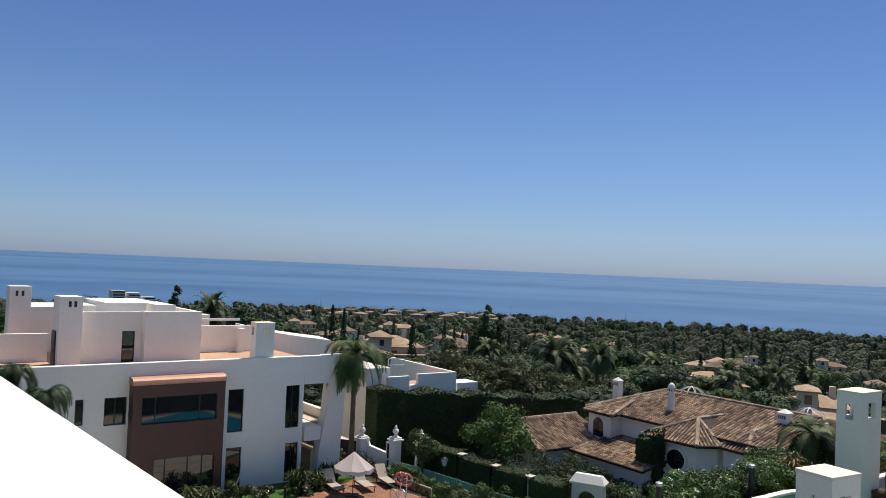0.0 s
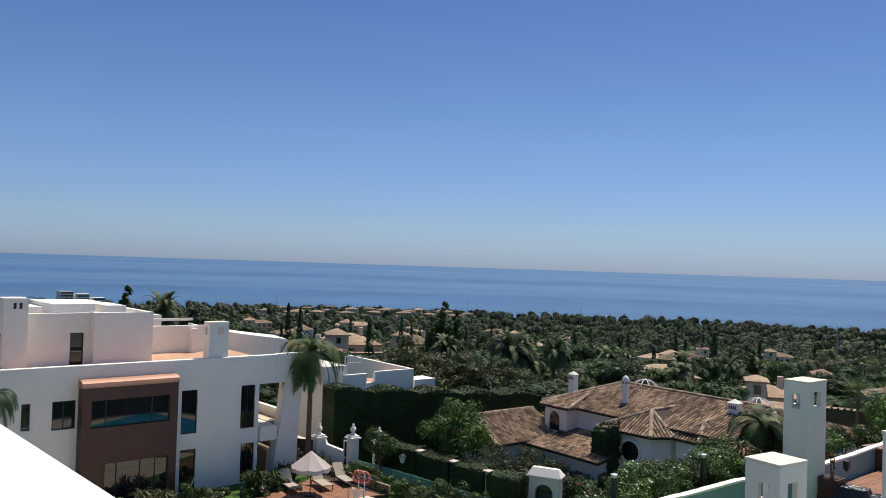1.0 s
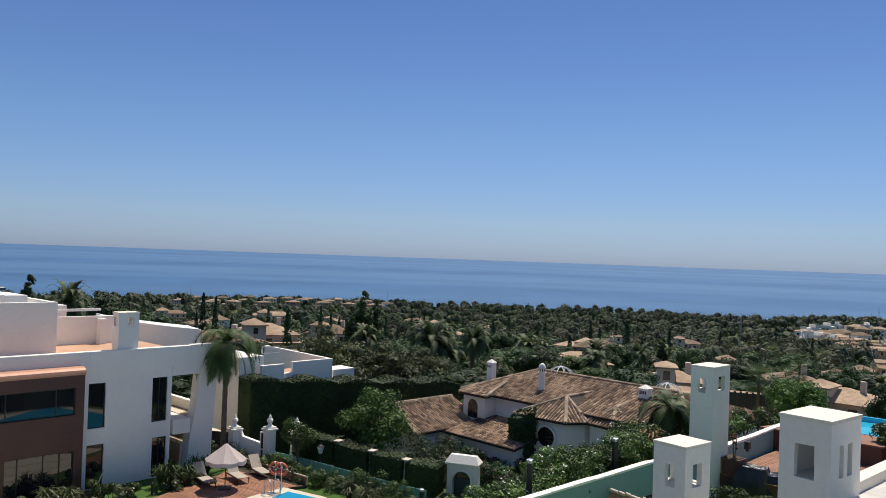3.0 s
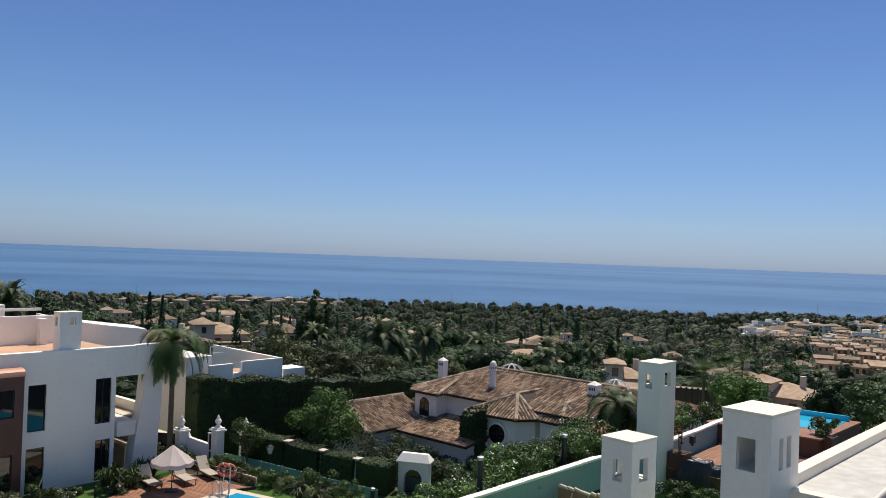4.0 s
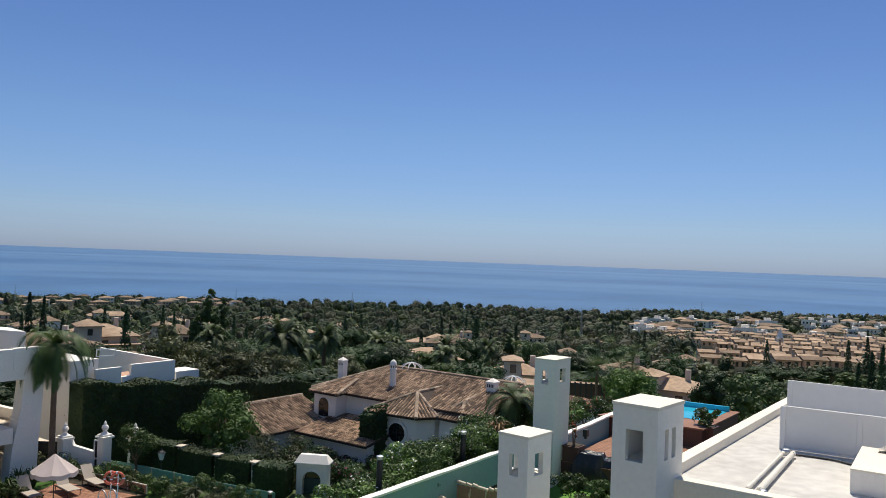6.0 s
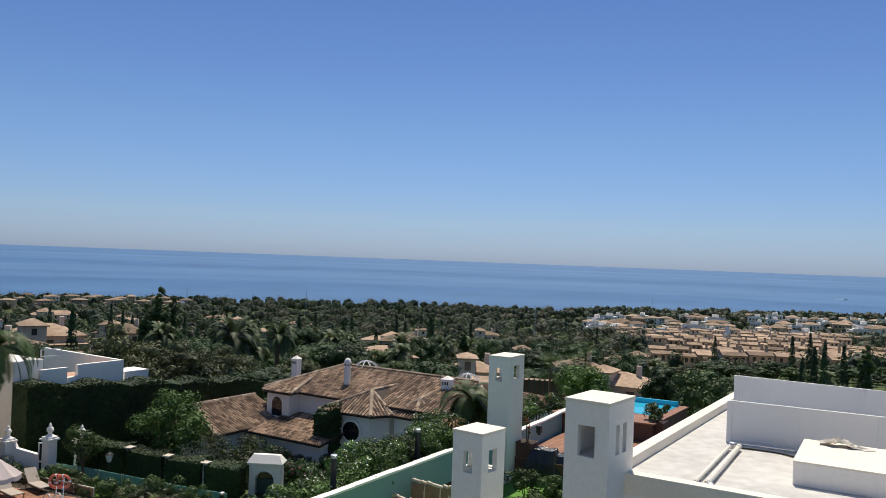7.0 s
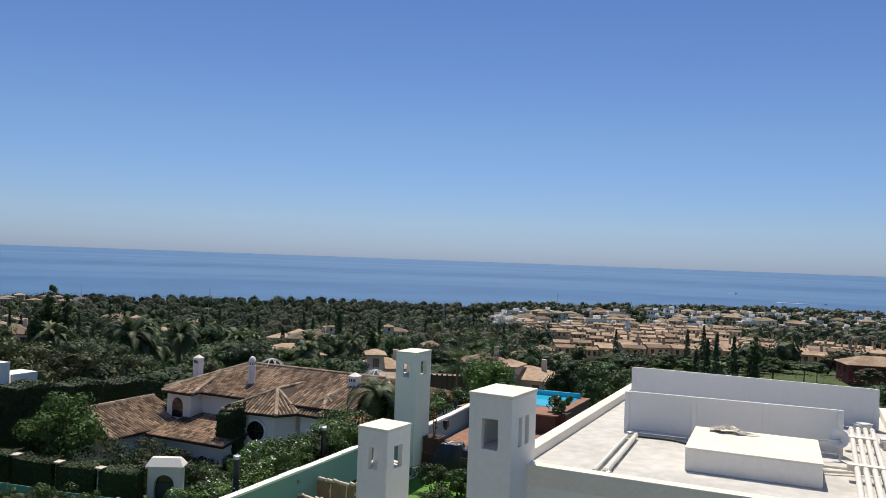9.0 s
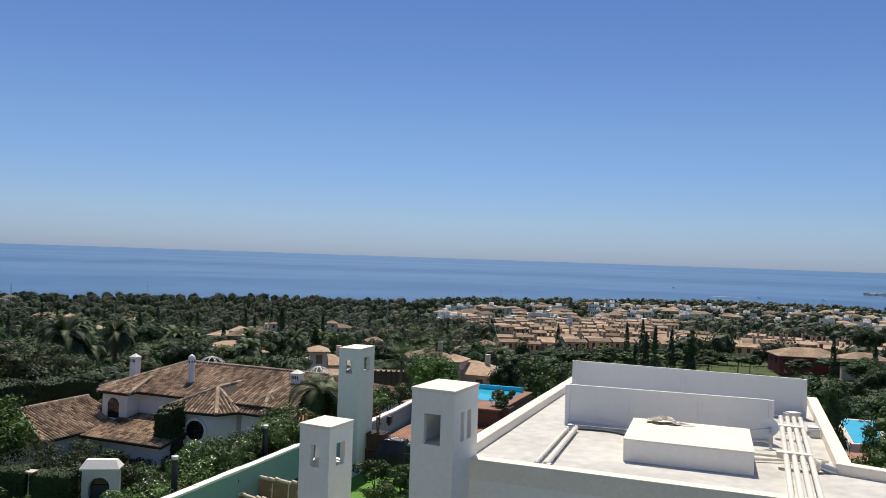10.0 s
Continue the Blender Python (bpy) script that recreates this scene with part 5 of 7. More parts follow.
def wall_with_arch(bm, u0, u1, z0, z1, c, half, zt, y0, y1, n=12):
    """A wall with one arched opening that reaches its foot."""
    zc = zt - half
    arc = [(c + half * math.cos(math.pi * i / n), zc + half * math.sin(math.pi * i / n)) for i in range(n + 1)]
    for y, flip in ((y0, False), (y1, True)):
        V = {}

        def v(u, z):
            k = (round(u, 4), round(z, 4))
            if k not in V:
                V[k] = bm.verts.new((u, y, z))
            return V[k]
        quads = [[(u0, z0), (c - half, z0), (c - half, zc), (u0, zc)], [(c + half, z0), (u1, z0), (u1, zc), (c + half, zc)]]
        half_l = [(u0, zc)] + [p for p in reversed(arc[n // 2:])] + [(c, z1), (u0, z1)]
        half_r = [(u1, z1), (c, z1)] + [p for p in reversed(arc[:n // 2 + 1])] + [(u1, zc)]
        for q in quads + [half_l, half_r]:
            vs = [v(*p) for p in q]
            bm.faces.new(vs[::-1] if flip else vs)
    loops = [[(u0, z0), (u0, z1)], [(u1, z1), (u1, z0)], [(u0, z1), (u1, z1)], [(c - half, z0), (c - half, zc)], [(c + half, zc), (c + half, z0)]] + [[arc[i], arc[i + 1]] for i in range(n)]
    for (a, b), (d, e) in loops:
        bm.faces.new([bm.verts.new(p) for p in ((a, y0, b), (d, y0, e), (d, y1, e), (a, y1, b))])


bm = B()
wall_with_arch(bm, 0, GW, -2.4, 0.62, GW / 2, 0.52, 0.28, 0, 0.7)
part("arch", bm, WHITE, ga)
bm = B()
lo = [bm.verts.new(c) for c in ((-0.1, -0.1, 0.622), (GW + 0.1, -0.1, 0.622), (GW + 0.1, 0.8, 0.622), (-0.1, 0.8, 0.622))]
md = [bm.verts.new(c) for c in ((-0.12, -0.12, 0.72), (GW + 0.12, -0.12, 0.72), (GW + 0.12, 0.82, 0.72), (-0.12, 0.82, 0.72))]
hi = [bm.verts.new(c) for c in ((0.12, 0.2, 1.12), (GW - 0.12, 0.2, 1.12), (GW - 0.12, 0.5, 1.12), (0.12, 0.5, 1.12))]
bm.faces.new(lo[::-1]), bm.faces.new(hi)
for p, q in ((lo, md), (md, hi)):
    for i in range(4):
        j = (i + 1) % 4
        bm.faces.new((p[i], p[j], q[j], q[i]))
part("top", bm, WHITE, ga, "flared white capping")
slab("door_leaf", ga, material("dark_teal_door", (0.03, 0.06, 0.06), 0.5, 0.1), (GW / 2 - 0.51, 0.3, -2.35, GW / 2 + 0.51, 0.36, -0.2), "dark door leaf", 0.004)
bm = B()
flat_shape(bm, arch_outline(GW / 2, 0.50, -0.3, 0.26), 0.37, 0.38)
part("fanlight", bm, GLASS, ga, "dark arched fanlight")
bm = B()
ring_shape(bm, arch_outline(GW / 2, 0.60, -2.38, 0.36), arch_outline(GW / 2, 0.52, -2.38, 0.28), -0.03, 0.0)
part("moulding", bm, WHITE, ga)

# white garden wall with tall finial piers at the lane's end
def finial_pier(m, h):
    t = root("gate_pier", m, "tall white gate pier topped by a ball finial", "gate pier", "finial gate piers")
    slab("shaft", t, WHITE, (-0.26, -0.26, -1.5, 0.26, 0.26, h))
    slab("cornice", t, WHITE, (-0.36, -0.36, h + 0.002, 0.36, 0.36, h + 0.1))
    slab("upper_cornice", t, WHITE, (-0.28, -0.28, h + 0.102, 0.28, 0.28, h + 0.2))
    bm = B()
    lathe(bm, [(0.24, h + 0.202), (0.12, h + 0.32), (0.09, h + 0.38), (0.16, h + 0.46), (0.19, h + 0.56), (0.15, h + 0.66), (0.07, h + 0.72), (0.09, h + 0.78), (0.05, h + 0.86), (0.01, h + 0.92)], 14)
    part("finial", bm, WHITE, t)
    return t


finial_pier(pose(-2.48, 45.95, 0, 0, 0, 38), 2.15)
finial_pier(pose(-0.98, 47.5, 0, 0, 0, 38), 1.65)
finial_pier(pose(-4.55, 46.9, 0, 0, 0, 38), 1.95)
gw = root("garden_wall", oriented((-4.5, 46.85), (-3.05, 46.2), 0), "white rendered garden wall sloping to the gate", "wall", "garden walls")
bm = B()
prof_ = [(0, -1.5), (1.6, -1.5), (1.6, 1.35), (0.45, 1.62), (0.3, 1.9), (0, 1.95)]
flat_shape(bm, prof_, 0, 0.25)
part("wall", bm, WHITE, gw)
gd = root("iron_gate", oriented((-3.0, 46.15), (-2.7, 45.98), 0), "dark iron gate leaf in a white frame", "gate")
slab("frame", gd, WHITE, (-0.05, 0, -1.2, 0.02, 0.1, 2.0))
slab("frame", gd, WHITE, (0.3, 0, -1.2, 0.36, 0.1, 2.05))
slab("frame", gd, WHITE, (0.022, 0, 1.93, 0.298, 0.1, 2.0))
slab("frame", gd, WHITE, (0.022, 0, 0.95, 0.298, 0.1, 1.03))
slab("panel", gd, FRAME, (0.022, 0.03, -1.2, 0.298, 0.06, 0.948))
slab("panel", gd, FRAME, (0.022, 0.03, 1.032, 0.298, 0.06, 1.928))
dgate = root("dark_gate", oriented((-6.3, 47.6), (-4.85, 47.1), 0), "dark panelled gate between white walls", "gate")
slab("leaf", dgate, FRAME, (0, 0, -1, 1.5, 0.08, 1.75))
slab("jamb", dgate, WHITE, (-0.3, -0.05, -1, -0.002, 0.2, 1.9))


# street lamps and round bollard posts
LANTERN = material("lantern_glass", (0.65, 0.66, 0.66), 0.25, 0.05)
def lane_lamp(m):
    t = root("lane_lamp", m, "old-style lantern on a slim dark post", "street lamp", "lane lamps")
    bm = B()
    lathe(bm, [(0.07, -2.0), (0.06, -0.5), (0.035, -0.3), (0.03, 0.95), (0.06, 1.0)], 10)
    part("post", bm, FRAME, t)
    bm = B()
    lathe(bm, [(0.10, 1.002), (0.20, 1.36), (0.21, 1.38)], 6)
    part("lantern", bm, LANTERN, t, "pale glass lantern")
    bm = B()
    lathe(bm, [(0.24, 1.382), (0.15, 1.46), (0.06, 1.52), (0.05, 1.56), (0.015, 1.62)], 6)
    part("hood", bm, FRAME, t)
    return t


lane_lamp(pose(0.46, 44.9, 0.05))


def post_light(x, y, z0, z1, label="tall dark cylindrical post light among the shrubs"):
    t = root("post_light", pose(x, y, 0), label, "post light", "post lights")
    bm = B()
    tube(bm, (0, 0, z0), (0, 0, z1 - 0.12), 0.11, 0.11, 14)
    part("post", bm, FRAME, t)
    bm = B()
    lathe(bm, [(0.10, z1 - 0.118), (0.10, z1 - 0.05), (0.13, z1 - 0.05), (0.13, z1), (0.11, z1 + 0.01)], 14)
    part("head", bm, STEEL, t, "grey metal head")
    return t


post_light(7.71, 26.85, 2.2, 5.4)
post_light(12.0, 29.6, 3.0, 5.5)
post_light(5.55, 38.9, -0.8, 0.75)
# great hedge behind the lane
hedge_thing("tall_hedge", (-4.5, 51.0), (10.6, 60.4), 2.2, -3.4, 4.35, 2.85, 50, "tall dark green clipped hedge behind the lane", 0.10, 130, None, "", 0.15)
rt = tree_thing("round_tree", 60, LEAFBRIGHT, 5.6, 2.25, 1.75, 46, 130, 0.085, "bright green round-crowned tree behind the hedge", group="garden trees", rc=0.75, core=0.4)
rt.matrix_world = pose(3.7, 47.8, -1.6)
lt = tree_thing("small_tree", 61, LEAF, 3.6, 1.1, 0.9, 18, 110, 0.06, "small feathery tree by the gate pier", group="garden trees", rc=0.42, core=0.3)
lt.matrix_world = pose(-0.8, 46.1, -1.0)

# ---- neighbour's garden: wall, deck, pool ----
gwl = root("boundary_wall", Matrix(), "long pale teal garden wall with white coping", "wall", "garden walls")
wp = [(5.0, 23.5), (7.14, 24.99), (13.45, 29.39), (16.75, 31.0), (20.22, 33.6), (24.65, 37.13), (28.0, 39.6)]
WALLTEAL = material("teal_render", (0.22, 0.34, 0.33), 0.8, 0.06, 0.5, 8.0, 0.08)
for a, b in zip(wp, wp[1:]):
    m = oriented(a, b, 0)
    L = math.hypot(b[0] - a[0], b[1] - a[1])
    bm = B()
    box(bm, 0.002, 0, -0.8, L - 0.002, 0.2, 4.52, m)
    part("wall", bm, WALLTEAL, gwl)
    for i in range(max(1, int(L / 1.1))):
        n = max(1, int(L / 1.1))
        bm = B()
        box(bm, L * i / n + 0.006, -0.05, 4.522 + 0.006 * (i % 2), L * (i + 1) / n - 0.006, 0.25, 4.6 + 0.008 * (i % 3), m)
        part("coping_stone", bm, WHITE, gwl, "", 0.008)
bm = B()
prism(bm, [(5.3, 23.4), (9.0, 17.0), (11, 15.0), (22, 23), (24, 30), (28, 39), (16.8, 30.7)], -0.9, 2.6)
TURF = material("artificial_turf", (0.09, 0.22, 0.025), 0.9, 0.12, 1.5, 40.0, 0.2)
single("turf", bm, TURF, "bright green artificial lawn in the walled garden", "lawn", kind="structure")
# timber terrace
td = root("timber_terrace", Matrix(), "raised reddish timber terrace in the walled garden", "deck")
tpoly = [(17.45, 31.4), (20.6, 27.1), (28.0, 32.3), (24.9, 36.9)]
bm = B()
prism(bm, tpoly, 2.602, 3.56)
part("plinth", bm, BROWN, td, "dark timber front of the terrace")
bd2 = Vector((0.82, 0.57, 0)).normalized()
bn2 = Vector((-0.57, 0.82, 0)).normalized()
for k in range(45):
    p = Vector((20.6, 27.1, 0)) - bd2 * 2 + bn2 * (k * 0.14 + 0.05)
    ts = clip_line(p, bd2, tpoly)
    if len(ts) >= 2 and ts[-1] - ts[0] > 0.3:
        bm = B()
        m = Matrix.Translation(p) @ Matrix(((bd2.x, bn2.x, 0, 0), (bd2.y, bn2.y, 0, 0), (0, 0, 1, 0), (0, 0, 0, 1)))
        box(bm, ts[0] - 0.02, -0.064, 3.562, ts[-1], 0.064, 3.59, m)
        part("plank", bm, DECK, td)
# planter with a small red-flowered tree
def planter(m, w, h, label):
    t = root("planter", m, label, "planter", "dark planters")
    bm = B()
    box(bm, -w / 2, -w / 2, 0, w / 2, w / 2, h - 0.05)
    part("tub", bm, BROWN, t, "", 0.01)
    bm = B()
    wall_with_holes(bm, -w / 2 - 0.02, w / 2 + 0.02, -w / 2 - 0.02, w / 2 + 0.02, 0, 0.05, [(-w / 2 + 0.06, w / 2 - 0.06, -w / 2 + 0.06, w / 2 - 0.06)])
    bmesh.ops.transform(bm, matrix=pose(0, 0, h - 0.048, -90, 0, 0) @ Matrix.Diagonal((1, 1, -1, 1)), verts=bm.verts)
    part("rim", bm, BROWN, t)
    slab("soil", t, SOIL, (-w / 2 + 0.06, -w / 2 + 0.06, h - 0.048, w / 2 - 0.06, w / 2 - 0.06, h - 0.02), bevel=0)
    return t


planter(pose(18.05, 31.15, 3.592, 0, 0, 35), 0.75, 0.75, "dark square planter with a slim young tree")
shrub_thing("young_tree", 18.05, 31.15, 4.18, 0.22, 1.35, 71, LEAFDARK, "slim young tree with red leaves in the planter", 0.04, 5, 30, ORANGEFLOWER, 60)
# covered barbecue
COVER = material("black_cover", (0.014, 0.014, 0.016), 0.38, 0.2, 2.0, 8.0, 0.3)
rng = np.random.default_rng(8)
bm = B()
nx, ny = 34, 26
cells = []
for i in range(nx + 1):
    row = []
    for j in range(ny + 1):
        a, b = i / nx * 2 - 1, j / ny * 2 - 1
        edge = max(abs(a), abs(b))
        h = 1.5 if edge < 0.62 else 1.5 * max(0.0, 1 - (edge - 0.62) / 0.38) ** 0.55
        if a > 0.1:
            h *= 0.88
        ridge = 0.10 * noise.noise((a * 3.1, b * 3.3, 1.0)) + 0.09 * abs(noise.noise((a * 5.5, b * 2.0, 4.0)))
        row.append(bm.verts.new((a * 1.5 + 0.05 * noise.noise((a * 4, b * 4, 8)), b * 0.6 + 0.06 * noise.noise((a * 4, b * 4, 12)), max(0.0, h + ridge * (h > 0.02)))))
    cells.append(row)
for i in range(nx):
    for j in range(ny):
        bm.faces.new((cells[i][j], cells[i + 1][j], cells[i + 1][j + 1], cells[i][j + 1]))
single("covered_barbecue", bm, COVER, "barbecue under a creased black plastic cover", "barbecue", m=pose(18.9, 30.15, 2.602, 0, 0, -42) @ Matrix.Scale(0.98, 4))
# dark clad raised pool
rp = root("swimming_pool", Matrix(), "raised turquoise swimming pool with dark cladding", "swimming pool", "swimming pools")
bm = B()
prism(bm, [(22.3, 36.0), (25.7, 31.9), (30.9, 35.3), (28.3, 38.6)], 2.0, 4.50)
part("cladding", bm, BROWN, rp, "dark timber cladding")
bm = B()
prism(bm, [(22.2, 36.0), (25.7, 31.75), (31.0, 35.3), (28.3, 38.7)], 4.502, 4.57)
part("coping", bm, DECK, rp, "reddish timber edge")
POOLWATER2 = material("turquoise_water", (0.03, 0.42, 0.60), 0.08, 0.05, 0.6, 5.0, 0.05, 0.0, 0.5, (0.05, 0.5, 0.66))
bm = B()
prism(bm, [(26.3, 34.8), (27.2, 33.4), (30.2, 35.4), (28.4, 37.7)], 4.56, 4.585)
part("water", bm, POOLWATER2, rp, "clear turquoise water")
bm = B()
prism(bm, [(28.3, 37.8), (30.3, 35.4), (30.45, 35.5), (28.45, 37.9)], 4.575, 4.85)
part("far_rim", bm, POOLWATER2, rp, "pale turquoise tiled rim")
planter(pose(26.5, 32.5, 3.6, 0, 0, 35), 0.9, 1.0, "dark square planter with a flowering bush by the pool")
shrub_thing("oleander", 26.5, 32.5, 4.55, 0.62, 0.9, 73, LEAF, "round oleander bush with pale flowers in a planter", 0.06, 14, 110, WHITEFLOWER, 60)
# glass balustrade by the tower
gl = root("glass_balustrade", oriented((17.2, 31.55), (21.8, 35.0), 3.59), "smoky glass balustrade along the terrace", "balustrade")
SMOKE = glass_material("smoky_glass", (0.10, 0.12, 0.12), 0.06)
for i in range(4):
    slab("glass_panel", gl, SMOKE, (i * 1.42 + 0.02, 0, 0.02, i * 1.42 + 1.38, 0.012, 0.92), "smoky glass pane", 0)
lamp_ = root("wall_lamp", pose(18.5, 30.9, 4.62, 0, 0, 35), "small dark square wall lamp on the tower", "wall lamp")
slab("case", lamp_, FRAME, (-0.10, -0.1, 0.1, 0.14, 0.1, 0.42))
slab("bracket", lamp_, FRAME, (-0.04, -0.06, 0.0, 0.04, 0.06, 0.098))

# carved rustic bench backs by the wall
RUSTIC = material("rustic_board", (0.30, 0.19, 0.12), 0.8, 0.25, 2.0, 18.0, 0.2)
PALEWOOD = material("pale_log", (0.66, 0.55, 0.42), 0.75, 0.12, 2.0, 15.0, 0.1)


def rustic_back(m):
    t = root("rustic_screen", m, "rustic wooden screen with pale log-topped edge", "screen", "rustic screens")
    slab("board", t, RUSTIC, (0, 0, -1.45, 1.75, 0.06, -0.04), bevel=0.01)
    for u0, u1, z in ((0.0, 0.36, 0.05), (0.40, 0.62, 0.02), (0.66, 0.86, 0.03), (0.88, 1.30, -0.03), (1.33, 1.52, 0.0), (1.56, 1.76, 0.01)):
        bm = B()
        tube(bm, (u0, 0.03, z + 0.03), (u1, 0.03, z - 0.02), 0.065, 0.065, 10)
        part("log", bm, PALEWOOD, t, "pale peeled log", 0.015)
    for u in (0.55, 1.2):
        bm = B()
        tube(bm, (u, -0.02, -0.75), (u + 0.03, -0.02, -0.1), 0.03, 0.025, 7)
        part("branch", bm, PALEWOOD, t)
    for u in (0.5, 1.55):
        bm = B()
        flat_shape(bm, [(u, -0.42), (u + 0.09, -0.36), (u, -0.28)], -0.012, -0.002)
        part("cut_out", bm, PALEWOOD, t)
    return t


rustic_back(oriented((11.0, 27.6), (12.14, 26.37), 4.0))
rustic_back(oriented((9.73, 27.5), (10.62, 26.15), 3.7))
# shrubs of the walled garden and beyond the wall
for i, (x, y, z, r, h) in enumerate(((16.4, 28.2, 2.6, 0.7, 1.3), (17.3, 27.6, 2.6, 0.6, 1.1), (15.6, 26.4, 2.6, 0.7, 1.0))):
    shrub_thing("shrub", x, y, z, r, h, 80 + i, LEAF, "leafy green shrub on the artificial lawn", 0.05, 16, 140)
rng = np.random.default_rng(4)
for i in range(26):
    f = i / 25
    x, y = 5.2 + 11.5 * f, 25.9 + 7.6 * f
    x, y = x + rng.normal(0, 0.25) - 0.5, y + rng.normal(0, 0.25)
    top = lerp(f, [(0, 0.3), (0.2, 0.55), (0.4, 1.4), (0.75, 1.75), (1, 1.75)]) + rng.uniform(-0.15, 0.3)
    shrub_thing("flowering_shrub", x, y, 3.2 + 0.5 * f, 0.95, top, 200 + i, [LEAFBRIGHT, LEAF, LEAFBRIGHT, LEAF][i % 4], "dense green shrub with white blossom behind the wall", 0.05, 20, 150, WHITEFLOWER if i % 3 != 2 else None, 120)
for i in range(10):
    f = i / 9
    x, y = 9.5 + 7 * f + rng.normal(0, 0.3), 31.0 + 4.6 * f + rng.normal(0, 0.3)
    shrub_thing("shrub", x, y, 2.0, 1.1, 1.9 + rng.uniform(-0.4, 0.5), 240 + i, [LEAF, LEAFGREY][i % 2], "dense green shrub between wall and villa", 0.07, 20, 140)
for i in range(9):
    f = i / 8
    x, y = 18.3 + 7.2 * f + rng.normal(0, 0.2), 33.6 + 6.2 * f + rng.normal(0, 0.2)
    shrub_thing("flowering_shrub", x - 0.6, y + 0.5, 3.4, 0.7, 1.5 + rng.uniform(-0.2, 0.3), 260 + i, [LEAF, LEAFBRIGHT][i % 2], "green shrub with orange and white blossom along the wall", 0.05, 14, 120, [ORANGEFLOWER, WHITEFLOWER][i % 2], 80)
pb = palm_thing("small_palm", 90, 3.2, 1.9, 26, 0.95, 24, 0.04, 0.13, "small palm with drooping fronds in front of the villa", LEAF)
pb.matrix_world = pose(16.0, 33.2, 2.9)
copy_thing(pb, pose(17.0, 34.2, 2.2, 0, 0, 80))
blades_thing("spiky_plant", 14.6, 31.9, 4.6, 0.9, 1.0, 92, material("dry_leaf", (0.25, 0.16, 0.08), 0.8, 0.2), "dry spiky plant above the wall", 50)
# bank of earth that carries the shrubs beyond the wall
bm = B()
prism(bm, [(5.0, 24.0), (7.0, 25.3), (16.7, 31.4), (28, 40), (27, 42), (15.5, 34.2), (5.4, 26.9)], -1.2, 3.3)
single("planting_bank", bm, SOIL, "raised bank of planting soil behind the wall", "bank", kind="structure")

# ---- hillside trees ----
def spread(first, spots):
    """Copies of a thing at (x, y, scale, turn, height scale); the first spot takes the thing itself."""
    for x, y, s, turn, sz in spots[1:]:
        copy_thing(first, at_ground(x, y, s, turn, 0.0, sz))
    x, y, s, turn, sz = spots[0]
    first.matrix_world = at_ground(x, y, s, turn, 0.0, sz)


cy1 = cypress_thing(1, 16, 1.25, 900, 0.30)
spread(cy1, [(x, y, s, i * 50, h / 16) for i, (x, y, h, s) in enumerate((
    (84.4, 203.2, 16.5, 1.5), (73, 218, 11.5, 0.9), (-21.1, 148.5, 17.5, 0.8), (-18.9, 148.8, 17, 0.75), (-5.3, 139.9, 14.5, 1.0), (0.5, 160, 15.5, 0.7), (2.6, 163, 14.5, 0.6),
    (113.5, 98.3, 12.6, 0.75), (114.5, 97.2, 12.6, 0.75), (116.4, 94.8, 13.4, 0.8), (112.2, 99.8, 10.5, 0.7), (157.8, 87, 14.5, 0.8), (152.4, 75.9, 13.8, 0.8), (-12.5, 150, 13.0, 0.9), (-1.8, 139, 9.0, 0.8),
    (52, 190, 12, 0.8), (60, 260, 13, 0.9), (36, 250, 13, 0.9), (124, 260, 14, 1.0), (150, 236, 14, 1.0), (176, 190, 12, 0.9), (-70, 190, 15, 1.0), (-78, 182, 13, 0.9), (22, 215, 12, 0.8), (128, 200, 13, 0.9), (132, 205, 12, 0.9), (165, 150, 12, 0.8), (168, 147, 13, 0.9), (171, 145, 11, 0.8), (90, 300, 15, 1.1), (45, 330, 15, 1.2), (8, 300, 14, 1.1), (-30, 280, 14, 1.1), (30, 182, 12, 0.8), (33, 186, 13, 0.8), (42, 205, 13, 0.9), (14, 235, 14, 0.9), (-8, 210, 13, 0.8), (68, 235, 13, 0.9), (76, 262, 14, 1.0), (96, 255, 14, 1.0), (105, 240, 12, 0.8), (26, 300, 15, 1.0), (62, 330, 15, 1.0), (80, 350, 15, 1.0), (120, 330, 15, 1.0), (140, 350, 15, 1.0), (-12, 330, 15, 1.0), (-45, 300, 15, 1.0), (-60, 260, 14, 0.9), (20, 380, 16, 1.1), (48, 400, 16, 1.1), (100, 400, 16, 1.1), (-25, 400, 16, 1.1), (160, 290, 13, 0.9), (180, 260, 13, 0.9)))])
cn = tree_thing("conifer", 2, LEAF, 20, 1.9, 8.0, 80, 60, 0.26, "tall dark conifer with layered branches", rc=0.75, core=0.45)
spread(cn, [(118.5, 92.2, 0.68, 0, 0.68), (-45.8, 132.3, 0.8, 30, 1.0), (8, 139.8, 0.8, 0, 0.9), (10.2, 141, 0.6, 80, 0.82), (5.8, 139, 0.6, 120, 0.76), (70, 150, 0.7, 10, 0.62), (-52, 141, 0.9, 0, 0.9)])
pc = palm_thing("date_palm", 31, 7.2, 3.7, 64, 0.62, 26, 0.075, 0.36, "large date palm with a full arching crown")
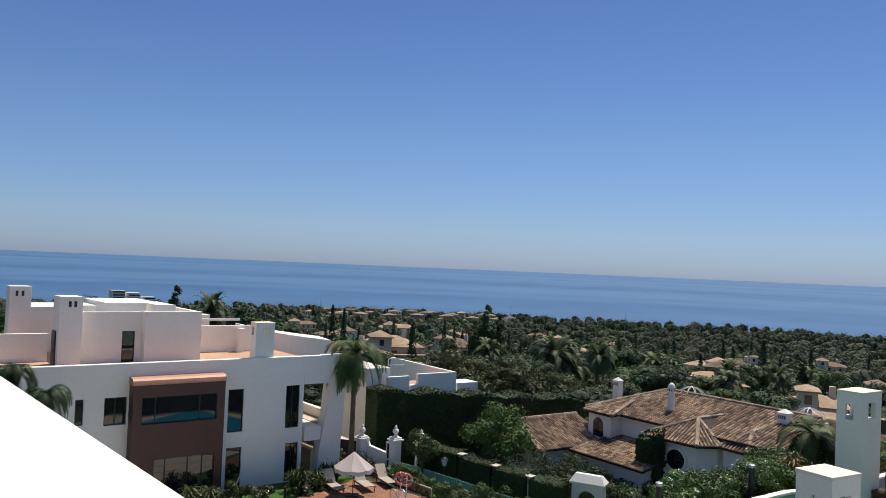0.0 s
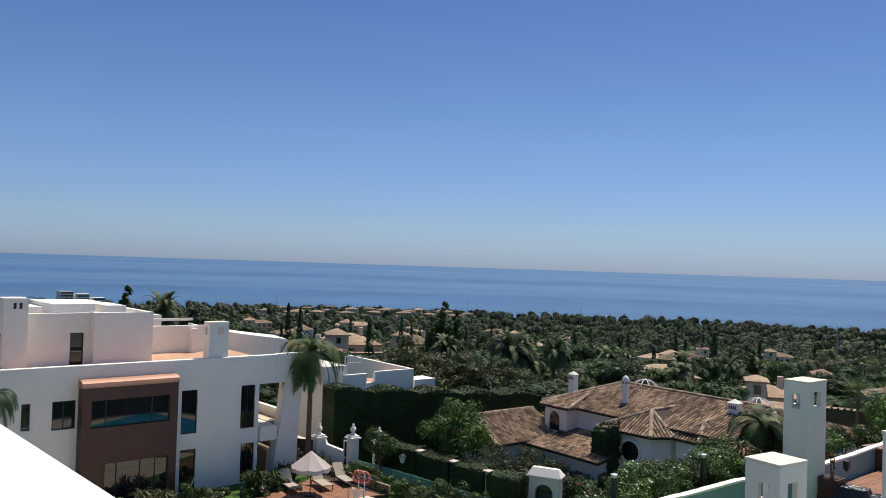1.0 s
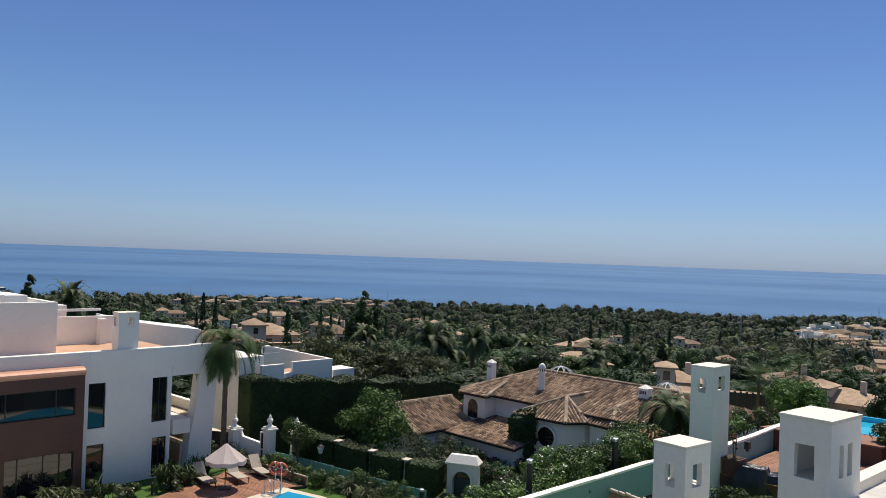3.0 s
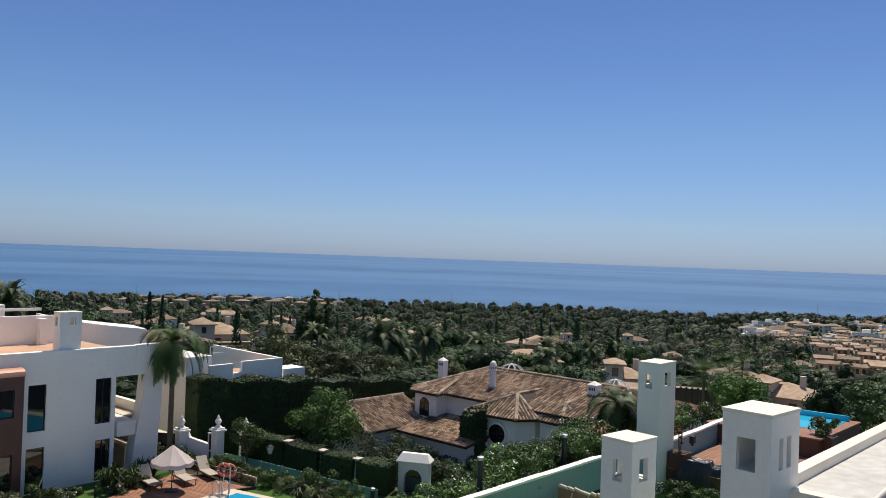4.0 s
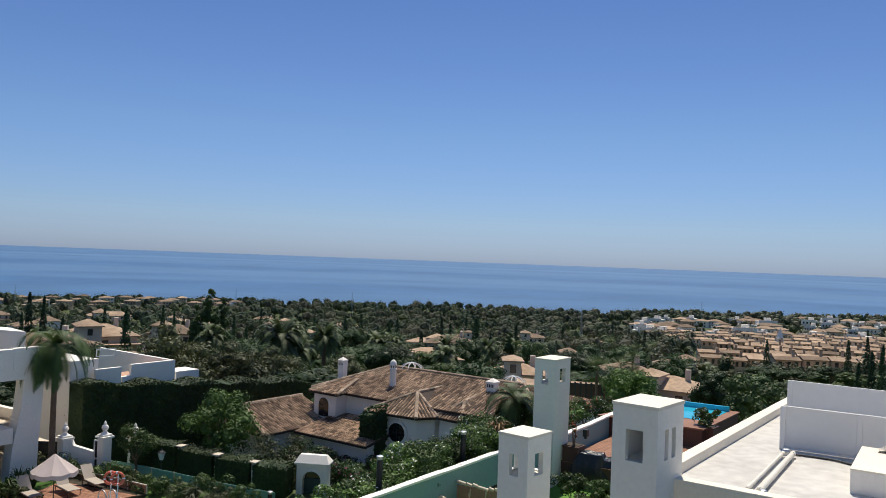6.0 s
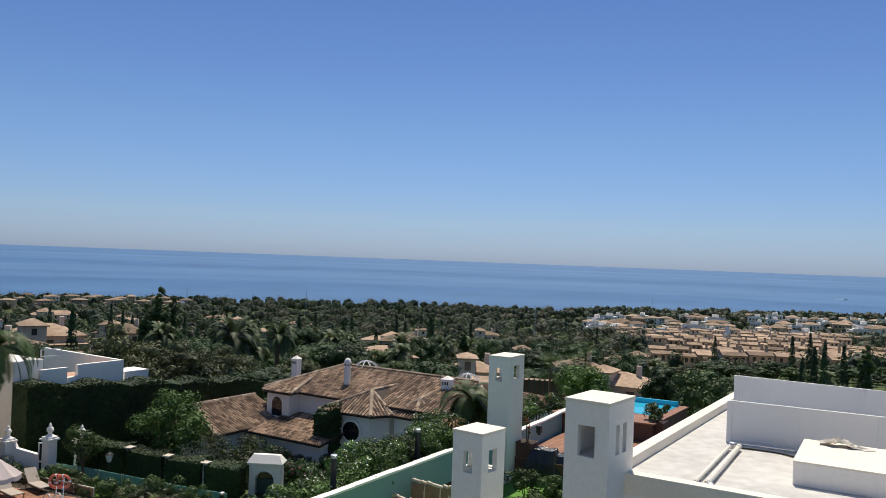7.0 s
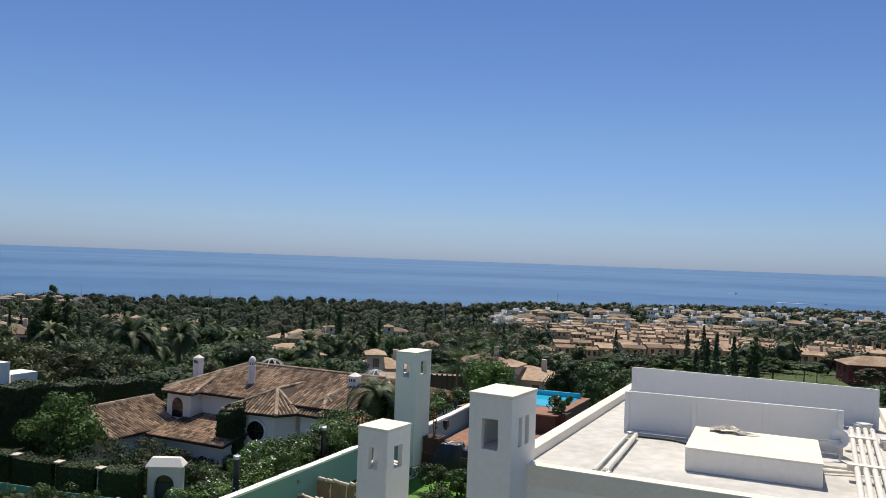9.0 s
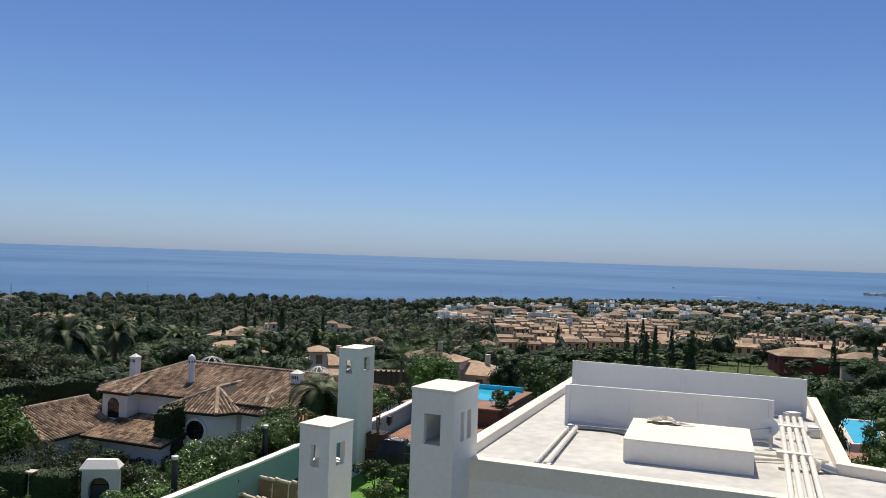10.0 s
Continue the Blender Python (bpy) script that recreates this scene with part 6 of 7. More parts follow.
spread(pc, [(x, y, s, i * 77, sz) for i, (x, y, s, sz) in enumerate((
    (15.2, 103.8, 1.05, 1.35), (32.1, 115.6, 1.0, 1.2), (25.8, 127.3, 1.0, 1.35), (45.2, 121.9, 0.9, 1.0), (-34.5, 114.9, 0.95, 1.95), (18.0, 105.5, 0.8, 1.1), (37.5, 126, 0.9, 1.2), (52, 140, 0.9, 1.2), (8, 132, 0.9, 1.3), (66, 152, 0.9, 1.2), (76, 160, 0.9, 1.2), (40, 160, 0.9, 1.3), (-20, 150, 0.9, 1.3), (28, 170, 1.0, 1.4), (87.7, 109.2, 1.0, 0.95), (19.5, 118, 0.8, 0.85), (-12, 96, 0.9, 0.95), (-28, 118, 0.9, 0.9), (60, 128, 0.8, 0.8), (73, 190, 1.1, 1.1), (84, 176, 1.0, 1.1), (50, 175, 1.0, 1.1), (-14, 170, 1.1, 1.1), (100, 205, 1.1, 1.1), (110, 214, 1.1, 1.1), (130, 170, 1.0, 1.1), (142, 120, 1.0, 0.9), (55, 240, 1.2, 1.2), (90, 238, 1.2, 1.2)))])
fp = fan_palm_thing(33, 7.6, 1.9)
spread(fp, [(39.2, 64.0, 0.95, 0, 1.0), (62, 95, 1.0, 40, 1.0), (66, 98, 1.0, 80, 1.1), (97, 143, 1.1, 10, 1.3), (103, 146, 1.1, 60, 1.4), (80, 205, 1.3, 0, 1.4), (120, 190, 1.3, 20, 1.4), (125, 195, 1.3, 90, 1.5), (-8, 175, 1.2, 0, 1.3)])
bt = tree_thing("garden_tree", 3, LEAFBRIGHT, 8.0, 2.7, 2.5, 44, 110, 0.13, "bright green broad-crowned tree behind the pool", group="garden trees", rc=0.95, core=0.45)
bt.matrix_world = at_ground(41.9, 62.3)
dt = tree_thing("garden_tree", 4, LEAF, 9.3, 1.5, 3.2, 40, 120, 0.10, "dark green upright tree beside the flat roof", group="garden trees", rc=0.8, core=0.5)
spread(dt, [(33.1, 37.6, 0.9, 0, 0.98), (38.0, 40.4, 1.05, 60, 0.9), (40.5, 42.0, 1.0, 100, 0.82), (37.6, 20.6, 0.5, 30, 0.80), (36.9, 20.9, 0.45, 120, 0.6), (36.3, 16.9, 0.8, 200, 0.86), (34.6, 15.2, 1.0, 290, 0.82), (36.4, 18.1, 0.45, 60, 0.66), (45.5, 36, 1.0, 10, 0.6), (48, 33.5, 1.0, 40, 0.62)])
ot = tree_thing("pepper_tree", 5, LEAFGREY, 10.5, 3.6, 3.6, 60, 110, 0.15, "grey-green feathery tree behind the tall hedge", group="garden trees", rc=1.2, core=0.5)
spread(ot, [(1.5, 74, 1.0, 0, 0.98), (6.6, 77, 1.0, 70, 0.85), (-3.5, 72, 0.8, 140, 0.8), (12, 84, 0.9, 20, 0.8), (20, 88, 0.9, 200, 0.72)])

kinds = [
    tree_thing("broad_tree", 6, LEAF, 8.5, 3.6, 2.9, 46, 150, 0.14, "broad green tree in the wooded hillside", rc=1.35),
    tree_thing("broad_tree", 7, LEAFDARK, 9.0, 3.9, 2.6, 46, 150, 0.14, "dark green broad tree in the wooded hillside", rc=1.4),
    tree_thing("broad_tree", 8, LEAFGREY, 7.5, 3.2, 2.6, 40, 150, 0.13, "grey-green broad tree in the wooded hillside", rc=1.2),
    tree_thing("umbrella_pine", 9, LEAFDARK, 10.0, 4.6, 1.6, 48, 150, 0.14, "umbrella pine with a flat dark crown", rc=1.3),
]
# footprints kept clear: x, y, radius
HOUSES = [(87.9, 253, 15, 9), (159, 412, 16, 10), (121, 305, 9, 8), (95.4, 196, 9, 8), (130.5, 194, 11, 8), (88.8, 154, 10, 8), (114, 152, 11, 8), (173.8, 227, 8, 8), (-52.7, 390, 21, 12), (-30.2, 521, 24, 14), (-18.7, 363, 16, 10), (8.7, 454, 10, 9), (190, 112, 16, 12), (193, 99, 10, 9), (52, 300, 12, 9), (24, 410, 14, 10), (205, 330, 13, 9), (150, 300, 11, 9), (60, 420, 14, 9), (110, 480, 15, 10), (-75, 330, 14, 10), (-95, 520, 20, 12), (70, 560, 16, 10)]


NEARER = [(-15.4, 117.5, 13, 9, 0.6, 1), (-10.0, 150, 11, 9, -1.0, 1), (-4.0, 97, 10, 8, 0.6, 1), (3.4, 190, 10, 9, -4.6, 2), (48.8, 141.5, 11, 9, -4.4, 2), (46.0, 94.5, 6, 5.5, -1.0, 2), (67.0, 178, 11, 8, -5.9, 1), (72.5, 97.5, 9, 8, -3.5, 1), (72.5, 109.5, 7, 7, -3.0, 2)]


def free(x, y, pad=2.0, front=5.0):
    """True where no house stands and no house is screened from the hill above."""
    r = math.hypot(x, y)
    for hx, hy, w, d in HOUSES + [h[:4] for h in NEARER]:
        hr = math.hypot(hx, hy)
        lat = (x * hy - y * hx) / hr
        along = hr - (x * hx + y * hy) / hr
        if abs(lat) < w * 0.5 + pad and -d < along < front + hr * 0.03:
            return False
    return True


def in_town(x, y):
    az, r = math.degrees(math.atan2(x, y)), math.hypot(x, y)
    if az > 51 and 420 < r < 610 or r > 0.74 * shore(az):
        return False
    return (az > 38 and 250 < r < 640 and az < 66) or (az > 33.5 and 520 < r < 950 and az < 66)


rng = np.random.default_rng(77)
spots = [(r * math.sin(radians(a)), r * math.cos(radians(a)), 1.35, a * 40, h) for a, r, h in ((-30, 140, 1.72), (-28.3, 148, 1.78), (-26.8, 138, 1.6), (-25.2, 150, 1.7), (-23.6, 142, 1.45), (-21.0, 150, 1.5), (-18.2, 140, 1.55), (-15.0, 150, 1.6), (-13.2, 145, 1.6), (-11.5, 150, 1.5))]
tries = 0
while len(spots) < 470 and tries < 30000:
    tries += 1
    r = 70 + 165 * rng.uniform() ** 0.8
    az = rng.uniform(-34, 70)
    x, y = r * math.sin(radians(az)), r * math.cos(radians(az))
    if az < -9 and r < 95 or in_town(x, y) or (r < 98 and 24 < az < 45):
        continue
    low = 0.5 if 38 < az < 63 and r > 105 else 1.0
    if low < 1 and rng.uniform() < 0.1:
        continue
    if not free(x, y) or any((x - a) ** 2 + (y - b) ** 2 < 4.9 ** 2 for a, b, *_ in spots):
        continue
    spots.append((x, y, rng.uniform(0.65, 1.25) * (0.75 if low < 1 else 1), rng.uniform(0, 360), low * (rng.uniform(0.5, 0.9) if r < 130 else rng.uniform(0.6, 1.15))))
for k in range(4):
    spread(kinds[k], spots[k::4])

# ---- far woods ----
verts, faces, base = [], [], 0
cc, oo = [], []
count = 0
groups = {0: [], 1: [], 2: []}
tries = 0
while count < 7200 and tries < 60000:
    tries += 1
    r = 225 + 1030 * rng.uniform() ** 0.8
    az = rng.uniform(-38, 72)
    if r > shore(az) - 12:
        continue
    x, y = r * math.sin(radians(az)), r * math.cos(radians(az))
    if in_town(x, y) and rng.uniform() > (0.22 if r < 560 else 0.5) or (r < 600 and not free(x, y, 2.0, 7.0)):
        continue
    pick = int(abs(noise.noise((x * 0.012, y * 0.012, 7.0))) * 7 + rng.uniform(0, 1.2)) % 3
    groups[pick].append((x, y, r))
    count += 1
for pick, mat in enumerate(WOODS):
    cs, os_, blobs = [], [], []
    for x, y, r in groups[pick]:
        n = 170 if r < 380 else 90 if r < 560 else 44
        big = rng.uniform() < (0.4 if r > 760 else 0.22)
        w = rng.uniform(4.5, 7.5) if big else rng.uniform(1.7, 4.2)
        h = (rng.uniform(7.5, 11.5) if big else rng.uniform(3.8, 8.5)) * (1.08 if r > 760 else 0.85 if r > 600 else 0.6 if in_town(x, y) else 1.0)
        d = rng.normal(0, 1, (n, 3))
        d[:, 2] = np.abs(d[:, 2]) * 0.9 - 0.2
        d /= np.linalg.norm(d, axis=1)[:, None]
        cs.append(np.array([x, y, ground_z(x, y) + h * 0.45]) + d * np.array([w, w, h * 0.55]) * rng.uniform(0.7, 1.1, (n, 1)))
        os_.append(d)
        blobs.append((x, y, ground_z(x, y) + h * 0.45, w * 0.74, h * 0.42))
    v, f = leaf_cards(rng, np.concatenate(cs), np.concatenate(os_), 0.52, 0.65, 0.35)
    v, f = with_cores(v, f, blobs)
    tagged(new("far_woods", mesh_from("far_woods", v.tolist(), f, mat)), ["green tree crowns covering the far slope", "dark green tree crowns covering the far slope", "grey-green tree crowns covering the far slope"][pick], "woods", kind="stuff")
# undergrowth between the near trees
cs = []
while len(cs) < 42000:
    r, az = 58 + 240 * rng.uniform() ** 0.9, rng.uniform(-34, 70)
    x, y = r * math.sin(radians(az)), r * math.cos(radians(az))
    if (az < -9 and r < 85) or (24 < az < 45 and r < 100) or not free(x, y, 1.0, 4.0):
        continue
    b = max(0.0, noise.noise((x * 0.15, y * 0.15, 2.0)) + 0.35)
    for k in range(6):
        cs.append((x + rng.normal(0, 0.5), y + rng.normal(0, 0.5), ground_z(x, y) + rng.uniform(0.0, 0.3 + 2.2 * b)))
v, f = leaf_cards(rng, cs, [(0, -0.3, 1)] * len(cs), 0.2, 0.6, 0.7)
tagged(new("undergrowth", mesh_from("undergrowth", v.tolist(), f.tolist(), LEAF)), "green undergrowth between the trees", "undergrowth", kind="stuff")


# ---- houses among the trees ----
DARKWIN = glass_material("far_window", (0.03, 0.03, 0.035), 0.2)


def hip_roof(bm, w, d, z, h, over=0.5):
    x, y = w / 2 + over, d / 2 + over
    r = max(0.2, x - y * 0.95)
    lo = [bm.verts.new(c) for c in ((-x, -y, z), (x, -y, z), (x, y, z), (-x, y, z))]
    e = [bm.verts.new((v.co.x, v.co.y, z - 0.18)) for v in lo]
    a, b = bm.verts.new((-r, 0, z + h)), bm.verts.new((r, 0, z + h))
    for f in ((lo[0], lo[1], b, a), (lo[1], lo[2], b), (lo[2], lo[3], a, b), (lo[3], lo[0], a)):
        bm.faces.new(f)
    bm.faces.new(e[::-1])
    for i in range(4):
        j = (i + 1) % 4
        bm.faces.new((e[i], e[j], lo[j], lo[i]))


def far_house(m, w, d, floors, mat, label, roofmat=None, group="houses on the hillside", tower=True, seed=0, sunk=7.0):
    rg = np.random.default_rng(seed)
    t = root("house", m, label, "house", group)
    h = 2.9 * floors
    bm = B()
    box(bm, -w / 2, -d / 2, -sunk, w / 2, d / 2, h)
    part("wall", bm, mat, t)
    bm = B()
    hip_roof(bm, w, d, h + 0.002, d * 0.2)
    r = part("roof", bm, roofmat or FARTILE, t, "hipped clay tile roof")
    bm = B()
    box(bm, w * 0.22, 0.3, h + 0.2, w * 0.22 + 0.7, 1.0, h + d * 0.2 + 1.0)
    part("chimney", bm, mat, r)
    if tower:
        tw, tx = w * 0.34, (-1) ** seed * w * 0.22
        bm = B()
        box(bm, tx - tw / 2, -d / 2 - 1.2, -sunk, tx + tw / 2, -d / 2 + tw, h + 1.9)
        part("tower", bm, mat, t)
        bm = B()
        hip_roof(bm, tw, tw + 1.2, h + 1.902, tw * 0.28, 0.4)
        bmesh.ops.translate(bm, vec=(tx, -d / 2 - 0.6 + tw / 2, 0), verts=bm.verts)
        part("tower_roof", bm, roofmat or FARTILE, t, "small hipped clay tile roof")
        bm = B()
        box(bm, tx - 0.4, -d / 2 - 1.26, h + 0.3, tx + 0.4, -d / 2 - 1.19, h + 1.4)
        part("window", bm, DARKWIN, t)
        bm = B()
        box(bm, -(tx - tw / 2) - 0.6 if tx > 0 else tx + tw / 2 + 0.3, -d / 2 - 2.4, h * 0.52, w / 2 + 0.3 if tx < 0 else -w / 2 - 0.3, -d / 2 - 0.01, h * 0.52 + 0.15)
        part("porch_roof", bm, roofmat or FARTILE, t, "lean-to tiled porch roof")
    for fl in range(floors):
        n = max(2, int(w / 3.2))
        for i in range(n):
            u = -w / 2 + (i + 0.5) * w / n + rg.uniform(-0.2, 0.2)
            bm = B()
            box(bm, u - 0.55, -d / 2 - 0.03, 2.9 * fl + 0.7, u + 0.55, -d / 2 + 0.05, 2.9 * fl + 2.2)
            part("window", bm, DARKWIN, t)
    for y in (-d * 0.2, d * 0.2):
        for sx in (-1, 1):
            bm = B()
            box(bm, sx * w / 2 - 0.05, y - 0.5, 0.8, sx * w / 2 + 0.05, y + 0.5, 2.2)
            part("window", bm, DARKWIN, t)
    return t


CREAMWALL = material("cream_render", (0.66, 0.55, 0.44), 0.9, 0.08, 0.1, 2.0, 0.0, 0.0, 0.3, None, 0.12)
for i, (x, y, w, d) in enumerate(HOUSES):
    face = -math.degrees(math.atan2(x, y))
    red = i in (12,)
    far_house(at_ground(x, y, 1, face + (i * 37 % 50) - 25, -1.6), w, d * 0.8, 1 if i % 3 == 1 or red else 2, REDWALL if red else (CREAMWALL if i % 4 else FARWHITE), "dark red house with a tiled roof" if red else "cream hillside house with a hipped clay roof", None, "houses on the hillside", i % 3 != 1 and not red, i)

for i, (x, y, w, d, ridge, floors) in enumerate(NEARER):
    face = -math.degrees(math.atan2(x, y)) + (i * 29 % 40) - 20
    far_house(pose(x, y, ridge - 2.9 * floors - d * 0.2, 0, 0, face), w, d, floors, CREAMWALL, "cream house with a sunlit clay tile roof among the trees", None, "houses on the hillside", i % 2 == 1, i, 14.0)

# ---- town: stepped ochre terraces, cream rows and white blocks ----
def terrace_unit(seed, mat, label, group):
    t = root("terraced_house", Matrix(), label, "terraced house", group)
    w = 7.6
    slabs = (("lower_storey", (-w / 2, -5.5, -3, w / 2, 5, 2.8)), ("upper_storey", (-w / 2 + 0.02, -2.4, 2.802, w / 2 - 0.02, 5, 5.6)))
    for n_, b_ in slabs:
        slab(n_, t, mat, b_, bevel=0)
    slab("balcony_wall", t, mat, (-w / 2 + 0.01, -5.5, 2.802, w / 2 - 0.01, -5.3, 3.7), bevel=0)
    for z, y0, y1, n_ in ((2.95, -4.2, -2.38, "awning_roof"), (5.602, -3.1, 0.6, "roof"), (5.62, 5.4, 0.602, "back_roof")):
        bm = B()
        vs = [bm.verts.new(c) for c in ((-w / 2 - 0.1, y0, z), (w / 2 + 0.1, y0, z), (w / 2 + 0.1, y1, z + abs(y1 - y0) * 0.22 if n_ != "back_roof" else 6.41), (-w / 2 - 0.1, y1, z + abs(y1 - y0) * 0.22 if n_ != "back_roof" else 6.41), (-w / 2 - 0.1, y0, z - 0.2), (w / 2 + 0.1, y0, z - 0.2), (w / 2 + 0.1, y1, z), (-w / 2 - 0.1, y1, z))]
        for f in ((0, 1, 2, 3), (7, 6, 5, 4), (0, 4, 5, 1), (1, 5, 6, 2), (2, 6, 7, 3), (3, 7, 4, 0)):
            bm.faces.new([vs[k] for k in f])
        part(n_, bm, FARTILE, t, "clay tile roof slope")
    for u in (-2.2, 0.4, 2.4):
        slab("window", t, DARKWIN, (u - 0.6, -5.54, 0.4, u + 0.6, -5.48, 2.2), bevel=0)
        slab("window", t, DARKWIN, (u - 0.5, -2.44, 3.2, u + 0.5, -2.38, 5.0), bevel=0)
    slab("chimney", t, mat, (2.2, 1.5, 5.6, 3.0, 2.3, 8.3), bevel=0)
    slab("chimney_cap", t, FARTILE, (2.05, 1.35, 8.302, 3.15, 2.45, 8.5), bevel=0)
    return t


def on_slope(az, r, turn):
    x, y = r * math.sin(radians(az)), r * math.cos(radians(az))
    return pose(x, y, ground_z(x, y), 0, 0, -az + turn)


och = terrace_unit(1, OCHRE, "ochre terraced house with stepped clay roofs", "ochre terraces")
crm = terrace_unit(2, CREAMWALL, "cream terraced house with clay roofs", "cream terraces")
first = [True, True]
RANKS = [  # which, distance, azimuth from, to, turn
    (0, 268, 44, 58, 12), (0, 292, 39.2, 61, 8), (0, 318, 39.0, 64, 5), (0, 346, 40, 66, 0), (0, 378, 42, 66, -8), (0, 412, 39, 50, 6), (1, 455, 37.5, 50.5, 10), (1, 500, 36.5, 51.5, -6), (1, 545, 35.0, 53, 8), (1, 595, 34.5, 52, -10)]
rng = np.random.default_rng(5)
for which, r, a0, a1, turn in RANKS:
    step = math.degrees(7.9 / r)
    az, k = a0, 0
    while az < a1:
        k += 1
        if k % 6 == 0 and rng.uniform() < 0.8:
            az += step * rng.uniform(0.5, 1.6)
            continue
        m = on_slope(az, r + 5 * math.sin(k * 0.9 + r), turn + 5 * math.sin(k * 0.5)) @ Matrix.Translation((0, 0, rng.uniform(-0.8, 0.6)))
        ob = (och, crm)[which]
        if first[which]:
            ob.matrix_world = m
            first[which] = False
        else:
            copy_thing(ob, m)
        az += step


def white_block(seed, mat, label, tiled):
    t = root("town_house", Matrix(), label, "town house", "white town houses")
    rg = np.random.default_rng(seed)
    w, d, h = 11, 9, 6.5
    slab("wall", t, mat, (-w / 2, -d / 2, -3, w / 2, d / 2, h), bevel=0)
    slab("annex", t, mat, (-w / 2 - 3, -d / 2 - 1.5, -3, -w / 2 + 2, d / 2 - 2, h * 0.55), bevel=0)
    if tiled:
        bm = B()
        hip_roof(bm, w, d, h + 0.002, 1.8)
        part("roof", bm, FARTILE, t, "hipped clay tile roof")
    else:
        slab("parapet", t, mat, (-w / 2, -d / 2, h + 0.002, w / 2, -d / 2 + 0.3, h + 0.7), bevel=0)
        slab("stair_head", t, mat, (-1, 0, h + 0.002, 2.5, 3, h + 2.4), bevel=0)
    for fl in (0, 1):
        for u in (-3.6, -1.2, 1.2, 3.6):
            slab("window", t, DARKWIN, (u - 0.55, -d / 2 - 0.04, 0.7 + fl * 3, u + 0.55, -d / 2 + 0.02, 2.3 + fl * 3), bevel=0)
    return t


wb = [white_block(1, FARWHITE, "white flat-roofed town house", False), white_block(2, FARWHITE, "white town house with a clay tile roof", True), white_block(3, OCHRE, "sand-coloured town house with a clay tile roof", True)]
seen_ = [True, True, True]
placed = 0
while placed < 150:
    r, az = rng.uniform(560, 1180), rng.uniform(34, 68)
    if az < 40 and r > 800 or r > 0.80 * shore(az) or (49 < az < 68 and 560 < r < 660):
        continue
    k = int(rng.choice([0, 1, 2], p=[0.45, 0.35, 0.20]))
    base_m = on_slope(az, r, rng.uniform(-35, 35))
    m = base_m @ Matrix.Diagonal((rng.uniform(0.8, 1.5), 1, rng.uniform(0.8, 1.25), 1))
    if seen_[k]:
        wb[k].matrix_world = base_m
        seen_[k] = False
    else:
        copy_thing(wb[k], m)
    placed += 1
# tile-roofed houses on the low headland
for i in range(22):
    az, r = -9.5 + 14.5 * i / 21 + rng.uniform(-0.3, 0.3), 790 + 60 * math.sin(i * 2.1)
    copy_thing(wb[2 if i % 3 else 1], on_slope(az, r, 30 * math.sin(i)) @ Matrix.Diagonal((rng.uniform(0.7, 1.2), 0.9, rng.uniform(0.7, 0.9), 1)) @ Matrix.Translation((0, 0, 1.8 + 2.4 * math.sin(math.pi * i / 21))))
# church tower with a pale spire
ch = root("church_tower", on_slope(43.6, 430, 0) @ Matrix.Scale(0.72, 4), "pale church tower with a grey spire", "church tower")
slab("shaft", ch, FARWHITE, (-2.2, -2.2, -3, 2.2, 2.2, 11), bevel=0)
bm = B()
tube(bm, (0, 0, 11.002), (0, 0, 18), 2.4, 0.1, 4)
part("spire", bm, PANELW, ch, "pale grey spire")
slab("belfry_opening", ch, DARKWIN, (-0.7, -2.24, 7, 0.7, -2.19, 10), bevel=0)
# hotel slabs by the shore
for i, (az, w, h) in enumerate(((-22.9, 13, 21), (-21.9, 12, 19), (-20.9, 12, 15))):
    x, y = 860 * math.sin(radians(az)), 860 * math.cos(radians(az))
    t = root("hotel_block", pose(x, y, -46, 0, 0, -az + 20), "white seaside hotel block with banded balconies", "hotel", "hotel blocks")
    slab("wall", t, FARWHITE, (-w / 2, -5, -3, w / 2, 5, h), bevel=0)
    for k in range(int(h / 3)):
        slab("balcony_band", t, DARKWIN, (-w / 2 + 0.6, -5.06, 0.8 + k * 3, w / 2 - 0.6, -4.99, 2.2 + k * 3), bevel=0)
# lattice masts
for i, (az, r, h) in enumerate(((13.3, 640, 22), (-9.0, 800, 20), (5.0, 700, 21), (30.2, 420, 22), (38.5, 900, 22))):
    x, y = r * math.sin(radians(az)), r * math.cos(radians(az))
    t = root("radio_mast", pose(x, y, ground_z(x, y)), "thin grey lattice radio mast", "mast", "radio masts")
    for sx, sy in ((-1, -1), (1, -1), (1, 1), (-1, 1)):
        bm = B()
        tube(bm, (sx * 0.8, sy * 0.8, 0), (sx * 0.15, sy * 0.15, h), 0.07, 0.05, 4)
        part("leg", bm, STEEL, t)
    for k in range(7):
        s = 0.8 - 0.65 * k / 7
        slab("brace", t, STEEL, (-s, -s, h * k / 7, s, -s + 0.08, h * k / 7 + 0.12), bevel=0)
# breakwater, boats and wakes on the sea
def sea_z(r):
    return -47.5 + 54.0 * max(0.0, (r - 900) / 4000)


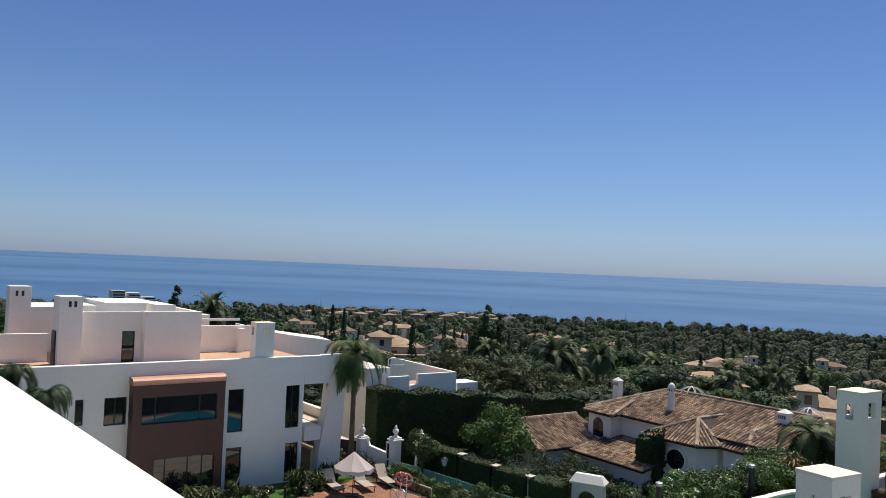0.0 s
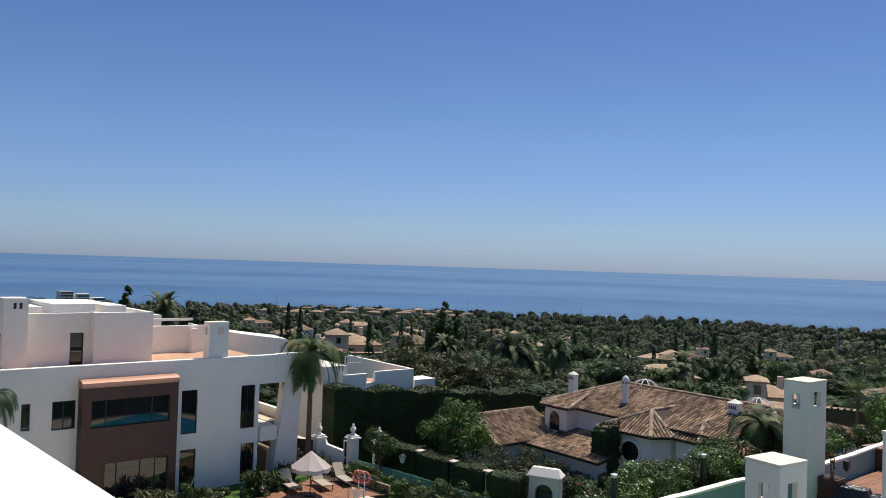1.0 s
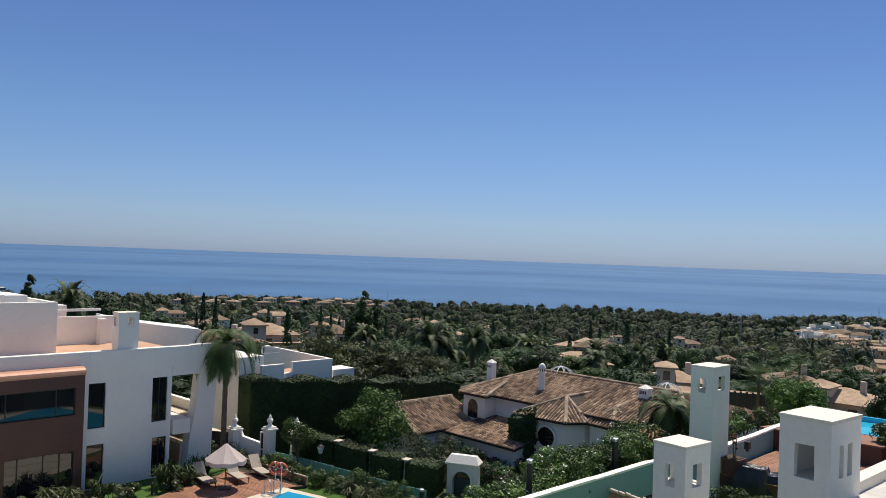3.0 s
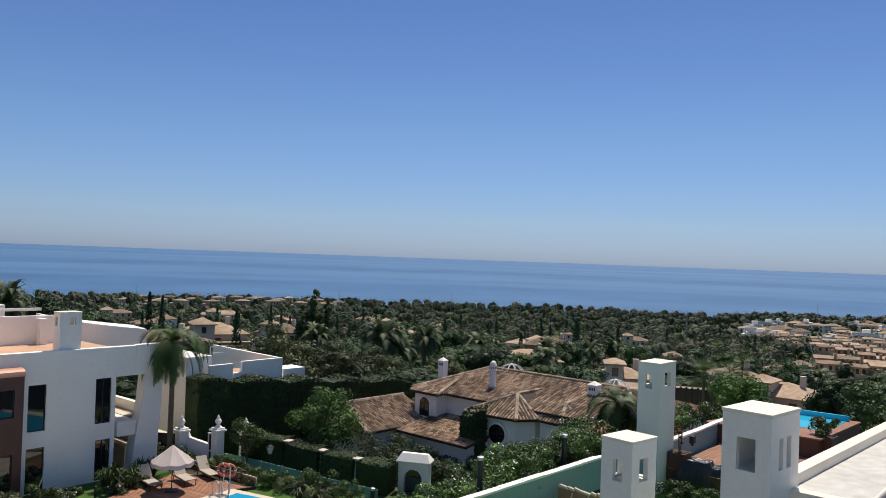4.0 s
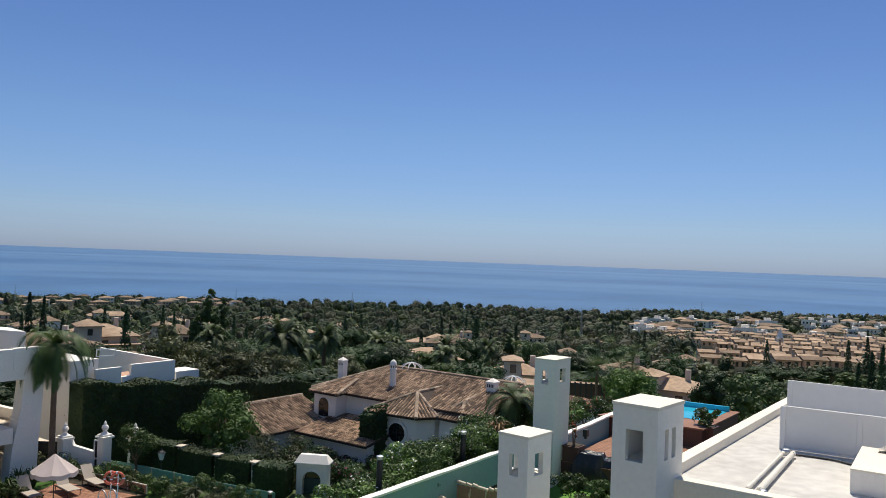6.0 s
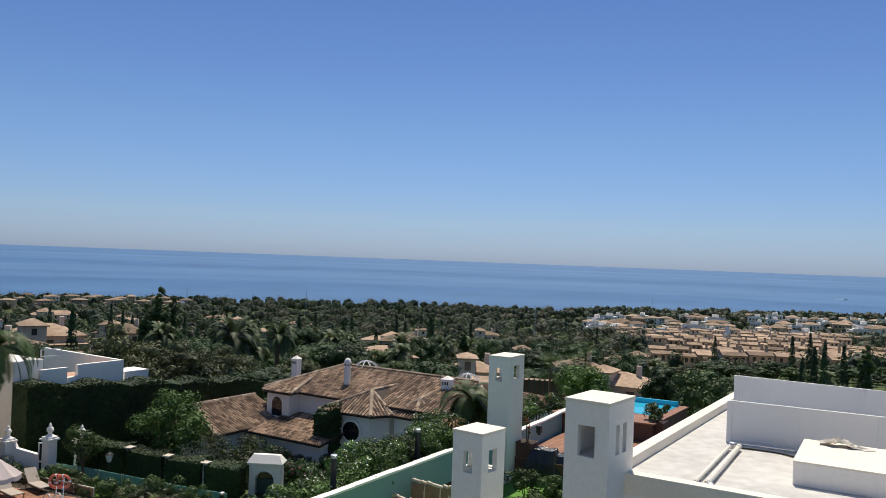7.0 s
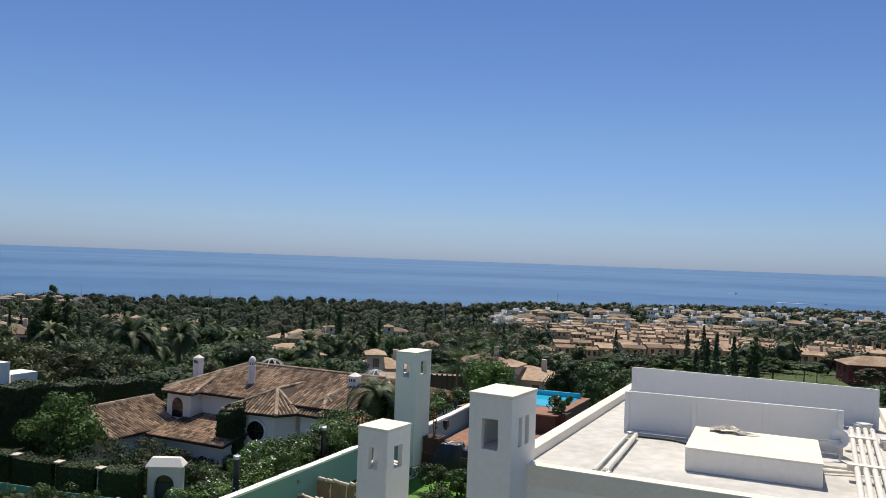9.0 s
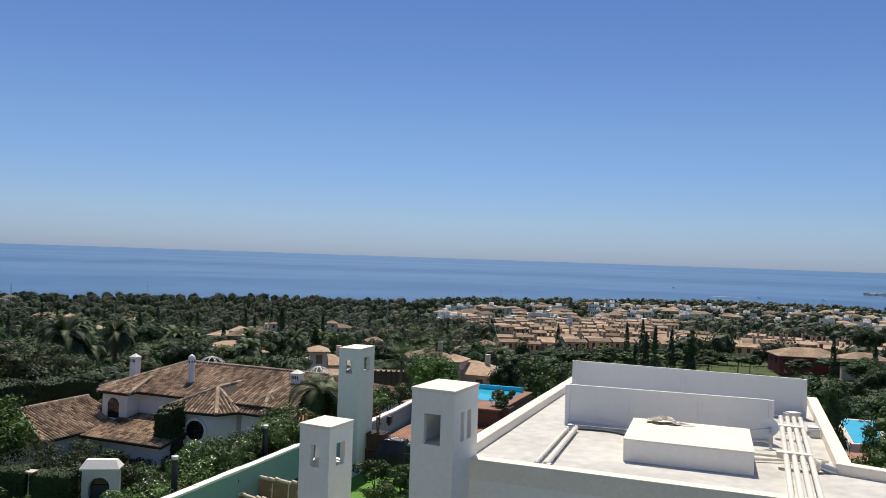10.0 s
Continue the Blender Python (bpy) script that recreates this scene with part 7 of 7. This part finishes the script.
ROCK = material("breakwater_stone", (0.62, 0.55, 0.46), 0.9, 0.25, 0.05, 0.5)
bm = B()
for k in range(60):
    az, r = 62.8 + 0.10 * k, 1780 + 2 * math.sin(k)
    x, y = r * math.sin(radians(az)), r * math.cos(radians(az))
    s = 2.2 + 1.2 * random.random()
    tube(bm, (x, y, sea_z(r) - 2), (x + random.uniform(-1, 1), y, sea_z(r) + 3.5 + 2.5 * random.random()), s * 1.9, s, 6)
single("breakwater", bm, ROCK, "sandy stone breakwater of the harbour", "breakwater", kind="structure")
FOAM = material("foam", (0.8, 0.82, 0.84), 0.9, 0.05)
for az, r, L in ((56.4, 1430, 75), (50.8, 1700, 18), (60.4, 1470, 14)):
    m = pose(r * math.sin(radians(az)), r * math.cos(radians(az)), sea_z(r) + 0.6, 0, 0, -az)
    b = root("motor_boat", m, "small white motor boat trailing foam", "boat", "motor boats")
    bm = B()
    prism(bm, [(-3, -1.2), (2, -1.2), (4, 0), (2, 1.2), (-3, 1.2)], 0, 1.2)
    part("hull", bm, PANELW, b)
    bm = B()
    box(bm, -1.2, -0.8, 1.202, 1.0, 0.8, 2.2)
    part("cabin", bm, PANELW, b)
    bm = B()
    vs = [bm.verts.new(c) for c in ((-3, -0.8, 0.0), (-3, 0.8, 0.0), (-L, 5.0, 0.2), (-L, -5.0, 0.2))]
    bm.faces.new(vs)
    part("wake", bm, FOAM, b, "white foam wake")

# ---- right-hand gardens beyond the flat roof ----
bm = B()
prism(bm, [(54.0, 28.4), (56.6, 26.8), (64.6, 31.6), (62.4, 34.2)], -4, 0.5)
t = root("swimming_pool", Matrix(), "blue swimming pool among trees", "swimming pool", "swimming pools")
part("coping", bm, PAVING, t)
bm = B()
prism(bm, [(54.6, 28.4), (56.6, 27.3), (64.0, 31.6), (62.3, 33.6)], 0.2, 0.51)
part("water", bm, POOLWATER2, t, "clear turquoise water")
bm = B()
prism(bm, [(45, 18), (56, 23), (51, 28), (42, 30)], -4, 0.45)
single("timber_terrace", bm, DECK, "brown timber terrace beside the far pool", "deck", kind="structure")
# green court with a dark slatted fence
bm = B()
prism(bm, [(34, 62.5), (39.5, 60), (44, 68.5), (37, 72)], -9, -2.0)
COURT = material("court_green", (0.16, 0.30, 0.17), 0.9, 0.08, 0.3, 5.0)
single("court", bm, COURT, "pale green sports court", "court", kind="structure")
cf = root("court_fence", oriented((36.8, 71.6), (43.4, 67.8), -2.0), "dark slatted fence behind the court", "fence")
for i in range(14):
    slab("slat", cf, FRAME, (i * 0.54, 0, 0, i * 0.54 + 0.2, 0.06, 2.6), bevel=0)
slab("rail", cf, FRAME, (0, 0.062, 2.3, 7.5, 0.12, 2.45), bevel=0)
slab("back_board", cf, BROWN, (0, 0.9, -0.5, 7.5, 0.96, 2.3), bevel=0)
hp2 = root("pavilion", pose(41.6, 76, -4.3, 0, 0, -28), "low pavilion with a pale roof behind the court", "pavilion")
slab("wall", hp2, CREAMWALL, (-4.2, -2, -2, 4.2, 3, 3.2), bevel=0)
slab("roof", hp2, FARTILE, (-4.6, -2.5, 3.202, 4.6, 3.5, 3.5), "tiled roof slab", 0)
slab("window", hp2, DARKWIN, (-3.4, -2.05, 0.5, 3.4, -1.99, 2.6), bevel=0)
